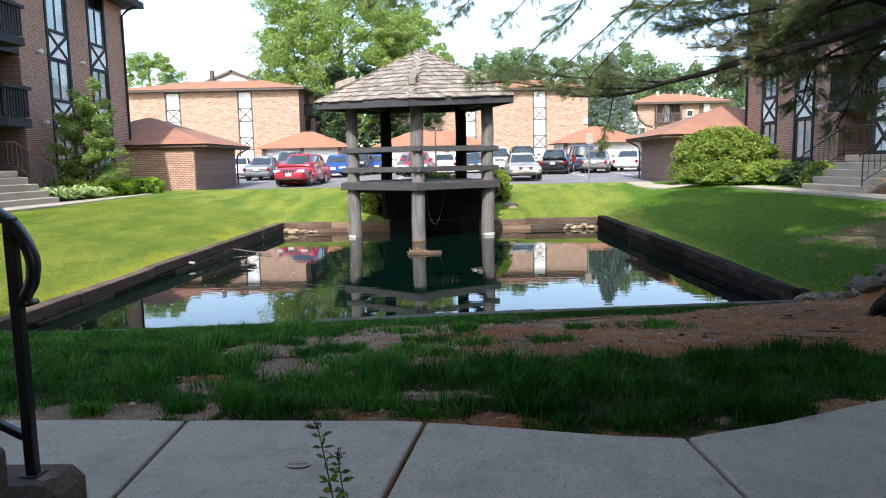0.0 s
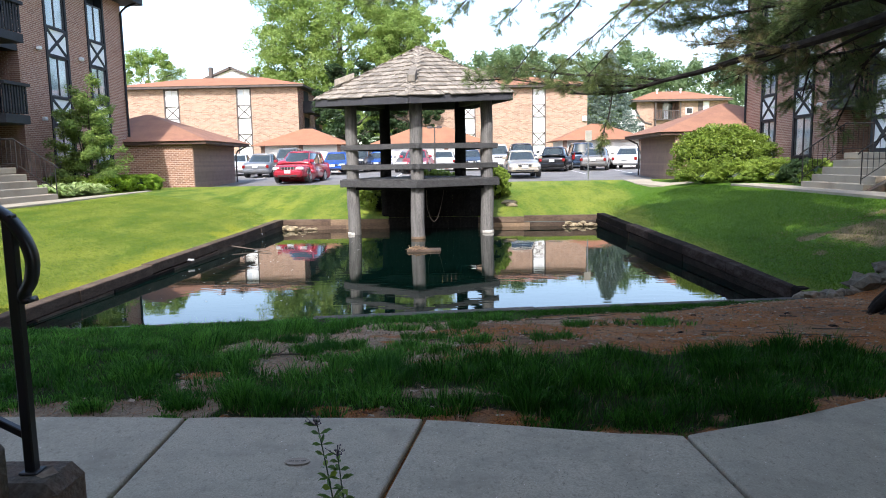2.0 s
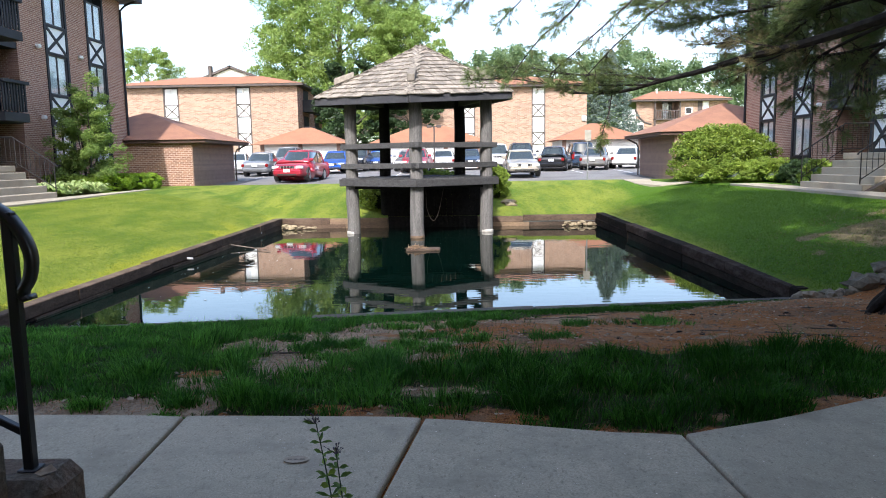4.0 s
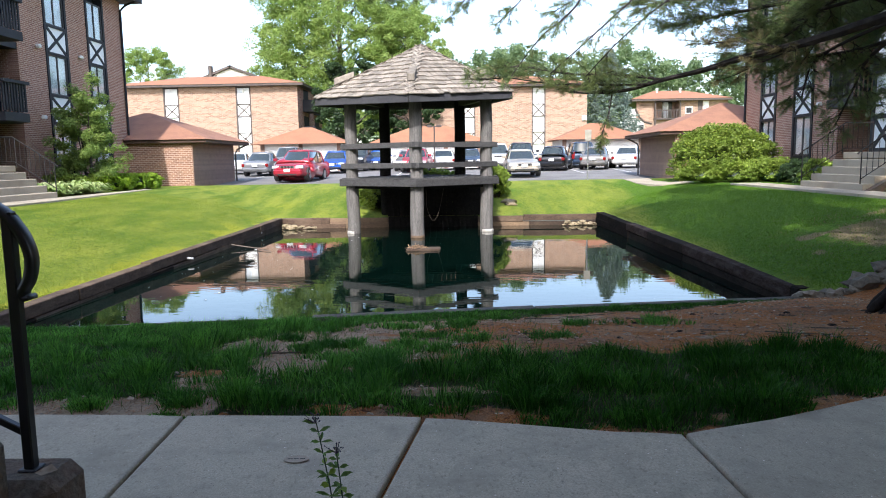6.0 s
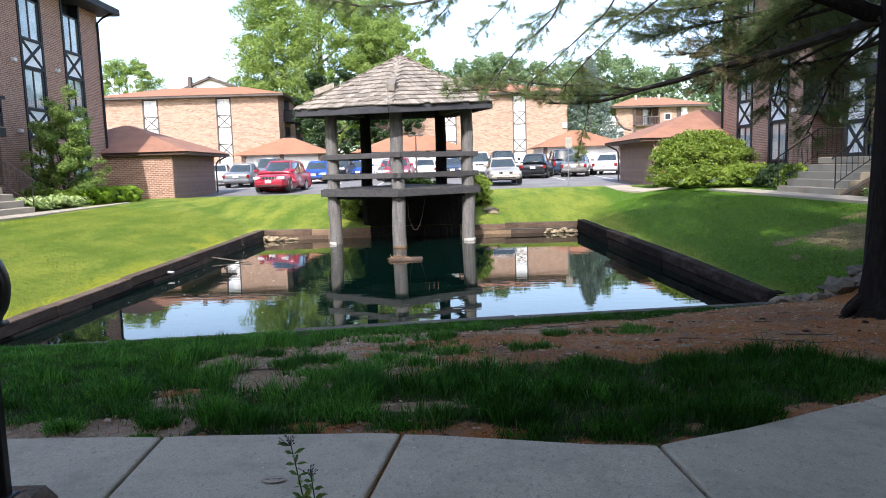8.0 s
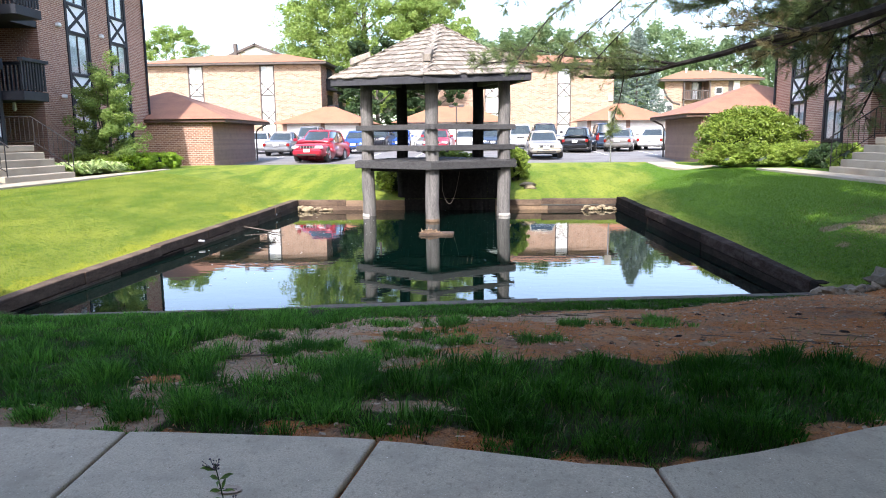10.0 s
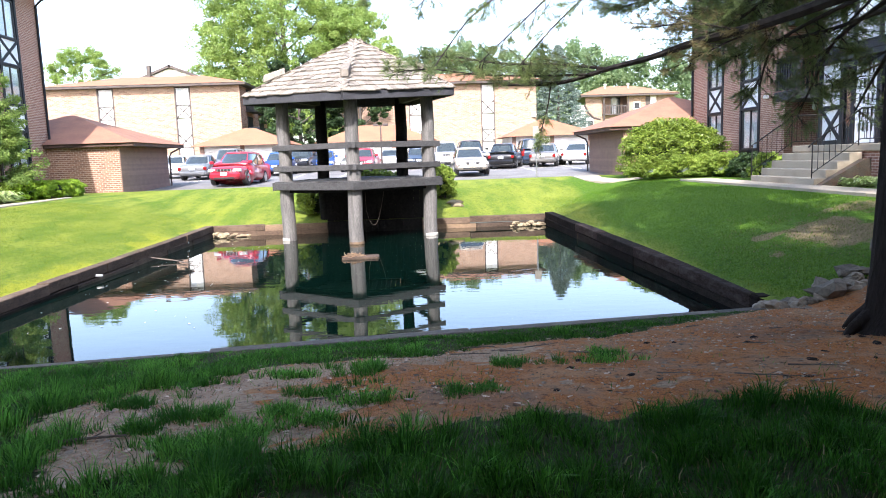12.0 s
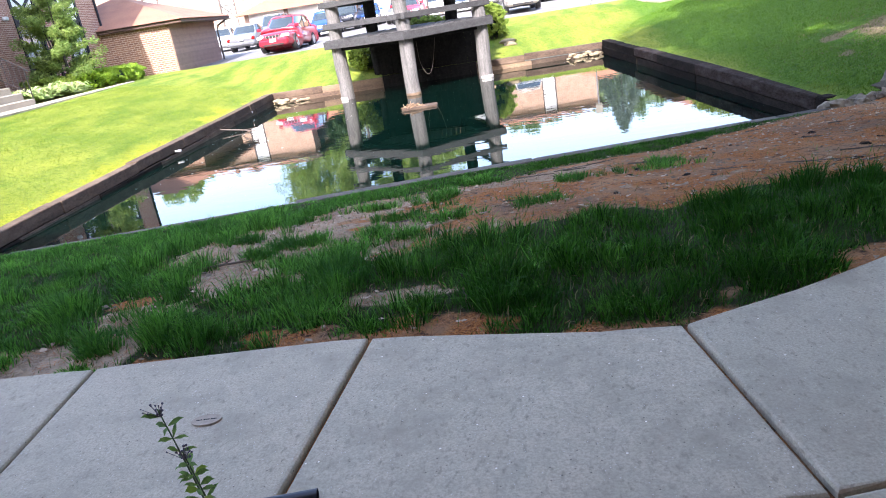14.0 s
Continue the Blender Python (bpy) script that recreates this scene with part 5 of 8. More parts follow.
def shed(label, sgn, cx):
    """A low hipped refuse shed: brick front, brown lap siding towards the car park side. cx: the mirror line."""
    s = thing("shed", label, "shed", "refuse sheds", at=(cx, 34, 0.1))

    def W(X, y, z):
        return (sgn * X, y - 34, z - 0.1)
    # X grows towards the pond's axis
    part("front_wall", boxed(W(-3.4, 32.3, 0.0), W(0.0, 32.5, 2.3)), M_BRICK_SHED, s, "brown brick front wall")
    core = part("side_core", boxed(W(-0.08, 32.5, 0.0), W(-0.02, 38.3, 2.3)), M_SIDING, s)
    for i in range(22):
        z = 0.08 + 0.1 * i
        bm = bmesh.new()
        vs = [bm.verts.new(W(X, y, zz)) for y in (32.31, 38.32) for X, zz in ((-0.02, z), (0.05, z), (0.004, z + 0.1), (-0.02, z + 0.1))]
        for f in ((0, 1, 2, 3), (7, 6, 5, 4), (0, 4, 5, 1), (1, 5, 6, 2), (2, 6, 7, 3), (3, 7, 4, 0)):
            bm.faces.new([vs[i2] for i2 in f])
        bmesh.ops.recalc_face_normals(bm, faces=bm.faces)
        part("siding_board", bm, M_SIDING, core)
    part("back_wall", boxed(W(-3.4, 38.2, 0.0), W(-0.08, 38.32, 2.3)), M_SIDING, s)
    part("far_wall", boxed(W(-6.8, 32.5, 0.0), W(-6.7, 38.3, 2.3)), M_SIDING, s)
    bm = boxed(W(-7.3, 32.05, 2.14), W(0.75, 38.8, 2.28), 0.01)
    f = part("fascia", bm, M_FASCIA_BROWN, s, "brown fascia board")
    bm = bmesh.new()
    xs = [W(X, 0, 0)[0] for X in (-7.4, 0.85)]
    hip_roof(bm, min(xs), -2.05, max(xs), 4.9, 2.19, 1.45, sorted([(W(-3.45, 0, 0)[0], 1.42), (W(-3.15, 0, 0)[0], 1.42)]))
    part("roof", bm, M_ROOF, s, "red-brown hipped roof")
    part("downpipe", tube(bmesh.new(), [W(0.7, 38.4, 2.15), W(0.2, 38.38, 1.9), W(0.1, 38.38, 1.7), W(0.1, 38.38, 0.1)], 0.045, 8), M_TRIM_FAR, s)
    return s


shed("low brown brick and siding shed with hipped red-brown roof", 1, -12.05)
shed("low brown shed with an orange hipped roof behind the shrubs", -1, 10.05)


def far_block(label, x0, x1, y, cols, top, deep=12):
    b = thing("apartment_building", label, "building", "far apartment blocks", at=((x0 + x1) / 2, y, 0.6))
    ox, oz = (x0 + x1) / 2, 0.6
    edges = [x0] + [v for c in cols for v in c] + [x1]
    for a, c in zip(edges[::2], edges[1::2]):
        part("wall", boxed((a - ox, 0, -0.2), (c - ox, 0.3, top - oz)), M_BRICK_TAN, b)
    part("side_wall", boxed((x1 - ox - 0.3, 0.3, -0.2), (x1 - ox, deep, top - oz)), M_BRICK_Y, b, "dark shaded side wall")
    part("side_wall", boxed((x0 - ox, 0.3, -0.2), (x0 - ox + 0.3, deep, top - oz)), M_BRICK_Y, b)
    part("back_wall", boxed((x0 - ox + 0.3, deep - 0.3, -0.2), (x1 - ox - 0.3, deep, top - oz)), M_BRICK_Y, b)
    part("fascia", boxed((x0 - ox - 0.7, -0.7, top - oz), (x1 - ox + 0.7, deep + 0.7, top - oz + 0.22)), M_TRIM_FAR, b)
    bm = hip_roof(bmesh.new(), x0 - ox - 0.75, -0.75, x1 - ox + 0.75, deep + 0.75, top - oz + 0.2, 1.5, [(x0 - ox + 5, deep / 2), (x1 - ox - 5, deep / 2)])
    part("roof", bm, M_ROOF_FAR, b, "low hipped orange-brown roof")
    for a, c in cols:
        bay = part("window_bay", boxed((a - ox, 0.2, -0.2), (c - ox, 0.26, top - oz)), M_TRIM_FAR, b, "column of white panels and windows in brown timber")
        for xx in (a, c - 0.12):
            part("mullion", boxed((xx - ox, -0.04, -0.2), (xx - ox + 0.12, 0.2, top - oz)), M_TRIM_FAR, bay)
        for s in range(3):
            z0 = top - oz - 1.62 - 2.72 * s
            w = part("window", boxed((a - ox + 0.12, 0.12, z0), (c - ox - 0.12, 0.2, z0 + 1.5)), M_CURTAIN, bay, "white-curtained window")
            if s == 0 and a < -18 and a > -23:
                part("open_sash", boxed((a - ox + 0.15, 0.09, z0 + 0.05), ((a + c) / 2 - ox - 0.1, 0.116, z0 + 1.45)), M_BLIND, w)
            part("frame", boxed((a - ox + 0.12, 0.02, z0 - 0.07), (c - ox - 0.12, 0.2, z0)), M_TRIM_FAR, w)
            part("frame", boxed(((a + c) / 2 - ox - 0.03, 0.06, z0), ((a + c) / 2 - ox + 0.03, 0.118, z0 + 1.5)), M_WHITE_GAR, w)
            p = part("panel", boxed((a - ox + 0.12, 0.1, z0 - 1.17), (c - ox - 0.12, 0.2, z0 - 0.075)), M_WHITE_GAR, bay)
            for s2 in (-1, 1):
                run = math.hypot(c - a - 0.24, 1.1)
                m = Matrix.Translation(((a + c) / 2 - ox, 0.09, z0 - 0.62)) @ Matrix.Rotation(s2 * math.atan2(1.1, c - a - 0.24), 4, "Y")
                part("cross_bar", boxed((-run / 2, -0.02 - 0.003 * s2, -0.05), (run / 2, 0.0, 0.05), 0, m), M_TRIM_FAR, p)
            part("frame", boxed((a - ox + 0.12, 0.02, z0 - 1.24), (c - ox - 0.12, 0.2, z0 - 1.17)), M_TRIM_FAR, bay)
    return b


BL = far_block("sunlit tan brick three-storey apartment block with a low orange roof", -32.6, -15.0, 68, [(-27.95, -26.45), (-20.95, -19.5)], 8.45)
for s in range(3):
    z0 = 0.35 + 2.6 * s
    for y0 in (2.2, 7.4):
        bal = part("balcony", boxed((8.81, y0, z0), (10.0, y0 + 3.2, z0 + 0.22)), M_TRIM, BL, "dark timber balcony")
        part("railing", boxed((9.93, y0, z0 + 0.22), (9.99, y0 + 3.2, z0 + 1.15)), M_TRIM, bal)
        part("railing", boxed((8.81, y0, z0 + 0.22), (9.92, y0 + 0.06, z0 + 1.15)), M_TRIM, bal)
        part("glass_door", boxed((8.802, y0 + 0.4, z0 + 0.25), (8.84, y0 + 2.6, z0 + 2.2)), M_DARK, bal)
BR = far_block("sunlit tan brick apartment block beyond the car park", -6.0, 13.0, 70, [(0.6, 2.05), (7.6, 8.95)], 8.15)
# bare vertical strip and wall lamp on the first far block
part("flood_lamp", boxed((7.3 + 0.2, -0.2, 1.9), (7.3 + 0.55, -0.005, 2.25), 0.04), M_FIXTURE, BL)
part("flood_lamp", boxed((9.2 - 0.2, -0.2, 4.2), (9.2 + 0.25, -0.005, 4.7), 0.04), M_FIXTURE, BR)
# gable and vent stack behind the first roof
gb = thing("gable", "white gable with a dark rim behind the orange roof", "gable", at=(-27.6, 88, 11.6))
bm = bmesh.new()
vs = [bm.verts.new(v) for v in ((-3.2, 0, 0), (3.2, 0, 0), (0, 0, 1.25), (-3.2, 4, 0), (3.2, 4, 0), (0, 4, 1.25))]
for f in ((0, 1, 2), (5, 4, 3), (0, 2, 5, 3), (1, 4, 5, 2), (0, 3, 4, 1)):
    bm.faces.new([vs[i] for i in f])
part("gable_wall", bm, M_WHITE_GAR, gb)
for s in (-1, 1):
    m = Matrix.Translation((s * 1.6, -0.1, 0.72)) @ Matrix.Rotation(s * math.atan2(1.25, 3.2), 4, "Y")
    part("rim", boxed((-1.85, -0.3, -0.06), (1.85, 4.3, 0.2), 0, m), M_TRIM_FAR, gb)
part("lower_wall", boxed((-3.2, 0.1, -11), (3.2, 3.9, -0.01)), M_BRICK_TAN, gb)
part("vent_stack", boxed((-2.6, -0.6, -1), (-2.15, -0.05, 1.5), 0.05), M_TRIM_FAR, gb)


def garage(x, y, w, label):
    g = thing("garage", label, "garage", "garages", at=(x, y, lot_level(y)))
    part("wall", boxed((-w / 2, 0, -0.2), (w / 2, 5.5, 2.05)), M_WHITE_GAR, g)
    n = max(2, round(w / 3))
    for i in range(n):
        a = -w / 2 + 0.2 + i * (w - 0.2) / n
        d = part("garage_door", boxed((a, -0.05, 0), (a + (w - 0.2) / n - 0.2, -0.004, 1.9), 0.01), M_WHITE_GAR, g)
        for k in range(1, 4):
            part("groove", boxed((a, -0.056, 0.47 * k), (a + (w - 0.2) / n - 0.2, -0.051, 0.47 * k + 0.02)), M_CURTAIN, d)
    for i in range(n + 1):
        a = -w / 2 + i * (w - 0.24) / n
        part("pier", boxed((a, -0.12, 0), (a + 0.3, -0.06, 2.05)), M_SIDING, g)
    bm = hip_roof(bmesh.new(), -w / 2 - 0.6, -0.7, w / 2 + 0.6, 6.2, 2.05, 1.35, [(-w / 2 + 2.6, 2.75), (w / 2 - 2.6, 2.75)])
    part("roof", bm, M_ROOF_FAR, g, "orange hipped roof")
    return g


garage(-11.6, 53.0, 6.0, "low white garage with an orange hipped roof")
garage(-2.0, 55.0, 8.0, "white garage behind the gazebo with an orange roof")
garage(11.2, 54.0, 6.0, "white garage with an orange roof beside the spruce")

# far house on the right with a recessed balcony
fh = thing("apartment_building", "distant tan apartment house with a recessed balcony and orange roof", "building", "far apartment blocks", at=(26, 80, 0.8))
for x0, x1, z0, z1 in ((-5.6, -3.7, -0.2, 6.5), (-0.9, 4.5, -0.2, 6.5), (-3.7, -0.9, -0.2, 1.7), (-3.7, -0.9, 3.9, 4.45)):
    part("wall", boxed((x0, 0.0, z0), (x1, 0.3, z1)), M_BRICK_TAN, fh)
part("side_wall", boxed((4.2, 0.3, -0.2), (4.5, 9, 6.5)), M_BRICK_Y, fh)
part("recess", boxed((-3.7, 1.6, 1.7), (-0.9, 1.75, 6.5)), M_SIDING, fh, "dark back wall of the balcony")
part("recess_side", boxed((-3.85, 0.3, 1.7), (-3.7, 1.6, 6.5)), M_SIDING, fh)
part("recess_side", boxed((-0.9, 0.3, 1.7), (-0.75, 1.6, 6.5)), M_SIDING, fh)
for z in (1.7, 4.45):
    bal = part("balcony", boxed((-3.75, -0.5, z), (-0.85, 1.6, z + 0.14)), M_TRIM_FAR, fh)
    part("glass_door", boxed((-2.3, 1.54, z + 0.14), (-1.2, 1.596, z + 2.1)), M_CARGLASS, bal)
    part("curtain", boxed((-2.2, 1.49, z + 0.14), (-1.7, 1.535, z + 2.05)), M_BLIND, bal)
    part("rail", boxed((-3.7, -0.5, z + 0.98), (-0.9, -0.43, z + 1.07)), M_TRIM_FAR, bal)
    for k in range(16):
        part("slat", boxed((-3.68 + 0.18 * k, -0.48, z + 0.14), (-3.63 + 0.18 * k, -0.44, z + 0.98)), M_TRIM_FAR, bal)
for x0 in (-3.72, -0.95):
    part("post", boxed((x0, -0.5, -0.2), (x0 + 0.14, -0.36, 6.5)), M_TRIM_FAR, fh)
part("fascia", boxed((-6.3, -0.8, 6.5), (4.75, 9.6, 6.72)), M_TRIM_FAR, fh)
part("roof", hip_roof(bmesh.new(), -6.35, -0.85, 4.8, 9.65, 6.71, 1.3, [(-2.6, 4.4), (1.0, 4.4)]), M_ROOF_FAR, fh, "low orange roof")
for x0 in (-2.5, 0.2):
    part("vent_pipe", tube(bmesh.new(), [(x0, 3.2, 7.3), (x0, 3.2, 8.05), (x0, 3.2, 8.06), (x0, 3.2, 8.2)], [0.1, 0.1, 0.18, 0.16], 8), M_FIXTURE, fh)
for x0, x1, z0, z1, m_ in ((-0.2, 0.6, 5.05, 5.85, M_DARK), (1.75, 2.4, 5.4, 6.45, M_CURTAIN), (-0.2, 0.6, 2.3, 3.4, M_DARK)):
    w = part("window", boxed((x0, -0.06, z0), (x1, -0.002, z1)), M_WHITE_GAR, fh)
    part("pane", boxed((x0 + 0.1, -0.09, z0 + 0.1), (x1 - 0.1, -0.064, z1 - 0.1)), m_, w)
part("timber_panel", boxed((1.2, -0.05, -0.2), (1.7, -0.002, 6.5)), M_TRIM_FAR, fh)
part("white_wing", boxed((-7.2, -1.0, -0.2), (-5.0, -0.02, 4.4)), M_WHITE_GAR, fh, "white rendered wing")
part("wing_window", boxed((-5.6, -1.05, 2.9), (-5.05, -1.002, 3.9)), M_DARK, fh)
brace = [(-6.0, -1.06, 5.6), (-5.6, -1.06, 4.75), (-5.0, -1.06, 4.2), (-4.2, -1.06, 3.95)]
part("curved_brace", tube(bmesh.new(), brace, 0.11, 6), M_TRIM_FAR, fh)
part("wing_gable", boxed((-7.2, -0.98, 4.4), (-5.9, -0.02, 5.6)), M_WHITE_GAR, fh)

# ---- the block behind the camera, in whose shade the porch lies ----
wb = thing("wall_behind", "plain brown brick wall behind the porch", "wall", kind="structure", at=(0, -2.2, 0))
part("wall", boxed((-13, -0.4, -0.3), (14, 0, 8.6)), M_BRICK_X, wb)
part("eaves", boxed((-13.6, -3, 8.6), (14.6, 0.8, 8.9)), M_TRIM, wb)

# ---- parked cars ----
CAR_SHAPES = {
    # length, width, height, belt height, hood height, windscreen foot, roof front, roof back, rear glass foot, tail height
    "sedan": (4.6, 1.78, 1.43, 0.90, 0.74, 0.95, 0.25, -0.85, -1.60, 0.92),
    "hatch": (4.2, 1.74, 1.50, 0.94, 0.80, 0.95, 0.35, -1.55, -2.02, 0.95),
    "van": (4.6, 1.78, 1.62, 0.96, 0.86, 1.45, 0.55, -2.10, -2.32, 0.96),
    "suv": (4.7, 1.88, 1.80, 1.08, 1.00, 0.95, 0.35, -2.00, -2.28, 1.08),
}


def car(shape, colour, label, x, y, turn, metal=0.35):
    """A parked car; its front points along +y before the turn."""
    L, W, H, belt, hood, wf, rf, rb, rg, tail = CAR_SHAPES[shape]
    c = thing("car", label, "car", "parked cars")
    body_mat = paint("car_paint", colour, 0.28, metal, 0.8)
    w = W / 2
    # lower body: stations from nose to tail with (y, half width, underside, shoulder)
    st = [(L / 2, 0.62, 0.42, hood - 0.22), (L / 2 - 0.10, 0.80, 0.30, hood - 0.10), (L / 2 - 0.45, 0.94, 0.26, hood - 0.02), (L / 2 - 0.95, 0.985, 0.24, hood + 0.03),
          (wf, 1.0, 0.22, belt - 0.02), (rf, 1.0, 0.22, belt), (rb, 1.0, 0.22, belt + 0.02), (rg, 0.985, 0.24, tail), (-L / 2 + 0.28, 0.95, 0.28, tail - 0.01), (-L / 2 + 0.06, 0.87, 0.32, tail - 0.10), (-L / 2, 0.78, 0.42, tail - 0.26)]
    bm = bmesh.new()
    rings = []
    for yy, k, zb, zt in st:
        h = zt - zb
        prof = [(0.0, zb), (0.82, zb), (0.96, zb + 0.12 * h), (1.0, zb + 0.45 * h), (0.985, zb + 0.72 * h), (0.93, zt - 0.03), (0.84, zt + 0.012), (0.45, zt + 0.035), (0.0, zt + 0.045)]
        ring = [bm.verts.new((w * k * px_, yy, pz)) for px_, pz in prof] + [bm.verts.new((-w * k * px_, yy, pz)) for px_, pz in reversed(prof[1:-1])]
        rings.append(ring)
    loft(bm, rings)
    bm.faces.new(rings[0])
    bm.faces.new(list(reversed(rings[-1])))
    bmesh.ops.recalc_face_normals(bm, faces=bm.faces)
    bmesh.ops.subdivide_edges(bm, edges=bm.edges[:], cuts=1, use_grid_fill=True, smooth=0.6)
    part("body", bm, body_mat, c, smooth=True)
    # glasshouse: rings with rounded corners that draw in towards the roof
    def ring_at(k, grow=1.0):
        k2 = k ** 1.4
        y1, y0 = wf + (rf - wf) * k, (rg + (rb - rg) * k)
        z = belt + 0.01 + (H - 0.07 - belt) * k
        hw = w * (0.90 - 0.19 * k2) * grow
        out = []
        for i in range(24):
            a = 2 * math.pi * i / 24
            c, q = math.cos(a), math.sin(a)
            out.append(Vector((hw * math.copysign(abs(c) ** 0.45, c), (y0 + y1) / 2 + (y1 - y0) / 2 * math.copysign(abs(q) ** 0.62, q), z)))
        return out
    bm = bmesh.new()
    rings = [[bm.verts.new(p) for p in ring_at(k)] for k in (0.0, 0.25, 0.5, 0.75, 0.92, 1.0)]
    loft(bm, rings)
    bm.faces.new(rings[-1])
    bmesh.ops.recalc_face_normals(bm, faces=bm.faces)
    part("glasshouse", bm, M_CARGLASS, c, "dark tinted glass", smooth=True)
    # roof skin, then pillars that follow the curve of the glass
    bm = bmesh.new()
    edge = ring_at(0.93, 1.015)
    mid = sum(edge, Vector()) / len(edge)
    rings = []
    for shrink, up in ((1.0, 0.0), (0.985, 0.045), (0.93, 0.085), (0.80, 0.112), (0.5, 0.128), (0.15, 0.132)):
        rings.append([bm.verts.new(Vector((mid.x + (p.x - mid.x) * shrink, mid.y + (p.y - mid.y) * shrink, p.z + up))) for p in edge])
    loft(bm, rings)
    bm.faces.new(rings[-1])
    bm.faces.new(list(reversed(rings[0])))
    bmesh.ops.recalc_face_normals(bm, faces=bm.faces)
    part("roof", bm, body_mat, c, smooth=True)
    steps = [ring_at(k, 1.005) for k in (0.0, 0.25, 0.5, 0.75, 0.95)]
    for i, r_ in ((3, 0.036), (9, 0.036), (15, 0.05), (21, 0.05)):
        part("pillar", tube(bmesh.new(), [q[i] for q in steps], r_, 6), body_mat, c, smooth=True)
    for i in (0, 12):
        part("pillar", tube(bmesh.new(), [q[i] for q in steps], 0.028, 6), M_BLACKPL, c, smooth=True)
    for s in (-1, 1):
        part("mirror", boxed((s * w * 0.95, wf - 0.25, belt + 0.05), (s * (w + 0.17), wf - 0.12, belt + 0.2), 0.03), body_mat, c)
        part("headlight", boxed((s * w * 0.48, L / 2 - 0.20, hood - 0.25), (s * w * 0.90, L / 2 - 0.015, hood - 0.10), 0.03), M_HEADLIGHT, c)
        part("tail_light", boxed((s * w * 0.70, -L / 2 - 0.012, tail - 0.34 if shape in ("sedan", "hatch") else tail - 0.45), (s * w * 0.92, -L / 2 + 0.2, tail - 0.14 if shape in ("sedan", "hatch") else tail + 0.05), 0.03), M_TAILLIGHT, c)
        for yy in (L * 0.305, -L * 0.29):
            r = 0.325 if shape in ("sedan", "hatch") else 0.35
            wh = part("wheel", tube(bmesh.new(), [(s * (w - 0.2), yy, r), (s * (w - 0.18), yy, r), (s * (w + 0.0), yy, r), (s * (w + 0.02), yy, r)], [r * 0.9, r, r, r * 0.93], 20), M_TYRE, c, "black tyre on a silver rim")
            part("rim", tube(bmesh.new(), [(s * (w - 0.02), yy, r), (s * (w + 0.025), yy, r), (s * (w + 0.032), yy, r)], [r * 0.66, r * 0.64, r * 0.25], 14), M_RIM, wh)
            part("wheel_arch", tube(bmesh.new(), [(s * (w - 0.22), yy, r + 0.01), (s * (w - 0.004), yy, r + 0.01)], r + 0.035, 20), M_BLACKPL, c)
    part("grille", boxed((-w * 0.42, L / 2 - 0.06, hood - 0.24), (w * 0.42, L / 2 + 0.012, hood - 0.11), 0.02), M_BLACKPL, c)
    for i in range(5):
        part("grille_bar", boxed((-w * 0.36 + i * w * 0.18 - 0.012, L / 2 - 0.03, hood - 0.235), (-w * 0.36 + i * w * 0.18 + 0.012, L / 2 + 0.022, hood - 0.115)), M_RIM, c)
    part("front_bumper", boxed((-w * 0.84, L / 2 - 0.20, 0.26), (w * 0.84, L / 2 + 0.06, hood - 0.27), 0.09), body_mat, c)
    part("lower_grille", boxed((-w * 0.55, L / 2 + 0.0, 0.28), (w * 0.55, L / 2 + 0.066, 0.36), 0.01), M_BLACKPL, c)
    part("rear_bumper", boxed((-w * 0.88, -L / 2 - 0.07, 0.30), (w * 0.88, -L / 2 + 0.2, 0.56), 0.09), body_mat, c)
    part("number_plate", boxed((-0.16, L / 2 + 0.055, 0.44), (0.16, L / 2 + 0.078, 0.60), 0.004), M_PLATE, c)
    part("number_plate", boxed((-0.16, -L / 2 - 0.085, 0.60), (0.16, -L / 2 + 0.02, 0.76), 0.004), M_PLATE, c)
    c.matrix_world = pose(x, y, lot_level(y) + 0.025, math.degrees(math.atan(lot_level(y + 1) - lot_level(y))), 0, turn)
    return c


RED, BLUE, DKBLUE, SILVER, WHITE, BLACK, GOLD = (0.33, 0.018, 0.036), (0.012, 0.075, 0.36), (0.03, 0.05, 0.085), (0.23, 0.235, 0.24), (0.50, 0.50, 0.495), (0.014, 0.014, 0.016), (0.45, 0.40, 0.32)
car("van", RED, "bright red minivan parked nose to the lawn", -8.15, 37.3, 175, 0.1)
car("sedan", GOLD, "pale gold sedan parked facing the pond", 3.62, 38.7, 180)
car("sedan", SILVER, "silver sedan parked with its tail lights to the lawn", -12.2, 45.1, 0)
car("sedan", WHITE, "white sedan partly behind the shed corner", -14.9, 48.4, 8, 0.0)
car("suv", SILVER, "pale grey sport utility vehicle in the far row", -11.9, 50.2, 180)
car("sedan", BLUE, "bright blue sedan facing the gazebo", -7.95, 47.3, 182, 0.2)
car("suv", BLACK, "dark sport utility vehicle behind the blue sedan", -7.0, 51.0, 175)
car("sedan", BLUE, "blue sedan parked in the far row", -5.7, 53.0, 180, 0.2)
car("sedan", SILVER, "silver sedan seen behind the gazebo rail", -3.2, 49.5, 180)
car("hatch", RED, "small red hatchback behind the gazebo posts", -2.5, 46.2, 178, 0.1)
car("sedan", WHITE, "white sedan with red tail lights behind the gazebo", -0.8, 51.2, 0, 0.0)
car("sedan", DKBLUE, "dark blue sedan beyond the gazebo deck", 1.1, 51.5, 180)
car("suv", WHITE, "white pickup parked in the far row", 3.1, 51.5, 180, 0.0)
car("suv", BLACK, "black sport utility vehicle behind the gold sedan", 4.5, 47.6, 180)
car("hatch", BLACK, "black hatchback showing its rear window", 6.6, 46.0, -16)
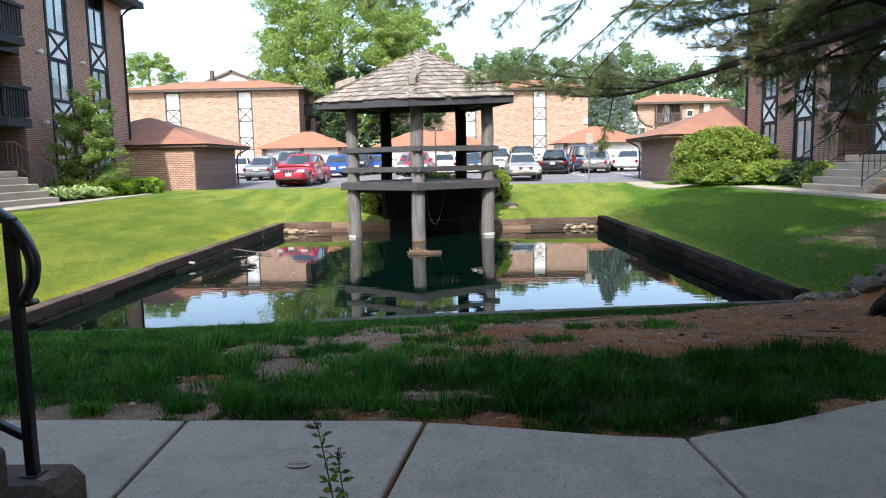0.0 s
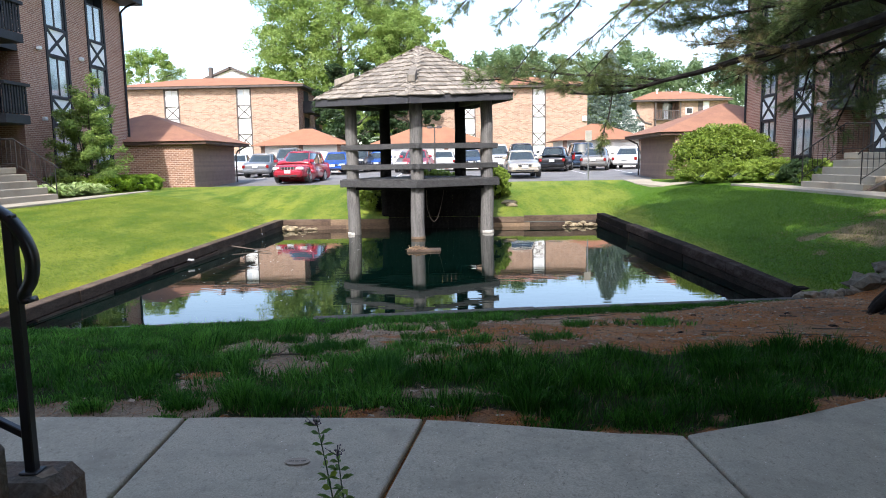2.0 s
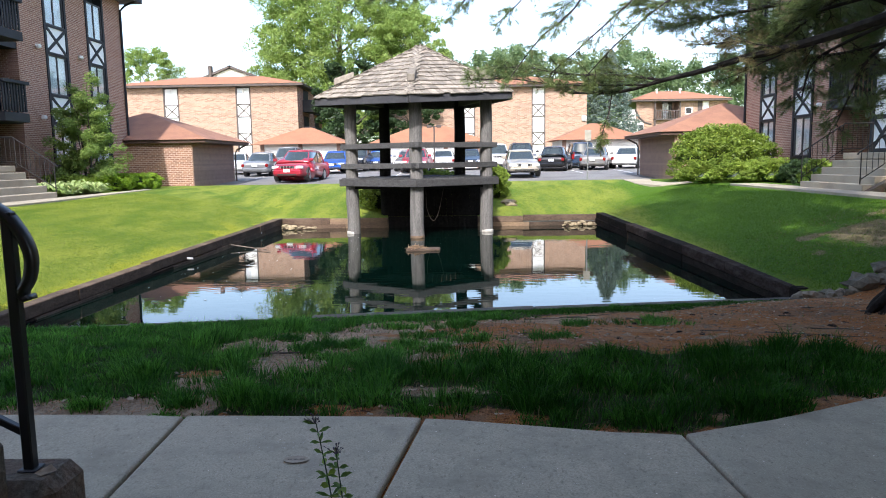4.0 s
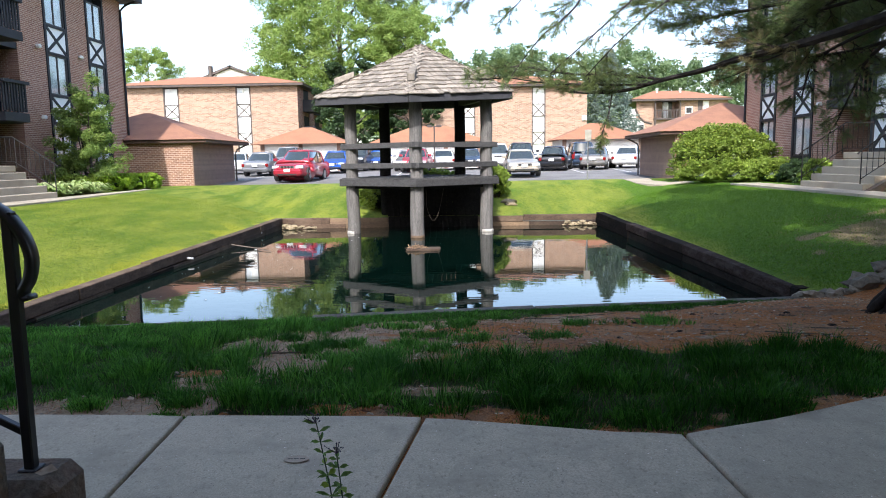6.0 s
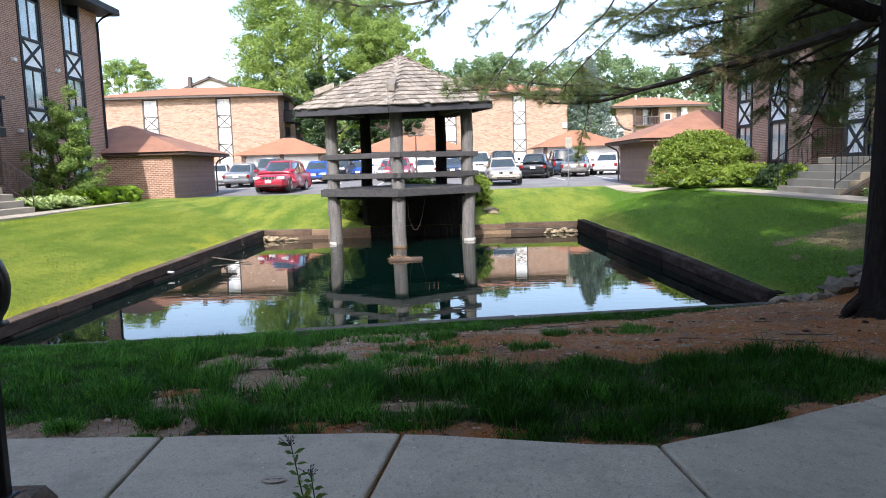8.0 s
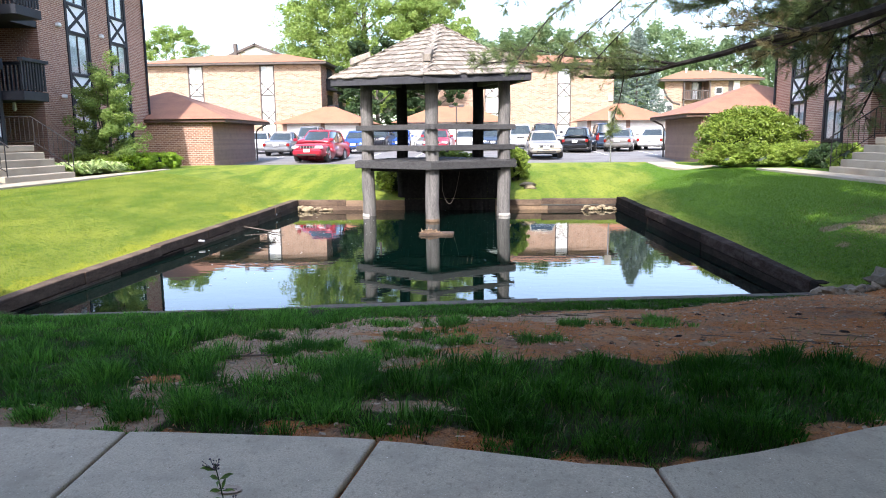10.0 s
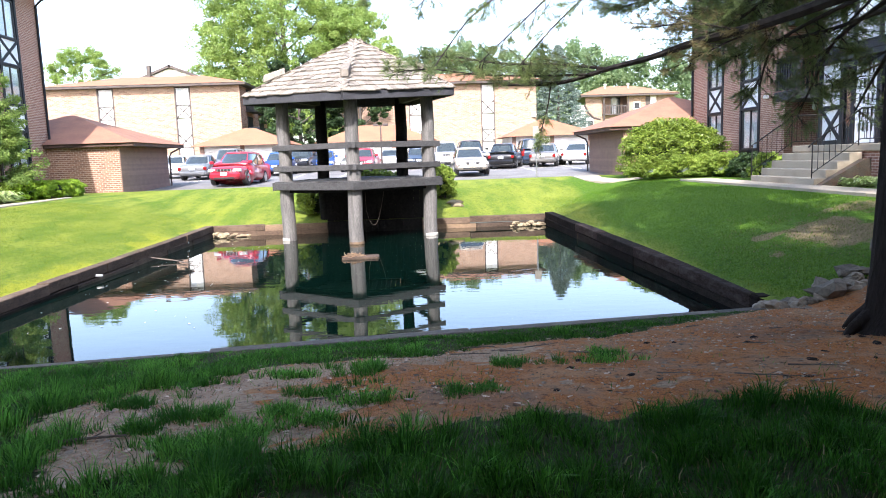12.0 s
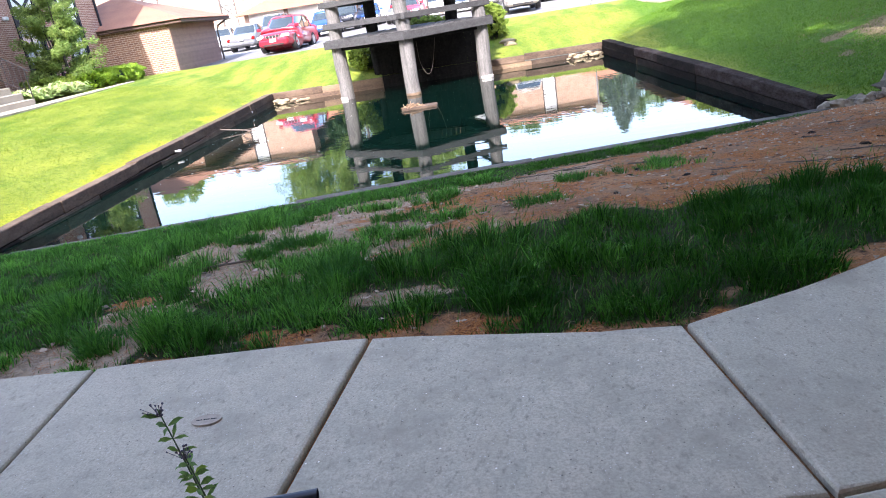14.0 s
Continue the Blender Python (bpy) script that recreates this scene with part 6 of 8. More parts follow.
car("suv", DKBLUE, "dark blue sport utility vehicle in the far row", 9.0, 51.5, 0)
car("sedan", (0.20, 0.19, 0.175), "grey-gold sedan parked tail to the lawn", 9.4, 47.0, -17)
car("sedan", WHITE, "white sedan beside the shed", 12.0, 48.8, -22, 0.0)

# ---- plants ----
def leaf_cloud(name, centres, radii, per, size, material, parent, seed, flat=0.6, label="", droop=0.0):
    """Many small leaves in clumps, as one mesh: every leaf a bent diamond of two triangles."""
    rng = np.random.default_rng(seed)
    centres, radii = np.asarray(centres, float), np.asarray(radii, float)
    n = len(centres) * per
    c = np.repeat(centres, per, axis=0)
    r = np.repeat(radii, per)
    d = rng.normal(size=(n, 3))
    d /= np.linalg.norm(d, axis=1)[:, None]
    rad = r * rng.uniform(0.15, 1.0, n) ** 0.45
    p = c + d * rad[:, None] * np.array([1, 1, flat])
    p[:, 2] -= droop * rad ** 2
    a = rng.normal(size=(n, 3))
    a[:, 2] *= 0.6
    a /= np.linalg.norm(a, axis=1)[:, None]
    b = np.cross(a, d + rng.normal(scale=0.6, size=(n, 3)))
    b /= np.maximum(np.linalg.norm(b, axis=1), 1e-6)[:, None]
    s = size * rng.uniform(0.6, 1.3, n)[:, None]
    nrm = np.cross(a, b)
    v = np.stack([p - a * s, p - b * s * 0.5 + nrm * s * 0.15, p + a * s, p + b * s * 0.5 + nrm * s * 0.15], axis=1).reshape(-1, 3)
    f = np.arange(4 * n).reshape(-1, 4)
    me = bpy.data.meshes.new(name)
    me.vertices.add(4 * n)
    me.vertices.foreach_set("co", v.ravel())
    me.loops.add(4 * n)
    me.loops.foreach_set("vertex_index", f.ravel())
    me.polygons.add(n)
    me.polygons.foreach_set("loop_start", np.arange(0, 4 * n, 4))
    me.update(calc_edges=True)
    me.materials.append(material)
    ob = new(name, me)
    ob.parent = parent
    return tagged(ob, label)


def broadleaf(label, x, y, height, crown, seed, leaves=90, clumps=110, size=0.22, base=None, mat=None, trunk_r=0.3, crown_low=0.3, category="tree", group="", name="tree", bark=None, lean=0.0):
    """A broadleaf tree: tapered trunk, forking limbs, a crown of clumps with gaps; crown: half widths in x, y."""
    rr = random.Random(seed)
    z0 = lie(x, y) if base is None else base
    t = thing(name, label, category, group, at=(x, y, z0))
    low = height * crown_low
    bm = bmesh.new()
    trunk = [(0.0, 0.0, -0.15), (0.02 * height * lean, 0.0, low * 0.5), (0.04 * height * lean, 0.01 * height, low), (0.05 * height * lean, 0, height * 0.62), (0.05 * height * lean, 0, height * 0.9)]
    tube(bm, trunk, [trunk_r * 1.3, trunk_r, trunk_r * 0.85, trunk_r * 0.45, 0.03], 10)
    ends = []
    for i in range(16):
        k = rr.uniform(0.3, 0.95)
        zs = low * 0.8 + (height * 0.8 - low * 0.8) * (i / 16)
        ang = i * 2.4 + rr.uniform(-0.4, 0.4)
        spread = math.sin(math.pi * min(max((zs - low * 0.6) / (height - low * 0.6), 0.12), 0.95)) ** 0.6
        ex, ey = crown[0] * spread * rr.uniform(0.65, 0.95) * math.cos(ang), crown[1] * spread * rr.uniform(0.65, 0.95) * math.sin(ang)
        ez = min(zs + rr.uniform(0.12, 0.28) * height, height * 0.97)
        mid = (ex * 0.45, ey * 0.45, zs + (ez - zs) * 0.6)
        tube(bm, [(0.03 * height * lean, 0, zs), mid, (ex, ey, ez)], [trunk_r * 0.4 * (1 - i / 22), trunk_r * 0.2, 0.02], 6, False)
        ends.append((mid, (ex, ey, ez)))
    part("trunk", bm, bark or M_BARK_GREY, t, smooth=True)
    cs, rs = [], []
    for i in range(clumps):
        if i < len(ends) * 2:
            m_, e_ = ends[i // 2]
            q = Vector(m_).lerp(Vector(e_), 0.75 if i % 2 else 1.0)
        else:
            a, h = rr.uniform(0, 2 * math.pi), rr.uniform(0.02, 1.0)
            z = low * 0.75 + (height - low * 0.75) * h
            spread = math.sin(math.pi * min(0.10 + 0.82 * h, 0.98)) ** 0.55
            k = rr.uniform(0.2, 1.0) ** 0.5 * (1 + 0.22 * noise.noise(Vector((math.cos(a) * 1.7, math.sin(a) * 1.7, h * 3 + seed))))
            q = Vector((crown[0] * spread * k * math.cos(a), crown[1] * spread * k * math.sin(a), z))
        cs.append(q)
        rs.append(min(crown) * rr.uniform(0.08, 0.19))
    leaf_cloud("crown", cs, rs, leaves, size, mat or M_LEAF, t, seed, 0.72)
    return t


# the great tree between the far blocks, and others round it
broadleaf("tall sunlit broadleaf tree rising behind the gazebo", -14.0, 88, 29.0, (11.3, 8.0), 3, 125, 1300, 0.165, base=0.8, trunk_r=0.5, crown_low=0.16)
broadleaf("broadleaf tree leaning over the car park", -5.6, 84, 17.5, (5.6, 5.0), 8, 130, 400, 0.15, base=0.8, trunk_r=0.3, crown_low=0.15)
broadleaf("small dark tree in the shade between the blocks", -9.4, 66.5, 9.5, (4.2, 3.4), 9, 130, 150, 0.15, base=0.6, trunk_r=0.25, crown_low=0.05, mat=M_LEAF_DARK)
broadleaf("dark spreading tree behind the white garage", -3.9, 67.0, 8.5, (3.4, 3.0), 10, 130, 130, 0.15, base=0.6, trunk_r=0.22, crown_low=0.05, mat=M_LEAF_DARK)
broadleaf("round-topped tree behind the far roof", -37.0, 86, 14.0, (4.6, 4.2), 14, 150, 260, 0.11, base=0.8, mat=M_LEAF, crown_low=0.35)
broadleaf("distant tree behind the brick block", -24.0, 92, 12.6, (4.6, 4.2), 15, 140, 240, 0.12, base=0.8, mat=M_LEAF)
broadleaf("leafy tree beyond the building corner", -45.0, 80, 15.0, (5.5, 5.0), 16, 110, 130, 0.22, base=0.8, mat=M_LEAF_FAR)


def far_woods():
    rr = random.Random(21)
    cs, rs = [], []
    x = -14.0
    while x < 105:
        h = 22.8 + 1.6 * noise.noise(Vector((x * 0.09, 2.0, 0))) - 0.16 * max(x - 40, 0) + (1.2 if 30 < x < 43 else 0)
        h = max(h, 15.0) * rr.uniform(0.94, 1.03)
        y = 150 + rr.uniform(-7, 8)
        for i in range(110):
            k = rr.random()
            cs.append((x + rr.uniform(-4.6, 4.6) * math.sin(math.pi * min(0.25 + 0.72 * k, 1)), y + rr.uniform(-4, 4), 2.5 + (h - 2.5) * k ** 0.8))
            rs.append(rr.uniform(1.0, 2.1))
        x += rr.uniform(3.2, 5.2)
    ob = leaf_cloud("far_woods", cs, rs, 36, 0.41, M_LEAF_FAR, None, 4, 0.7)
    tagged(ob, "belt of green summer trees behind the far buildings", "trees", kind="stuff")


far_woods()


def blue_spruce(x, y, height):
    rr = random.Random(31)
    t = thing("spruce", "blue-grey spruce tree beside the far brick block", "tree", at=(x, y, 0.7))
    part("trunk", tube(bmesh.new(), [(0, 0, -0.1), (0, 0, height * 0.95)], [0.22, 0.02], 8), M_BARK_GREY, t)
    cs, rs = [], []
    for i in range(340):
        k = (i + 0.5) / 340
        r = (1 - k) ** 0.85 * height * 0.40 * rr.uniform(0.55, 1.05)
        a = i * 2.39996
        cs.append((r * math.cos(a), r * math.sin(a), 0.4 + (height - 0.5) * k - 0.1 * r))
        rs.append(0.32 + 0.5 * (1 - k))
    leaf_cloud("crown", cs, rs, 80, 0.105, M_SPRUCE, t, 31, 0.32, droop=0.35)


blue_spruce(16.7, 77, 12.0)


def young_tree(x, y, z0, height):
    """A young tree of several thin stems, its leaves in flat airy layers, widest low down."""
    rr = random.Random(41)
    t = thing("tree", "young multi-stemmed tree against the brown brick wall", "tree", at=(x, y, z0))
    bm = bmesh.new()
    cs, rs = [], []
    for i in range(5):
        a = i * 1.26 + 0.4
        top = height * (0.95 if i == 0 else rr.uniform(0.6, 0.82))
        lean = 0.12 if i == 0 else rr.uniform(0.35, 0.6)
        stem = [Vector((0.10 * math.cos(a), 0.10 * math.sin(a), -0.1)), Vector((lean * 0.5 * math.cos(a), lean * 0.5 * math.sin(a), top * 0.45)), Vector((lean * math.cos(a), lean * math.sin(a), top))]
        tube(bm, stem, [0.045, 0.03, 0.008], 6, False)
        for j in range(11):
            k = 0.18 + 0.8 * j / 10
            p = stem[0].lerp(stem[1], k / 0.45) if k < 0.45 else stem[1].lerp(stem[2], (k - 0.45) / 0.55)
            b = a + j * 2.4 + rr.uniform(-0.4, 0.4)
            reach = (1.55 - 1.1 * (p.z / height) ** 1.6) * rr.uniform(0.55, 1.0)
            e = p + Vector((reach * math.cos(b), reach * math.sin(b), 0.22 + 0.1 * rr.random()))
            tube(bm, [p, p.lerp(e, 0.5) + Vector((0, 0, 0.06)), e], [0.012, 0.008, 0.003], 4, False)
            for q in range(6):
                c = p.lerp(e, 0.30 + 0.14 * q) + Vector((rr.uniform(-0.12, 0.12), rr.uniform(-0.12, 0.12), rr.uniform(-0.04, 0.08)))
                cs.append(c)
                rs.append(rr.uniform(0.14, 0.27))
    part("stems", bm, M_BARK_GREY, t, smooth=True)
    leaf_cloud("crown", cs, rs, 84, 0.044, M_LEAF_SMALL, t, 41, 0.85)


young_tree(-13.5, 25.9, 0.2, 4.1)


def shrub(name, label, x, y, size, seed, clumps, per, leaf, mat, base=None, boxy=0.0, category="shrub", group=""):
    rr = random.Random(seed)
    z0 = lie(x, y) if base is None else base
    t = thing(name, label, category, group, at=(x, y, z0))
    bm = bmesh.new()
    for i in range(6):
        a = i * 1.05
        tube(bm, [(0.1 * math.cos(a), 0.1 * math.sin(a), -0.05), (size[0] * 0.5 * math.cos(a), size[1] * 0.5 * math.sin(a), size[2] * 0.7)], [0.025, 0.008], 5, False)
    part("stems", bm, M_BARK_GREY, t)
    cs, rs = [], []
    for i in range(clumps):
        a, h = rr.uniform(0, 2 * math.pi), rr.random()
        k = rr.uniform(0.75, 1.0)
        prof = (1 - (2 * h - 0.75) ** 2 * 0.55) if not boxy else 1.0
        if boxy:
            u, v = math.cos(a), math.sin(a)
            q = max(abs(u), abs(v))
            u, v = u / q ** boxy, v / q ** boxy
        else:
            u, v = math.cos(a), math.sin(a)
            prof = math.sqrt(max(1 - max(h - 0.35, 0) ** 2 / 0.46, 0.04))
        cs.append((size[0] * k * prof * u * (1 + 0.12 * rr.uniform(-1, 1)), size[1] * k * prof * v, size[2] * (0.08 + 0.88 * h)))
        rs.append(min(size) * rr.uniform(0.13, 0.24))
    for i in range(clumps // 3):
        a, k = rr.uniform(0, 2 * math.pi), rr.random() ** 0.5
        cs.append((size[0] * k * 0.8 * math.cos(a), size[1] * k * 0.8 * math.sin(a), size[2] * rr.uniform(0.8, 0.95) * (1 if boxy else math.sqrt(1 - 0.6 * k * k))))
        rs.append(min(size) * rr.uniform(0.13, 0.22))
    leaf_cloud("foliage", cs, rs, per, leaf, mat, t, seed, 0.8)
    # dark core in place of the shade among leaves; no light shines through from behind
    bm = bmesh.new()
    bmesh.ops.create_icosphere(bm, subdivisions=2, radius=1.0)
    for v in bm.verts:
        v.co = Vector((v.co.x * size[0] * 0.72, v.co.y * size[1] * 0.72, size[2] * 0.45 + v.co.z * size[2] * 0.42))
    part("shade_core", bm, M_YEW_AND_SHADE, t)
    return t


def juniper(label, x, y, size, seed, mat=M_JUNIPER):
    """A low juniper: feathery shoots that fan out and rise at a slant, in tiers."""
    rr = random.Random(seed)
    t = thing("juniper", label, "shrub", "junipers", at=(x, y, 0.2))
    bm = bmesh.new()
    cs, rs = [], []
    for i in range(150):
        a, h = i * 2.39996, (i % 7) / 6
        reach = (1.0 - 0.5 * h) * rr.uniform(0.65, 1.05)
        e = Vector((size[0] * reach * math.cos(a), size[1] * reach * math.sin(a), size[2] * (0.22 + 0.72 * h) * rr.uniform(0.8, 1.1)))
        m_ = Vector((e.x * 0.5, e.y * 0.5, e.z * 0.72))
        tube(bm, [(0, 0, 0), m_, e], [0.016, 0.01, 0.003], 4, False)
        for q in range(6):
            k = q / 5
            c = m_.lerp(e, k)
            cs.append(c + Vector((rr.uniform(-0.04, 0.04), rr.uniform(-0.04, 0.04), rr.uniform(-0.02, 0.03))))
            rs.append(0.19 - 0.12 * k)
    part("shoots", bm, M_BARK_GREY, t)
    leaf_cloud("foliage", cs, rs, 36, 0.033, mat, t, seed, 0.5)
    # dark core in place of the shade between the shoots
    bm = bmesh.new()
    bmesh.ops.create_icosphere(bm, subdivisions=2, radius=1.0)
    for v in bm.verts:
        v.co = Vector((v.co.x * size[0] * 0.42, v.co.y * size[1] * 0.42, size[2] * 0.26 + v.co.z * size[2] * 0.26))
    part("shade_core", bm, M_YEW_AND_SHADE, t)
    return t


shrub("bush", "large rounded yellow-green viburnum bush before the shed", 10.75, 28.5, (1.98, 1.4, 2.15), 51, 340, 110, 0.050, M_BUSH, 0.2)
for x, y, sx in ((9.25, 26.3, 1.0), (10.3, 25.9, 1.15), (11.4, 25.5, 1.05)):
    juniper("low spreading feathery juniper below the rounded bush", x, y, (sx, 0.85, 0.86), int(60 + x * 3))
shrub("bush", "dark green bush between the junipers and the stair", 11.9, 24.3, (0.75, 0.7, 0.8), 67, 90, 90, 0.04, M_LEAF_DARK, 0.2)
shrub("bush", "small dark green bush by the stair foot", 11.6, 22.6, (0.55, 0.55, 0.8), 66, 50, 70, 0.05, M_JUNIPER, 0.2)
for i, (x, y) in enumerate(((-13.05, 26.5), (-12.75, 27.9), (-13.9, 25.6))):
    shrub("hedge", "clipped bright yellow-green hedge against the brick wall", x, y, (0.8, 1.0, 0.60), 70 + i, 130, 120, 0.038, M_HEDGE if i < 2 else M_JUNIPER, 0.22, 0.6, "hedge", "hedges")
shrub("bush", "dark shrub on the bank behind the gazebo posts", -2.75, 25.0, (0.62, 0.6, 1.0), 76, 90, 70, 0.05, M_BUSH)
shrub("bush", "yellowish shrub on the bank beside the gazebo", 1.6, 26.6, (0.5, 0.5, 1.2), 77, 110, 80, 0.042, M_JUNIPER)
shrub("bush", "dark shrub in the shade under the gazebo", -0.6, 26.0, (1.2, 0.7, 1.2), 78, 90, 80, 0.06, M_JUNIPER)


def hosta(x, y, z0, r, seed):
    rr = random.Random(seed)
    bm = bmesh.new()
    for i in range(120):
        a = i * 2.4
        tilt = rr.uniform(0.3, 1.3)
        ln, w = r * rr.uniform(0.3, 0.85), r * rr.uniform(0.05, 0.085)
        d, s = Vector((math.cos(a), math.sin(a), 0)), Vector((-math.sin(a), math.cos(a), 0))
        p0, p1, p2, p3 = Vector((0, 0, 0.02)), d * ln * 0.35 + Vector((0, 0, ln * 0.55 * tilt)), d * ln * 0.75 + Vector((0, 0, ln * 0.66 * tilt)), d * ln * 1.05 + Vector((0, 0, ln * 0.45 * tilt))
        v = [bm.verts.new(q) for q in (p0, p1 - s * w * 0.8, p1 + Vector((0, 0, -0.02)), p1 + s * w * 0.8, p2 - s * w, p2 + Vector((0, 0, -0.02)), p2 + s * w, p3)]
        for f in ((0, 2, 1), (0, 3, 2), (1, 2, 5, 4), (2, 3, 6, 5), (4, 5, 7), (5, 6, 7)):
            bm.faces.new([v[k] for k in f])
    ob = part("hosta", bm, M_HOSTA, None, smooth=True)
    ob.location = (x, y, z0)
    return tagged(ob, "pale variegated hosta clump in the building's bed", "hosta", "hostas")


rr = random.Random(81)
for i in range(14):
    hosta(-12.5 + rr.uniform(-0.45, 0.3), 15.6 + 0.16 * i, 0.2, rr.uniform(0.6, 0.8), 100 + i)
for i in range(16):
    hosta(-12.65 + rr.uniform(-0.5, 0.25), 21.4 + 0.2 * i, 0.2, rr.uniform(0.6, 0.78), 130 + i)
for i in range(10):
    hosta(11.0 + rr.uniform(-0.3, 0.4), 16.0 + 0.2 * i, 0.2, rr.uniform(0.32, 0.42), 160 + i)


# ---- the pines ----
def needle_tufts(name, spots, parent, seed, material, length=0.10, per=22, width=0.0034, spread=0.75):
    """Sprays of thin needles: at each spot (place, direction) a tuft of narrow triangles."""
    rng = np.random.default_rng(seed)
    p = np.repeat(np.array([s[0] for s in spots], float), per, axis=0)
    d = np.repeat(np.array([s[1] for s in spots], float), per, axis=0)
    n = len(p)
    w = d + rng.normal(scale=spread, size=(n, 3))
    w /= np.linalg.norm(w, axis=1)[:, None]
    s = np.cross(w, rng.normal(size=(n, 3)))
    s /= np.linalg.norm(s, axis=1)[:, None]
    ln = length * rng.uniform(0.65, 1.15, n)[:, None]
    p = p + d * rng.uniform(-0.012, 0.012, n)[:, None]
    v = np.stack([p - s * width, p + s * width, p + w * ln], axis=1).reshape(-1, 3)
    me = bpy.data.meshes.new(name)
    me.vertices.add(3 * n)
    me.vertices.foreach_set("co", v.ravel())
    me.loops.add(3 * n)
    me.loops.foreach_set("vertex_index", np.arange(3 * n))
    me.polygons.add(n)
    me.polygons.foreach_set("loop_start", np.arange(0, 3 * n, 3))
    me.update(calc_edges=True)
    me.materials.append(material)
    ob = new(name, me)
    ob.parent = parent
    return ob


def curve_pts(pts, n):
    """Points along a smooth line through the given ones."""
    pts = [Vector(p) for p in pts]
    out = []
    for i in range(len(pts) - 1):
        p0, p1, p2, p3 = pts[max(i - 1, 0)], pts[i], pts[i + 1], pts[min(i + 2, len(pts) - 1)]
        for k in range(n):
            t = k / n
            out.append(0.5 * ((2 * p1) + (p2 - p0) * t + (2 * p0 - 5 * p1 + 4 * p2 - p3) * t * t + (3 * p1 - p0 - 3 * p2 + p3) * t ** 3))
    return out + [pts[-1]]


PX, PY = 4.36, 6.5


def big_pine():
    rr = random.Random(91)
    z0 = lie(PX, PY)
    t = thing("pine_tree", "tall dark pine with drooping branches over the bank", "tree", at=(PX, PY, z0))
    O = Vector((PX, PY, z0))
    bm = bmesh.new()
    pts = [(0, 0, -0.2), (0, 0, 0.0), (0.01, 0, 0.18), (0.02, 0, 0.5), (0.02, 0.0, 1.4), (0.05, 0, 2.8), (0.02, 0.05, 5), (0, 0.1, 8), (0, 0.1, 12), (0, 0.1, 15)]
    tube(bm, pts, [0.41, 0.35, 0.295, 0.262, 0.245, 0.23, 0.21, 0.17, 0.10, 0.03], 32)
    for v in bm.verts:
        k = 1 + 0.16 * noise.noise(Vector((v.co.x * 11, v.co.y * 11, v.co.z * 2.5)))
        v.co.x, v.co.y = v.co.x * k, v.co.y * k
    for i in range(7):
        a = i * 0.9 + 0.3
        tube(bm, [(0.2 * math.cos(a), 0.2 * math.sin(a), 0.2), (0.4 * math.cos(a), 0.4 * math.sin(a), 0.03), (0.48 * math.cos(a), 0.48 * math.sin(a), -0.06)], [0.075, 0.045, 0.02], 6, False)
    part("trunk", bm, M_BARK, t, smooth=True)
    spots, old = [], []

    def spray(line, r0, twigs, reach, dense, name="branch", first=0.25, lift=(-0.35, 0.35), dead=0.06):
        """A limb with side twigs that carry the needles."""
        pts = curve_pts(line, 6)
        n = len(pts)
        bm = bmesh.new()
        tube(bm, [p - O for p in pts], [r0 * (1 - 0.85 * i / (n - 1)) + 0.004 for i in range(n)], 7, False)
        for k in range(twigs):
            f = first + (1 - first) * (k + rr.random()) / twigs
            i = min(int(f * (n - 1)), n - 2)
            p = pts[i].lerp(pts[i + 1], f * (n - 1) - i)
            d = (pts[i + 1] - pts[i]).normalized()
            side = d.cross(Vector((0, 0, 1))).normalized() * rr.choice((-1, 1))
            w = (d * rr.uniform(0.3, 1.1) + side * rr.uniform(0.5, 1.2) + Vector((0, 0, rr.uniform(*lift)))).normalized()
            ln = reach * rr.uniform(0.5, 1.1) * (1.15 - 0.5 * f)
            sag = Vector((0, 0, -0.05 * ln * ln))
            tw = [p, p + w * ln * 0.5, p + w * ln + sag]
            tube(bm, [q - O for q in tw], [0.0045, 0.003, 0.0012], 4, False)
            subs = [tw]
            for _ in range(5):
                b0 = tw[1].lerp(tw[2], rr.uniform(-0.6, 0.6))
                w2 = (w + Vector((rr.uniform(-0.9, 0.9), rr.uniform(-0.9, 0.9), rr.uniform(-0.5, 0.4)))).normalized()
                l2 = ln * rr.uniform(0.3, 0.7)
                sub = [b0, b0 + w2 * l2 * 0.5, b0 + w2 * l2 + Vector((0, 0, -0.05 * l2))]
                tube(bm, [q - O for q in sub], [0.003, 0.002, 0.001], 3, False)
                subs.append(sub)
            for s_ in subs:
                cnt = max(2, int((s_[2] - s_[0]).length / 0.095 * dense))
                for c in range(cnt):
                    g = 1.0 if c == 0 else 0.30 + 0.7 * (c + 0.4 * rr.random()) / cnt
                    q = s_[1].lerp(s_[2], 2 * g - 1) if g > 0.5 else s_[0].lerp(s_[1], 2 * g)
                    dd = (s_[2] - s_[0]).normalized()
                    (spots if rr.random() > dead else old).append((q - O, dd))
        part(name, bm, M_BARK if r0 > 0.055 else M_BRANCH, t)

    # the long low limb that crosses the view, its feathery end and a twig that hangs from it
    spray([(PX - 0.15, PY + 0.1, 2.46), (3.83, 7.3, 2.34), (3.56, 7.75, 2.28), (3.28, 8.15, 2.24), (2.98, 8.55, 2.16), (2.64, 8.9, 2.10), (2.31, 9.2, 2.02), (2.03, 9.4, 2.0), (1.6, 9.6, 2.03)], 0.05, 20, 0.55, 0.9, first=0.62, lift=(0.0, 0.9))
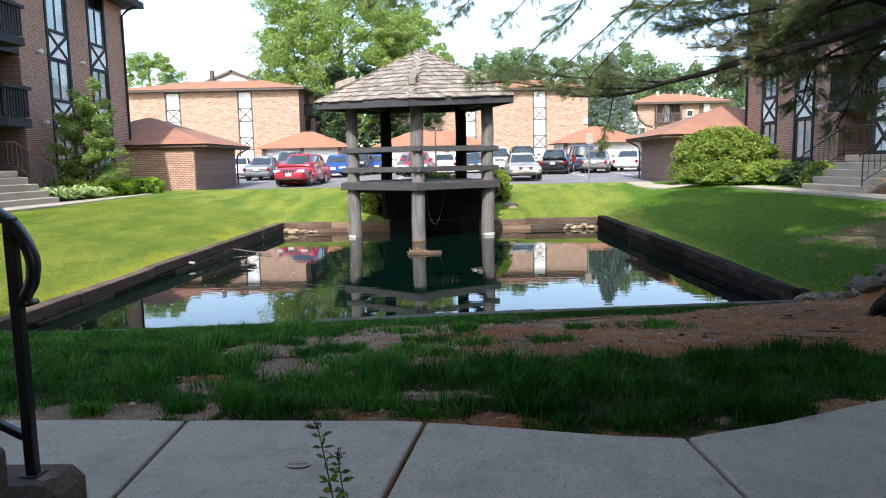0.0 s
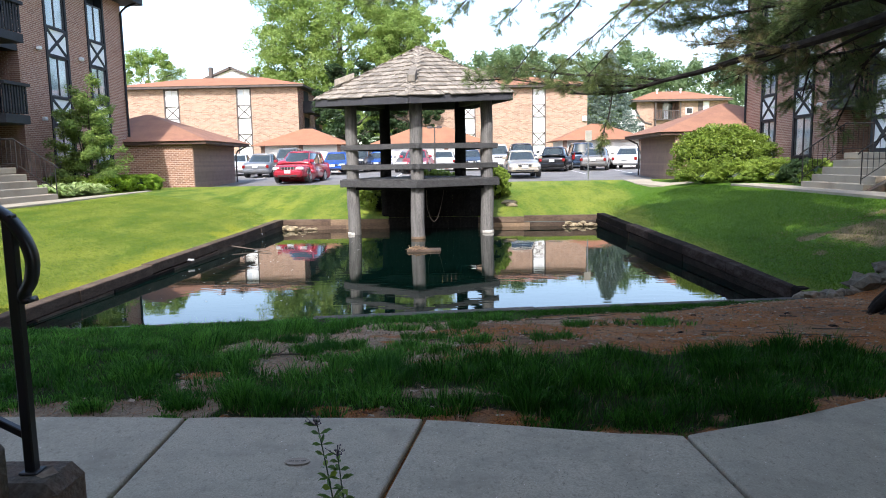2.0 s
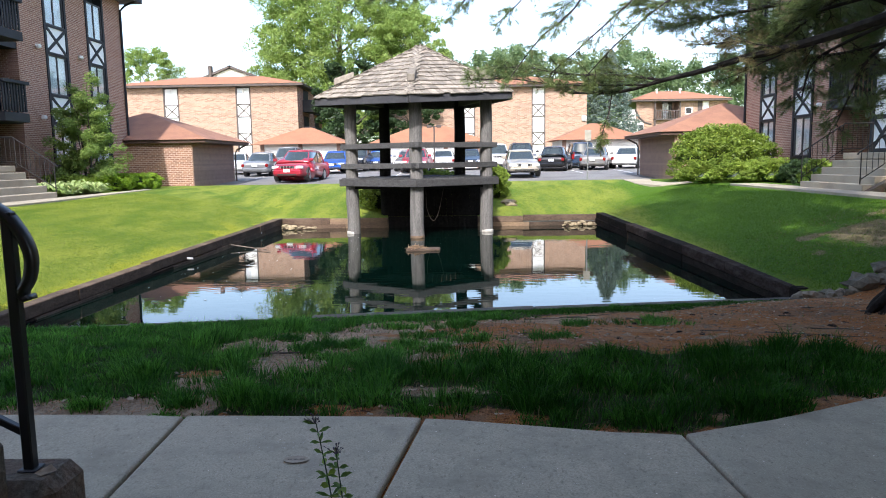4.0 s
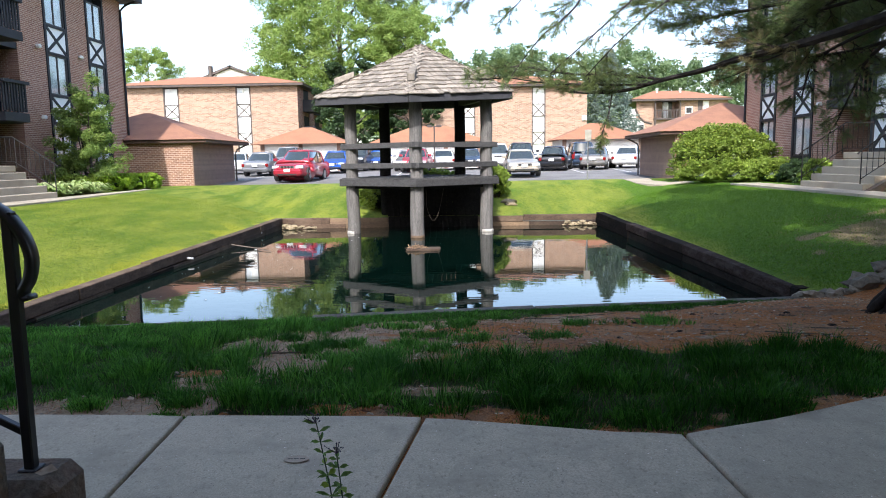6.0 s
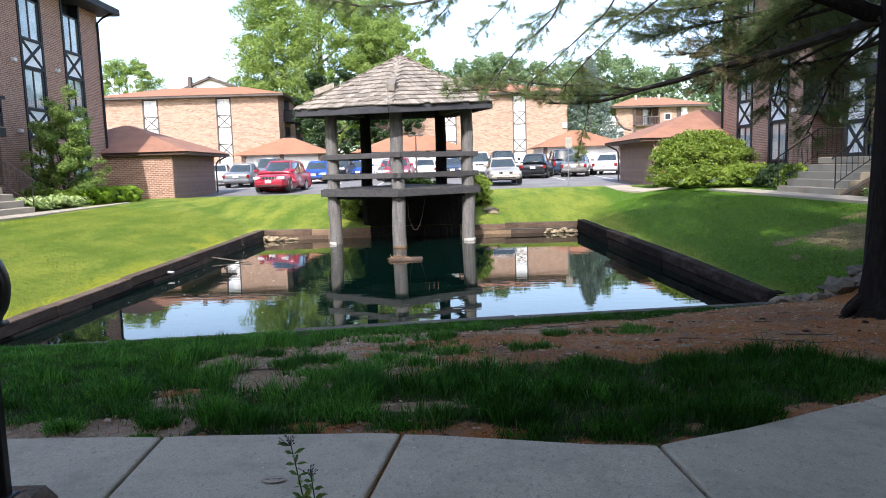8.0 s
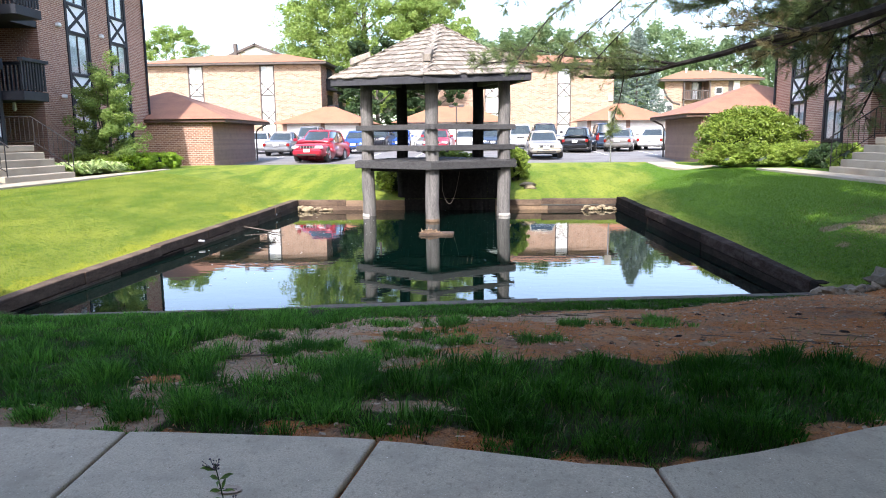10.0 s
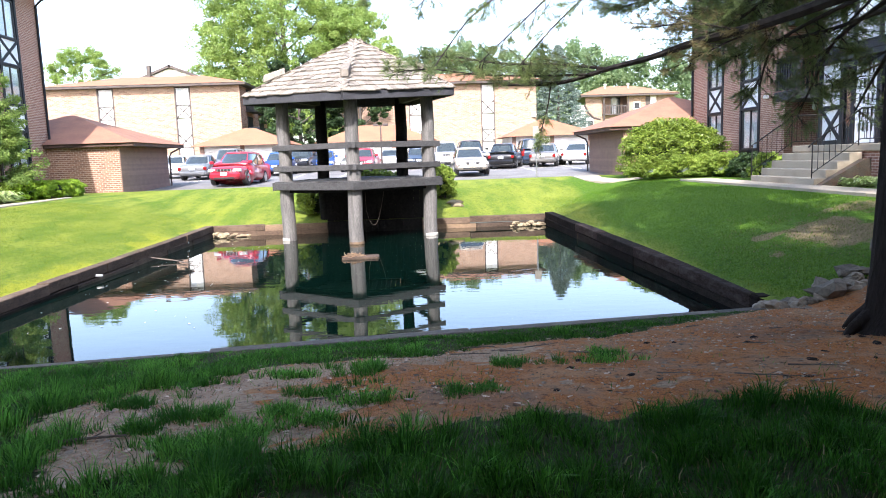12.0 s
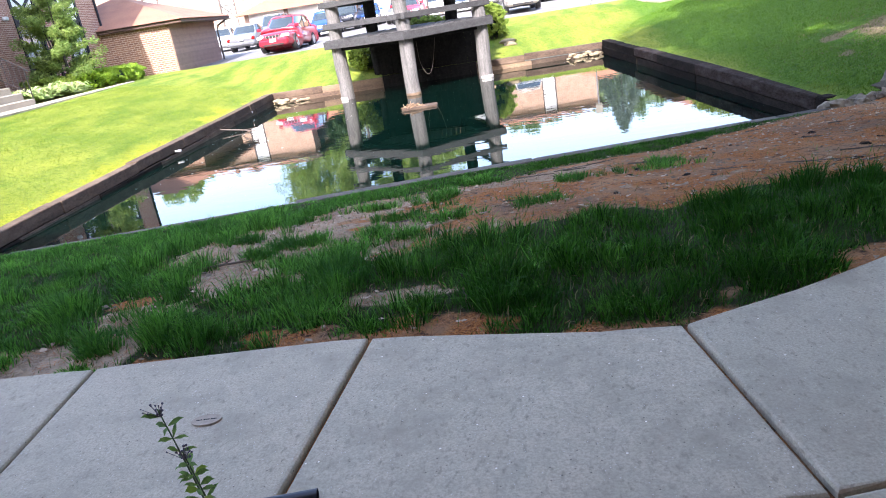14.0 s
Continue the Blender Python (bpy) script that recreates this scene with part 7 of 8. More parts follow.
    spray([(2.64, 8.9, 2.1), (2.18, 9.2, 2.2), (1.57, 9.4, 2.25), (0.99, 9.5, 2.36), (0.62, 9.5, 2.35)], 0.014, 34, 0.5, 1.2, first=0.1, lift=(-0.3, 0.5))
    spray([(2.49, 9.0, 2.06), (2.04, 9.2, 2.08), (1.35, 9.4, 2.13), (0.77, 9.5, 2.22), (0.3, 9.5, 2.2)], 0.010, 30, 0.45, 1.2, first=0.1, lift=(-0.2, 0.5))
    spray([(2.08, 9.2, 2.0), (2.04, 9.2, 1.74), (1.97, 9.2, 1.5), (1.95, 9.2, 1.36)], 0.004, 7, 0.22, 0.3, first=0.3, lift=(-0.6, 0.1))
    # thin twigs hanging into the sky
    spray([(2.2, 8.2, 4.6), (1.86, 8.6, 3.8), (1.58, 8.6, 3.05), (1.36, 8.6, 2.79), (1.1, 8.7, 2.59), (0.72, 8.8, 2.11)], 0.013, 12, 0.34, 0.36, first=0.45, lift=(-0.5, 0.3))
    spray([(3.0, 8.0, 4.2), (2.46, 8.3, 3.51), (2.12, 8.3, 2.97), (1.9, 8.3, 2.76), (1.57, 8.5, 2.47), (1.22, 8.7, 2.17)], 0.011, 12, 0.32, 0.36, first=0.45, lift=(-0.5, 0.3))
    spray([(3.6, 7.6, 3.7), (3.1, 8.0, 3.35), (2.49, 8.1, 2.91), (2.24, 8.2, 2.73), (1.93, 8.4, 2.45), (1.63, 8.6, 2.12)], 0.011, 12, 0.32, 0.36, first=0.4, lift=(-0.5, 0.3))
    spray([(PX, PY, 4.6), (3.0, 7.8, 4.5), (1.2, 8.8, 3.75), (0.2, 9.2, 3.35), (-0.7, 9.2, 3.26), (-1.35, 9.2, 3.40)], 0.03, 40, 0.34, 0.8, first=0.5, lift=(-0.5, 0.2))
    spray([(2.4, 8.0, 4.8), (1.6, 8.8, 3.9), (1.0, 9.0, 3.2), (0.62, 9.1, 2.85)], 0.009, 12, 0.3, 0.45, first=0.4, lift=(-0.5, 0.3))
    spray([(1.7, 8.4, 4.6), (0.9, 9.0, 3.9), (0.35, 9.2, 3.3), (0.05, 9.2, 2.98)], 0.009, 12, 0.3, 0.45, first=0.4, lift=(-0.5, 0.3))
    spray([(2.9, 8.0, 4.2), (2.2, 8.6, 3.6), (1.65, 8.9, 3.15), (1.3, 9.0, 2.95)], 0.009, 14, 0.34, 0.6, first=0.35, lift=(-0.5, 0.3))
    # dense boughs along the top right of the limb
    spray([(PX, PY, 2.9), (3.53, 7.6, 2.95), (3.07, 8.2, 2.93), (2.63, 8.6, 2.96), (2.32, 8.8, 2.97)], 0.025, 44, 0.55, 1.0, first=0.3, lift=(-0.25, 0.5))
    spray([(PX, PY, 2.75), (3.81, 7.8, 2.80), (3.4, 8.4, 2.80), (3.03, 8.8, 2.78), (2.79, 9.0, 2.76)], 0.025, 42, 0.55, 1.0, first=0.3, lift=(-0.25, 0.5))
    spray([(PX, PY, 2.7), (4.01, 7.6, 2.68), (3.83, 8.2, 2.66), (3.62, 8.6, 2.63), (3.41, 8.9, 2.6)], 0.02, 36, 0.5, 1.1, first=0.3, lift=(-0.2, 0.5))
    spray([(PX, PY, 3.0), (3.62, 7.2, 2.95), (3.25, 7.6, 2.88), (2.9, 7.9, 2.85)], 0.03, 28, 0.5, 1.0, first=0.3, lift=(-0.1, 0.5))
    spray([(PX, PY, 3.1), (4.3, 7.8, 2.95), (4.35, 9.0, 2.7), (4.3, 10.0, 2.4)], 0.03, 64, 0.7, 1.5, first=0.2, lift=(-0.4, 0.3))
    spray([(PX, PY, 2.9), (4.05, 7.4, 2.8), (3.95, 8.5, 2.55), (3.8, 9.5, 2.4)], 0.03, 56, 0.65, 1.5, first=0.2, lift=(-0.4, 0.3))
    # a stout limb rising over the crossing one, dead twigs where they cross
    spray([(PX - 0.12, PY + 0.15, 2.46), (3.63, 6.75, 2.72), (3.04, 6.8, 2.84), (2.5, 6.9, 3.05)], 0.085, 20, 0.5, 1.0, first=0.6, lift=(0.0, 0.6))
    spray([(3.56, 7.75, 2.28), (3.2, 8.0, 2.4), (2.9, 8.3, 2.42)], 0.008, 16, 0.35, 0.8, first=0.1, lift=(-0.3, 0.5), dead=0.85)
    spray([(3.83, 7.3, 2.34), (3.5, 7.9, 2.2), (3.3, 8.4, 2.08)], 0.008, 16, 0.35, 0.8, first=0.1, lift=(-0.5, 0.3), dead=0.85)
    spray([(PX, PY, 3.3), (4.9, 7.4, 3.0), (5.3, 8.4, 2.75), (5.5, 9.4, 2.5)], 0.035, 60, 0.75, 1.5, first=0.2, lift=(-0.4, 0.3))
    spray([(PX, PY, 3.5), (4.7, 7.6, 3.35), (4.9, 8.8, 3.15), (5.0, 9.8, 2.85)], 0.035, 60, 0.75, 1.5, first=0.2, lift=(-0.4, 0.3))
    # boughs beyond the trunk
    spray([(PX + 0.1, PY, 2.9), (5.5, 7.6, 2.8), (6.2, 8.2, 2.35), (6.5, 8.5, 1.9)], 0.04, 60, 0.7, 1.5, first=0.25, lift=(-0.5, 0.2))
    spray([(PX + 0.1, PY, 2.4), (5.3, 7.4, 2.4), (6.0, 8.1, 2.0), (6.3, 8.4, 1.55)], 0.03, 50, 0.6, 1.3, first=0.3, lift=(-0.5, 0.2))
    # drooping curtains before the far stairs and beyond the trunk
    spray([(PX, PY, 2.5), (4.25, 7.8, 2.35), (4.2, 8.4, 2.2), (4.28, 8.8, 1.85)], 0.02, 26, 0.5, 1.0, first=0.3, lift=(-0.8, 0.0))
    spray([(PX, PY, 2.45), (4.52, 7.8, 2.2), (4.67, 8.4, 1.9), (4.7, 8.8, 1.5)], 0.02, 22, 0.45, 0.9, first=0.3, lift=(-0.8, 0.0))
    spray([(PX, PY, 2.3), (4.54, 8.0, 2.3), (4.56, 9.0, 2.36), (4.51, 9.8, 2.33)], 0.02, 30, 0.6, 1.0, first=0.3, lift=(-0.6, 0.2))
    spray([(PX + 0.1, PY, 2.55), (5.6, 7.2, 2.75), (6.6, 7.9, 2.6), (7.4, 8.4, 2.3)], 0.06, 34, 1.0, 1.3, first=0.25)
    spray([(PX + 0.1, PY, 2.75), (5.7, 6.5, 3.0), (7.0, 6.6, 2.9)], 0.06, 26, 0.9, 1.2, first=0.25)
    spray([(PX + 0.1, PY + 0.1, 2.2), (5.0, 7.5, 2.3), (5.6, 8.8, 2.0), (6.0, 9.8, 1.6)], 0.035, 30, 0.8, 1.1, first=0.35)
    for i in range(26):
        z = 4.7 + 0.38 * i
        a = i * 2.4 + 0.5
        r = (3.6 if z < 9 else 3.6 * (15.2 - z) / 6.2) * rr.uniform(0.75, 1.05)
        e = Vector((PX + r * math.cos(a), PY + r * math.sin(a), z + 0.25 - 0.05 * r))
        if e.y < 4.2 and z < 6:
            continue
        spray([(PX, PY, z), tuple(Vector((PX, PY, z)).lerp(e, 0.55) + Vector((0, 0, 0.25))), tuple(e)], 0.05, 16, 1.0, 0.6, first=0.3)
    needle_tufts("needles", spots, t, 7, M_NEEDLE, 0.078, 20, 0.0016, 0.9)
    # crown needles mostly out of view, spread wide to shade lawn and bank
    high = []
    for i in range(24000):
        z = rr.uniform(4.6, 14.5)
        a, r = rr.uniform(0, 2 * math.pi), (4.2 if z < 9 else 4.2 * (15.4 - z) / 6.4) * rr.random() ** 0.5
        if (math.sin(a) > 0.1 or math.cos(a) < -0.3) and z < 6.2 or fbm(r * math.cos(a), r * math.sin(a) + 0.8 * z, 0.62, 4.0) < 0.03:
            continue
        high.append((Vector((1.0 + r * math.cos(a), r * math.sin(a), z - z0 - 0.04 * r)), Vector((math.cos(a), math.sin(a), 0.2))))
    # boughs added out of view on the sunny side keep the trunk in shade
    for i in range(4200):
        z = rr.uniform(3.1, 8.0)
        high.append((Vector((rr.gauss(0.1, 0.55), rr.uniform(-4.2, -0.7), z - z0)), Vector((0, -1, 0.1))))
    # unseen boughs added over the bend of the walk, to darken the right foreground
    for i in range(13000):
        high.append((Vector((rr.gauss(-1.0, 1.3), rr.uniform(-6.0, -2.6), rr.uniform(4.3, 5.6) - z0)), Vector((0, -1, 0.1))))
    needle_tufts("shade_needles", high, t, 17, M_NEEDLE, 0.25, 8, 0.019)
    needle_tufts("yellow_needles", old, t, 8, M_NEEDLE_OLD, 0.075, 20, 0.0014)


big_pine()


def second_pine():
    rr = random.Random(95)
    x, y = 7.35, 9.3
    z0 = lie(x, y)
    t = thing("pine_tree", "reddish pine trunk catching sun behind the big pine", "tree", at=(x, y, z0))
    bm = bmesh.new()
    tube(bm, [(0, 0, -0.1), (0, 0, 0.3), (0.05, 0, 1.5), (-0.05, 0, 2.6), (0.0, 0, 6), (0, 0, 14.5)], [0.38, 0.30, 0.26, 0.24, 0.18, 0.04], 14)
    tube(bm, [(-0.05, 0, 2.0), (-0.5, -0.3, 2.5), (-0.9, -0.5, 3.3)], [0.12, 0.08, 0.03], 8, False)
    part("trunk", bm, M_BARK_RED, t, smooth=True)
    spots = []
    for i in range(26):
        z = 1.9 + 0.35 * i
        a = i * 2.4
        r = (2.6 if z < 7 else 2.6 * (11.2 - z) / 4.2) * rr.uniform(0.7, 1.0)
        bm = bmesh.new()
        e = Vector((r * math.cos(a), r * math.sin(a), z - 0.2))
        tube(bm, [(0, 0, z), tuple(e * 0.5 + Vector((0, 0, z * 0.5 + 0.25))), tuple(e)], [0.04, 0.025, 0.006], 5, False)
        part("branch", bm, M_BARK_RED, t)
        for k in range(150):
            f = rr.uniform(0.25, 1.05)
            q = Vector((e.x * f, e.y * f, z + 0.1 - 0.3 * f)) + Vector((rr.gauss(0, 0.3), rr.gauss(0, 0.3), rr.gauss(0, 0.16)))
            spots.append((q, Vector((math.cos(a), math.sin(a), rr.uniform(-0.5, 0.3)))))
    needle_tufts("needles", spots, t, 9, M_NEEDLE, 0.10, 18, 0.0026)
    # unseen upper crown, enlarged to throw shade on the right lawn
    high = []
    for i in range(20000):
        z = rr.uniform(3.6, 14.5)
        a, r = rr.uniform(0, 2 * math.pi), (5.0 if z < 9 else 5.0 * (15.4 - z) / 6.4) * rr.random() ** 0.5
        if fbm(r * math.cos(a), r * math.sin(a) + 0.8 * z, 0.62, 8.0) < 0.15:
            continue
        high.append((Vector((r * math.cos(a), r * math.sin(a), z - 0.04 * r)), Vector((math.cos(a), math.sin(a), 0.2))))
    needle_tufts("shade_needles", high, t, 18, M_NEEDLE, 0.24, 12, 0.013)


second_pine()

# clipped yew at the walk's bend, close to the camera's right
def yew(x, y):
    rr = random.Random(97)
    t = thing("yew", "dark clipped yew beside the concrete walk", "shrub", at=(x, y, 0))
    part("stem", tube(bmesh.new(), [(0, 0, -0.05), (0, 0, 0.8)], [0.04, 0.015], 6), M_BARK, t)
    spots = []
    for i in range(2600):
        a, h = rr.uniform(0, 2 * math.pi), rr.random()
        r = 0.36 * math.sqrt(max(1 - (h - 0.35) ** 2 / 0.55, 0.05)) * rr.uniform(0.6, 1.0)
        d = Vector((math.cos(a), math.sin(a), rr.uniform(0.0, 0.9)))
        spots.append((Vector((r * math.cos(a), r * math.sin(a), 0.03 + 0.78 * h)), d.normalized()))
    needle_tufts("foliage", spots, t, 10, M_YEW_AND_SHADE, 0.035, 14, 0.003)
    # the same dark core behind the needles
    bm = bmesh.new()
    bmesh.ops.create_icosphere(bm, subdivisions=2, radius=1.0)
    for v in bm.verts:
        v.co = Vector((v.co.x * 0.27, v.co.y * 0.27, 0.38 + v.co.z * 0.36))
    part("shade_core", bm, M_YEW_AND_SHADE, t)


yew(2.03, 1.93)

# ---- grass ----
def blades(name, spots, seed, material, label, bend=0.5, width=0.004, segs=2):
    """Grass as one mesh: spots hold (x, y, z, height)."""
    rng = np.random.default_rng(seed)
    s = np.asarray(spots, float)
    n = len(s)
    if s.shape[1] == 6:
        a, lean = s[:, 4] + rng.normal(0, 0.4, n), s[:, 5] * rng.uniform(0.6, 1.2, n) * bend
    else:
        a = np.array([6.0 * noise.noise(Vector((q[0] * 1.6, q[1] * 1.6, 5.0))) for q in s]) + rng.normal(0, 0.9, n)
        lean = rng.uniform(0.05, 1.0, n) * bend
    d = np.stack([np.cos(a), np.sin(a), 0 * a], 1)
    b = rng.uniform(0, 2 * np.pi, n)
    side = np.stack([np.cos(b), np.sin(b), 0 * b], 1) * (width * rng.uniform(0.7, 1.4, n))[:, None]
    h = s[:, 3][:, None]
    base = s[:, :3]
    up = np.array([0, 0, 1.0])
    if segs == 1:
        v = np.stack([base - side, base + side, base + up * h + d * h * lean[:, None]], 1)
        k = 3
        f = np.arange(3 * n).reshape(-1, 3)
        starts = np.arange(0, 3 * n, 3)
    else:
        mid = base + up * h * 0.6 + d * h * lean[:, None] * 0.3
        tip = base + up * h * (1 - 0.25 * lean[:, None]) + d * h * lean[:, None]
        v = np.stack([base - side, base + side, mid + side * 0.75, mid - side * 0.75, tip], 1)
        k = 5
        i = (np.arange(n) * 5)[:, None]
        f = np.concatenate([i + np.array([[0, 1, 2, 3]]), i + np.array([[3, 2, 4]])], 1)
        starts = (np.arange(n)[:, None] * 7 + np.array([[0, 4]])).ravel()
    me = bpy.data.meshes.new(name)
    me.vertices.add(k * n)
    me.vertices.foreach_set("co", v.reshape(-1, 3).ravel())
    me.loops.add(f.size)
    me.loops.foreach_set("vertex_index", f.ravel())
    me.polygons.add(len(starts))
    me.polygons.foreach_set("loop_start", starts)
    me.update(calc_edges=True)
    me.materials.append(material)
    ob = new(name, me)
    return tagged(ob, label, "grass", kind="stuff")


rr = random.Random(201)
long_spots, dry_spots = [], []


def close_cropped(x, y):
    """1 in the long grass of the middle, less towards the pond and the left where it is shorter."""
    k = min(1.0, 0.25 + 0.75 * max(near_edge(x) - 0.1 - y, 0) / 1.8)
    return k * (0.6 if x < -1.9 or y > 6.3 else 1.0)


# a mat of short blades, thin on the bald soil
for i in range(190000):
    x = rr.uniform(-6.5, 6.0)
    y = far_rim(x) + 0.03 + 6.0 * rr.random() ** 1.25
    if y > near_edge(x) - 0.03:
        continue
    soil, lit = bare(x, y)
    b = max(0.85 * soil, lit)
    b += 0.45 * fbm(x, y, 9.0, 2.0)
    if y > near_edge(x) - 0.2 or rr.random() < min((b - 0.35) * 4.5, 0.965 if x < 1.0 else 0.99):
        continue
    h = rr.uniform(0.025, 0.075) * close_cropped(x, y) * min(1, 0.3 + (y - far_rim(x)) * 5)
    (dry_spots if rr.random() < 0.035 + 0.05 * b else long_spots).append((x, y, lie(x, y) - 0.004, h))
blades("short_grass", long_spots, 1, M_GRASS_LOW, "mat of short green grass, darkened for the shade between tufts", 0.9, 0.0022, 1)
# tufts whose blades arch outwards
tuft_spots, deep_spots = [], []
clumps = [(rr.uniform(-1.6, 3.2), rr.uniform(5.6, 8.0), rr.uniform(0.05, 0.12)) for i in range(4)]
clumps += [(-0.47, 6.05, 0.09), (-0.15, 5.36, 0.10), (0.02, 6.24, 0.13), (0.12, 6.0, 0.09), (-0.86, 4.93, 0.10), (-0.7, 4.95, 0.07), (0.78, 5.17, 0.12), (1.17, 6.04, 0.10), (-1.2, 5.23, 0.08), (-1.05, 5.9, 0.10)]
clumps += [(-1.55, 3.62, 0.05), (-1.33, 3.42, 0.04), (-1.08, 3.66, 0.06), (-1.95, 3.6, 0.05), (-1.78, 3.4, 0.04), (-2.3, 3.45, 0.05)]
clumps += [(-0.29, 4.93, 0.06), (-0.07, 4.7, 0.08), (-0.55, 4.4, 0.10), (-0.72, 4.42, 0.07), (-0.95, 4.66, 0.05), (-1.35, 3.5, 0.07), (-1.29, 3.21, 0.04), (0.16, 5.06, 0.10), (-0.41, 4.62, 0.05)]
for i in range(13470):
    x = rr.uniform(-6.5, 6.0)
    y = far_rim(x) + 0.07 + 5.8 * rr.random() ** 1.4
    island = i >= 13000
    if island:
        cx, cy, cr = clumps[i % len(clumps)]
        x, y = rr.gauss(cx, cr), rr.gauss(cy, cr * 0.7)
    if y > near_edge(x) - 0.28:
        continue
    soil, lit = bare(x, y)
    swell = fbm(x, y, 2.4, 4.0)
    if max(soil, lit) > 0.5:
        if not island and not (fbm(x, y, 1.9, 9.0) > 0.16 and x < 1.5 and rr.random() < 0.03):
            continue
        h0, n, r = rr.uniform(0.06, 0.12), 40, 0.05
    else:
        hummock = 0.5 + 1.6 * fbm(x, y, 3.4, 6.0)
        if rr.random() > 0.25 + hummock:
            continue
        h0, n, r = rr.uniform(0.07, 0.13) * (1 + 0.7 * swell) * min(max(0.45 + 0.85 * hummock, 0.4), 1.5), 32, 0.06
    h0 *= (0.85 if island else close_cropped(x, y)) * min(1, 0.4 + (y - far_rim(x)) * 2.5)
    z = lie(x, y) - 0.004
    if x > 0.2:
        h0 *= 0.86
    # tufts towards the right get the green darkened for pine shade
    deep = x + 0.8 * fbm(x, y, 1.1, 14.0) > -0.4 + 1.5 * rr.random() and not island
    for k in range(n):
        a, q = rr.uniform(0, 2 * math.pi), rr.random() ** 0.7
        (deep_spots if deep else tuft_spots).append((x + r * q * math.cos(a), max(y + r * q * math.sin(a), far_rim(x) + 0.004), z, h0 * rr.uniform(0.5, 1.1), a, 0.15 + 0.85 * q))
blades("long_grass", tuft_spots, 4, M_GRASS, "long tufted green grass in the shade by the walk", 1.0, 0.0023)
blades("pine_shade_grass", deep_spots, 6, M_GRASS_PINE_SHADE, "grass in the curve of the walk, pine shade put into its deep green", 1.0, 0.0023)
blades("dead_grass", dry_spots, 2, M_GRASS_DRY, "scattered straw-coloured dead blades", 1.1, 0.0028)
lawn_spots, shade_lawn_spots = [], []
for i in range(210000):
    k = rr.random()
    if k < 0.45:
        x, y = rr.uniform(-10.9, -6.3), 8.3 + 16.0 * rr.random() ** 1.3
    elif k < 0.8:
        x, y = rr.uniform(5.15, 9.3), 9.5 + 16.5 * rr.random() ** 1.3
        if blob(x, y, 7.3, 12.0, 1.3, 1.5) + 0.5 * fbm(x, y, 0.8, 2.0) > 0.1 and rr.random() < 0.7:
            continue
    else:
        x, y = rr.uniform(-9.0, 8.0), rr.uniform(23.9, 29.0)
    (shade_lawn_spots if x > 5.0 + 0.12 * max(y - 16, 0) + 0.8 * fbm(x, y, 0.4, 3.0) and y < 30 else lawn_spots).append((x, y, lie(x, y) - 0.004, rr.uniform(0.014, 0.036)))
straw = []
for i in range(9000):
    x, y = rr.gauss(7.6, 1.0), rr.gauss(12.4, 1.1)
    if x > 5.2 and fbm(x, y, 1.7, 6.0) > -0.08:
        straw.append((x, y, lie(x, y) - 0.003, rr.uniform(0.012, 0.035)))
blades("straw", straw, 7, M_GRASS_DRY, "straw-coloured dead grass on the worn lawn", 1.2, 0.0045, 1)
M_LAWN = leafy("lawn_blades", (0.115, 0.175, 0.012), (0.250, 0.305, 0.030), 0.35, 0.5, 1.1, (0.135, 0.205, 0.018))
blades("lawn_grass", lawn_spots, 3, M_LAWN, "short mown lawn on the banks of the pond", 0.7, 0.0045, 1)

# blades of the right bank, green deepened to stand for pine shade
M_SHADE_LAWN = leafy("shade_lawn_blades", (0.050, 0.125, 0.009), (0.150, 0.270, 0.022), 0.35, 0.6, 0.5, (0.085, 0.180, 0.014), 0.1)
blades("shade_lawn_grass", shade_lawn_spots, 5, M_SHADE_LAWN, "lawn under the pines, their shade put into its deep green", 0.7, 0.0045, 1)

# fallen needles, chips and twigs on the bare strip
v, f = [], []
for i in range(34000):
    x, y = rr.uniform(-2.4, 6.5), 2.95 + 6.05 * rr.random() ** 1.3
    soil, lit = bare(x, y)
    if y > near_edge(x) - 0.05 or y < far_rim(x) + 0.01 or max(0.95 * soil, lit) < 0.4 + 0.4 * rr.random():
        continue
    a, ln, w = rr.uniform(0, math.pi), rr.uniform(0.03, 0.08), 0.0022
    z = lie(x, y) + rr.uniform(0.004, 0.016)
    c, s = math.cos(a), math.sin(a)
    k = len(v)
    v += [(x - c * ln / 2 - s * w, y - s * ln / 2 + c * w, z), (x - c * ln / 2 + s * w, y - s * ln / 2 - c * w, z), (x + c * ln / 2, y + s * ln / 2, z + rr.uniform(-0.004, 0.01))]
    f.append((k, k + 1, k + 2))
tagged(sheet("pine_litter", v, f, M_NEEDLE_LITTER), "rust-brown fallen pine needles on bare soil", "needles", kind="stuff")
v, f = [], []
for i in range(9000):
    x, y = rr.uniform(-3.0, 6.0), rr.uniform(3.2, 9.0)
    soil, lit = bare(x, y)
    if y > near_edge(x) - 0.05 or y < far_rim(x) + 0.01 or max(soil, lit) < 0.35:
        continue
    r, z, a0 = 0.004 + 0.022 * rr.random() ** 2.2, lie(x, y) + 0.012, rr.uniform(0, 6)
    k = len(v)
    for j in range(5):
        q = r * rr.uniform(0.5, 1.2)
        v.append((x + q * math.cos(a0 + j * 1.257), y + q * 0.7 * math.sin(a0 + j * 1.257), z + rr.uniform(-0.005, 0.008)))
    f.append(tuple(range(k, k + 5)))
tagged(sheet("leaf_litter", v, f, M_LITTER), "pale dry leaf scraps and bark chips on the soil", "litter", kind="stuff")


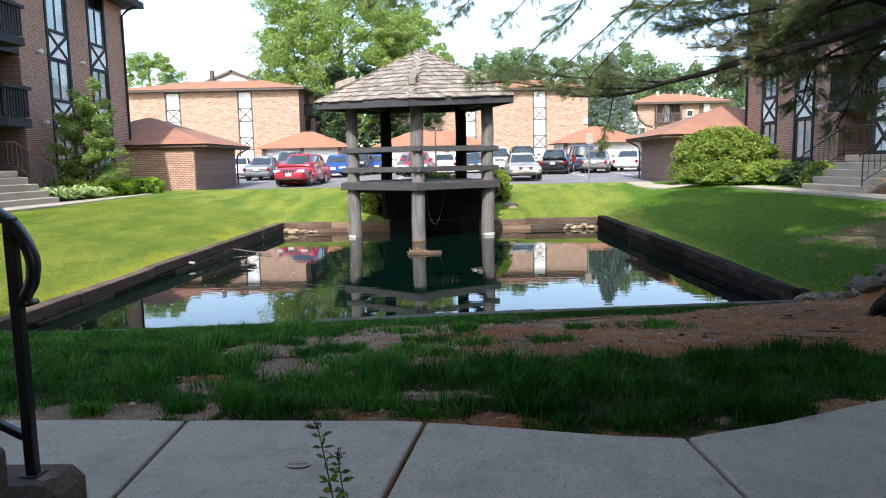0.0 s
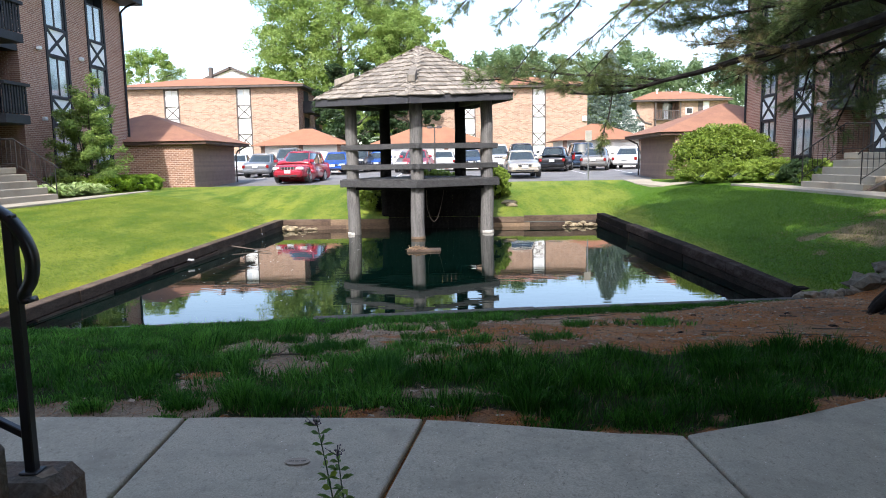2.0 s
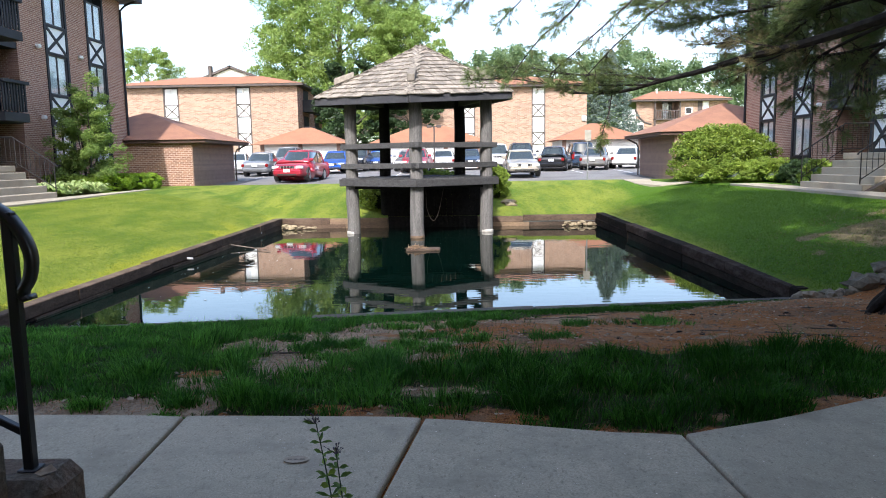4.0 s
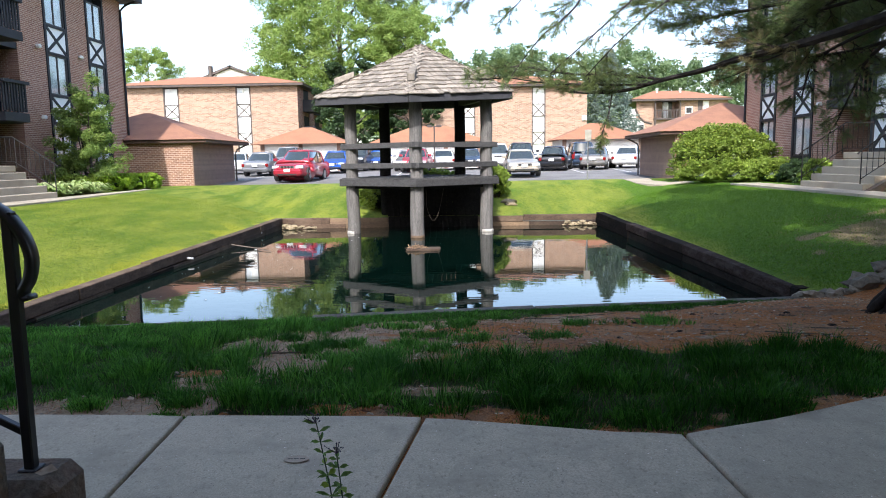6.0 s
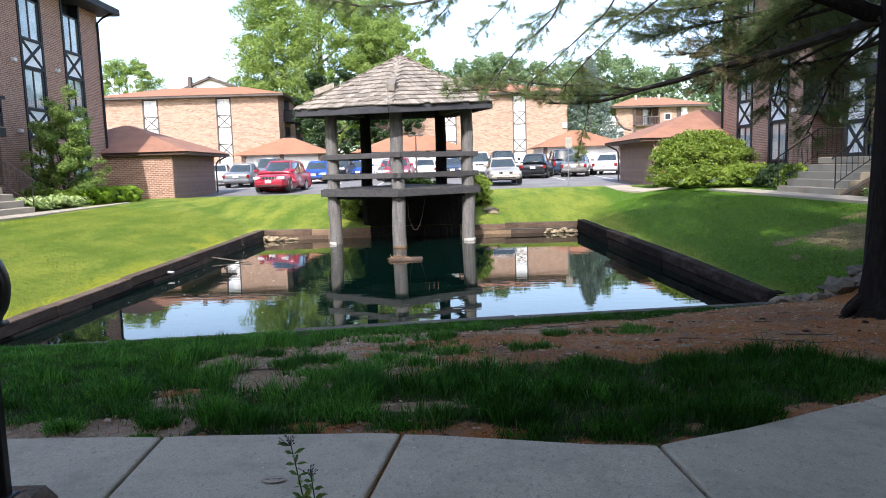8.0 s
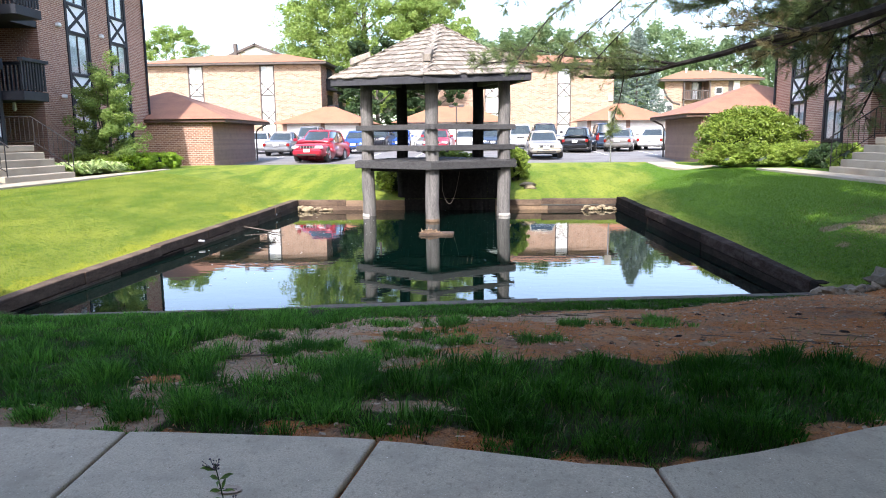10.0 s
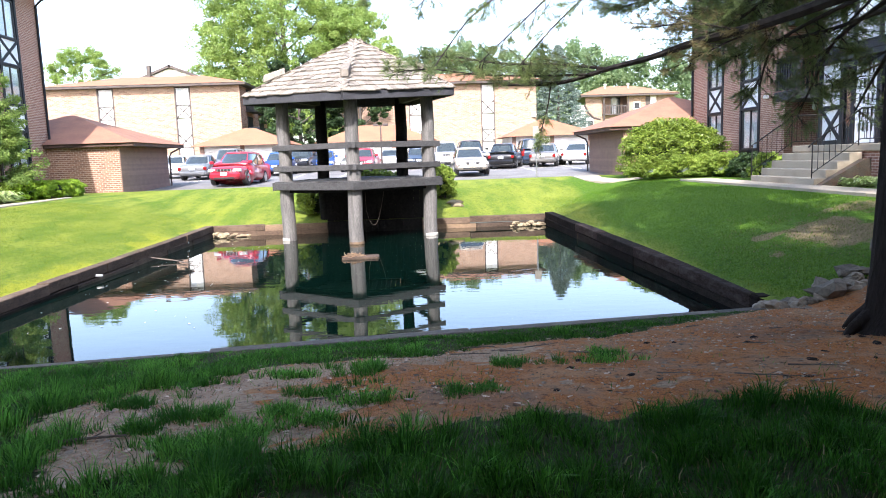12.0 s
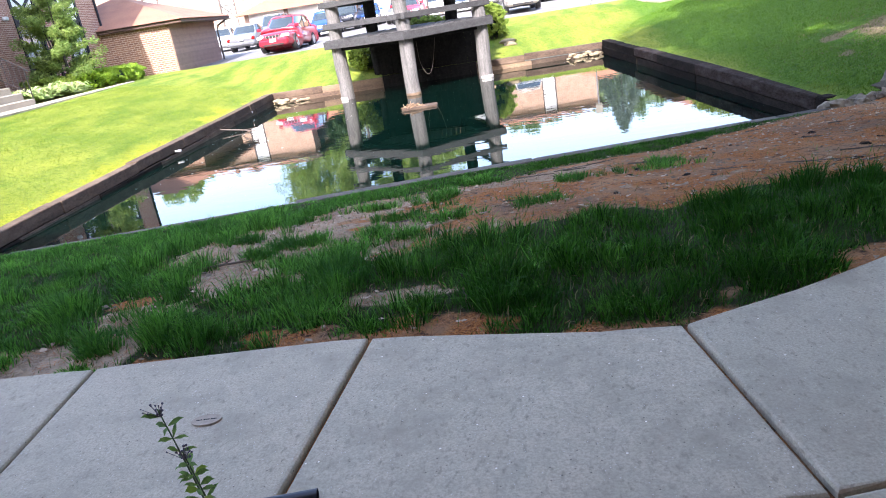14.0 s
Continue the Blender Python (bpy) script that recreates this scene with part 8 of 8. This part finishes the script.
def twig(x, y, ln, a, r=0.008, label="thin dead twig lying on bare soil"):
    pts = []
    for i in range(7):
        k = i / 6 - 0.5
        px_, py_ = x + k * ln * math.cos(a) + 0.03 * ln * math.sin(9 * k), y + k * ln * math.sin(a)
        pts.append((px_, py_, lie(px_, py_) + r * 1.2 + 0.008))
    bm = tube(bmesh.new(), pts, [r * (1 - 0.09 * i) for i in range(7)], 5)
    tube(bm, [pts[3], (pts[3][0] + 0.2 * ln * math.cos(a + 0.6), pts[3][1] + 0.2 * ln * math.sin(a + 0.6), pts[3][2] + 0.015)], [r * 0.6, r * 0.2], 4)
    return tagged(part("twig", bm, M_TWIG), label, "twig", "twigs")


twig(-1.13, 4.53, 0.34, 0.15, 0.010)
for i in range(26):
    x, y = rr.uniform(-1.6, 4.6), rr.uniform(4.8, 8.2)
    if max(bare(x, y)) > 0.6 and y < near_edge(x) - 0.2:
        twig(x, y, rr.uniform(0.12, 0.4), rr.uniform(-0.5, 0.6), rr.uniform(0.004, 0.008))
# dark clods and cones among the needles below the big pine
for i in range(30):
    x, y = rr.uniform(1.2, 5.2), rr.uniform(5.0, 6.9)
    s_ = rr.uniform(0.02, 0.05)
    ob = part("clod", stone(rr, (s_ * 1.6, s_, s_ * 0.6), 0.6, 0.4), M_BARK, None)
    ob.matrix_world = pose(x, y, lie(x, y) - 0.004, 0, 0, rr.uniform(0, 180))
    tagged(ob, "dark crumbling clod in the needle litter", "clod", "clods")

# stones in a row from the pond's corner to behind the pine
row = [(4.62, 9.3, 0.2, 0.14, 0.09), (5.5, 9.3, 0.52, 0.36, 0.26), (4.78, 9.5, 0.26, 0.2, 0.13), (5.18, 9.36, 0.2, 0.17, 0.16), (5.55, 7.3, 0.52, 0.42, 0.32), (6.0, 7.8, 0.32, 0.28, 0.2), (6.1, 9.9, 0.42, 0.3, 0.2), (6.55, 9.3, 0.45, 0.34, 0.24), (7.0, 8.3, 0.7, 0.45, 0.28), (7.9, 8.8, 0.6, 0.45, 0.3), (6.9, 10.2, 0.6, 0.4, 0.3)]
for k in range(34):
    s_ = rr.uniform(0.10, 0.24)
    row.append((4.75 + 0.068 * k + rr.uniform(-0.1, 0.1), 9.15 + 0.02 * k + rr.uniform(-0.22, 0.28), s_ * 1.2, s_, s_ * 0.75))
for (x, y, sx, sy, sz) in row:
    ob = part("boulder", stone(rr, (sx, sy, sz), 0.6, 0.5), M_ROCK, None)
    ob.matrix_world = pose(x, y, lie(x, y) - 0.02, 0, 0, rr.uniform(0, 180))
    tagged(ob, "grey weathered field stone at the pond's corner", "stone", "field stones")
ob = part("boulder", stone(rr, (0.42, 0.3, 0.16), 0.6, 0.4), M_LIME, None, smooth=True)
ob.location = (2.05, 25.2, lie(2.05, 25.2))
tagged(ob, "pale limestone block on the far bank", "stone", "field stones")
ob = part("boulder", stone(rr, (0.5, 0.36, 0.22), 0.6, 0.4), M_LIME, None, smooth=True)
ob.location = (2.0, 25.6, lie(2.0, 25.6))
tagged(ob, "pale limestone block on the far bank", "stone", "field stones")

# ---- porch side: step blocks, iron railing, weed, edging pipe ----
blk = thing("step_block", "rough old concrete step ends below the railing", "steps", at=(-1.45, 2.1, 0))
part("low_block", boxed((-0.30, -0.02, -0.05), (0.27, 0.22, 0.2), 0.04), M_OLDCONC, blk)
part("high_block", boxed((-0.9, -0.6, -0.05), (0.17, -0.03, 0.37), 0.025), M_OLDCONC, blk)
nr = thing("stair_railing", "black wrought-iron handrail with a scrolled end", "railing", at=(-1.303, 2.2, 0.2))
part("newel", boxed((-0.017, -0.017, 0.0), (0.017, 0.017, 0.83), 0.004), M_IRON, nr)
part("foot_plate", boxed((-0.03, -0.03, 0.0), (0.03, 0.03, 0.008), 0.003), M_IRON, nr)
hr = curve_pts([(-0.9, -0.12, 1.42), (-0.3, -0.04, 1.02), (-0.04, 0, 0.85), (0.025, 0.005, 0.785), (0.058, 0.01, 0.70), (0.05, 0.01, 0.625), (0.024, 0.01, 0.58), (0.03, 0.01, 0.56), (0.048, 0.01, 0.563)], 5)
bm = bmesh.new()
rings = []
for i, p in enumerate(hr):
    d = (hr[min(i + 1, len(hr) - 1)] - hr[max(i - 1, 0)]).normalized()
    up = d.cross(Vector((0, 1, 0))).normalized()
    w = 0.026
    h = 0.012 if i < len(hr) - 8 else 0.009
    rings.append([bm.verts.new(p + Vector((0, sy * w, 0)) + up * su * h) for sy, su in ((-1, -1), (1, -1), (1, 0.5), (0.6, 1), (-0.6, 1), (-1, 0.5))])
loft(bm, rings)
bm.faces.new(rings[0])
bm.faces.new(list(reversed(rings[-1])))
bmesh.ops.recalc_face_normals(bm, faces=bm.faces)
part("handrail", bm, M_IRON, nr, "moulded handrail curling down at its end", True)
part("lower_rail", boxed((-0.9, -0.012, -0.012), (0.0, 0.012, 0.012), 0.003, Matrix.Translation((0, 0, 0.12)) @ Matrix.Rotation(radians(28), 4, "Y")), M_IRON, nr)
for k in range(5):
    x = -0.14 * (k + 1)
    part("baluster", boxed((x - 0.007, -0.007 - 0.02, 0.12 - x * 0.53), (x + 0.007, 0.007 - 0.02, 0.84 - x * 0.62), 0.002), M_IRON, nr)
lf = sheet("dry_leaf", [(-1.27, 2.16, 0.205), (-1.23, 2.19, 0.222), (-1.2, 2.17, 0.21), (-1.24, 2.145, 0.203)], [(0, 1, 2, 3)], M_LITTER)
tagged(lf, "curled dry leaf at the railing's foot", "leaf")


def weed(x, y, height, lean, back, seed, label, bright):
    q = random.Random(seed)
    t = thing("weed", label, "weed", "weeds", at=(x, y, 0))
    stem = curve_pts([(0, 0, -0.02), (lean * 0.25, back * 0.3, height * 0.4), (lean, back, height)], 8)
    part("stem", tube(bmesh.new(), stem, [0.0034 - 0.0020 * i / len(stem) for i in range(len(stem))], 5), M_WEED_STEM, t)
    n = int(height / 0.0105)
    for i in range(n):
        k = 0.2 + 0.76 * i / n
        p = stem[int(k * (len(stem) - 1))]
        a = i * 2.4 + q.uniform(-0.3, 0.3)
        broad = i in bright
        ln, w = (q.uniform(0.036, 0.044), 0.0095) if broad else (q.uniform(0.034, 0.056) * (1.15 - 0.4 * k), q.uniform(0.0042, 0.0068))
        d = Vector((math.cos(a), 0.6 * math.sin(a), q.uniform(0.05, 0.6))).normalized()
        s = Vector((q.uniform(-0.3, 0.3), -0.8, 0.6)).cross(d).normalized()
        drop = Vector((0, 0, -0.012 if broad else -0.006))
        bm = bmesh.new()
        vs = [bm.verts.new(v_) for v_ in (p, p + d * ln * 0.3, p + d * ln * 0.5 - s * w, p + d * ln * 0.55 + Vector((0, 0, -0.003)), p + d * ln * 0.5 + s * w, p + d * ln * 0.8 - s * w * 0.6, p + d * ln * 0.8 + s * w * 0.6 , p + d * ln * 1.05 + drop)]
        for fc in ((0, 1, 2), (0, 4, 1), (1, 3, 2), (1, 4, 3), (2, 3, 5), (3, 4, 6), (3, 6, 5), (5, 6, 7)):
            bm.faces.new([vs[j] for j in fc])
        part("leaf", bm, M_WEED_BRIGHT if broad else M_WEED, t, "broad bright leaf" if broad else "", True)
    bm = bmesh.new()
    tip = stem[-1]
    for i in range(16):
        p = tip + Vector((q.gauss(0, 0.014), q.gauss(0, 0.010), q.uniform(-0.014, 0.016)))
        tube(bm, [tip - Vector((0, 0, 0.02)), p], [0.0008, 0.0008], 3, False)
        bmesh.ops.create_icosphere(bm, subdivisions=1, radius=q.uniform(0.0016, 0.0034), matrix=Matrix.Translation(p))
    part("flower_head", bm, M_WEED_FLOWER, t, "loose head of small dark buds")
    return t


M_WEED_BRIGHT = leafy("weed_bright_leaves", (0.17, 0.27, 0.03), (0.22, 0.32, 0.045), 0.45, 0.45, 6)
weed(-0.30, 2.075, 0.41, -0.055, 0.005, 1, "tall leafy weed with a loose dark flower head", (9, 20, 24, 27))
weed(-0.262, 2.03, 0.355, -0.018, -0.04, 2, "shorter leafy weed with a small dark flower head", (12, 19, 23))
for x, ln in ((-0.42, 0.16), (-0.46, 0.13)):
    bm = tube(bmesh.new(), [(x, 2.03, 0), (x - 0.01, 2.04, ln * 0.5), (x - 0.03, 2.04, ln)], [0.002, 0.0015, 0.0008], 4)
    tube(bm, [(x - 0.01, 2.04, ln * 0.5), (x + 0.015, 2.04, ln * 0.8)], [0.0012, 0.0006], 4)
    tagged(part("dead_stalk", bm, M_TWIG), "bare dead stalk beside the weed", "stalk", "stalks")
for line in (((-2.4, 2.02, 0.03), (-1.2, 2.10, 0.03), (-0.55, 2.19, 0.022), (-0.11, 2.235, 0.022)), ((0.66, 2.02, 0.03), (0.75, 1.9, 0.03), (0.8, 1.4, 0.03))):
    pts = curve_pts(line, 6)
    bm = tube(bmesh.new(), pts, 0.017, 12, False)
    tube(bm, list(reversed(pts)), 0.014, 12, False)
    tagged(part("edging_pipe", bm, M_PIPE, None, smooth=True), "black plastic edging pipe with an open end beside the walk", "pipe", "edging pipes")
# oval cover let into the walk
cv = thing("valve_cover", "small rusty oval cover let into the concrete", "cover", at=(-0.57, 2.70, 0.0035))
bm = bmesh.new()
ring = [bm.verts.new((0.050 * math.cos(a * math.pi / 12), 0.032 * math.sin(a * math.pi / 12), 0)) for a in range(24)]
top_ = bmesh.ops.extrude_face_region(bm, geom=[bm.faces.new(ring)])
bmesh.ops.translate(bm, vec=(0, 0, 0.002), verts=[g for g in top_["geom"] if isinstance(g, bmesh.types.BMVert)])
part("plate", bm, rough_stuff("rusty_plate", (0.34, 0.27, 0.20), (0.46, 0.38, 0.29), 60, 8, 0.9, 0.3, 0.002), cv)
for k in range(3):
    part("slot", boxed((-0.033 + 0.024 * k, -0.002, 0.0022), (-0.014 + 0.024 * k, 0.002, 0.0032)), M_DARK, cv)

# ---- sign and lamp by the car park ----
sg = thing("sign_post", "grey parking sign on a steel post", "sign", at=(6.15, 32.6, lie(6.15, 32.6)))
part("post", tube(bmesh.new(), [(0, 0, -0.2), (0, 0, 2.3)], 0.03, 8), M_RIM, sg)
part("plate", boxed((-0.15, -0.04, 1.85), (0.15, -0.028, 2.35), 0.004), rough_stuff("faded_sign", (0.26, 0.24, 0.20), (0.34, 0.32, 0.27), 6, 2, 0.6, 0.0), sg)
lp = thing("lamp_post", "slender black lamp post with two heads in the car park", "lamp post", at=(-1.36, 48, lot_level(48)))
part("pole", tube(bmesh.new(), [(0, 0, 0), (0, 0, 3.0)], [0.06, 0.045], 8), M_TRIM_FAR, lp)
for s in (-1, 1):
    part("lamp_head", boxed((s * 0.15, -0.12, 2.95), (s * 0.5, 0.12, 3.12), 0.03), M_TRIM_FAR, lp)
part("cross_arm", boxed((-0.15, -0.02, 2.97), (0.15, 0.02, 3.03)), M_TRIM_FAR, lp)
# white blossoms and froth afloat, dandelions on the lawn
v, f = [], []
for i in range(90):
    x, y = rr.uniform(-5.6, -2.2), rr.uniform(10.5, 22)
    if rr.random() > 0.25 + 0.75 * ((-x - 2.2) / 3.4):
        continue
    k, r = len(v), rr.uniform(0.01, 0.024)
    v += [(x + r * math.cos(j * 1.257), y + r * math.sin(j * 1.257), WATER + 0.006) for j in range(5)]
    f.append(tuple(range(k, k + 5)))
tagged(sheet("floating_petals", v, f, M_PVC), "scattered white petals floating along the wall", "petals", kind="stuff")
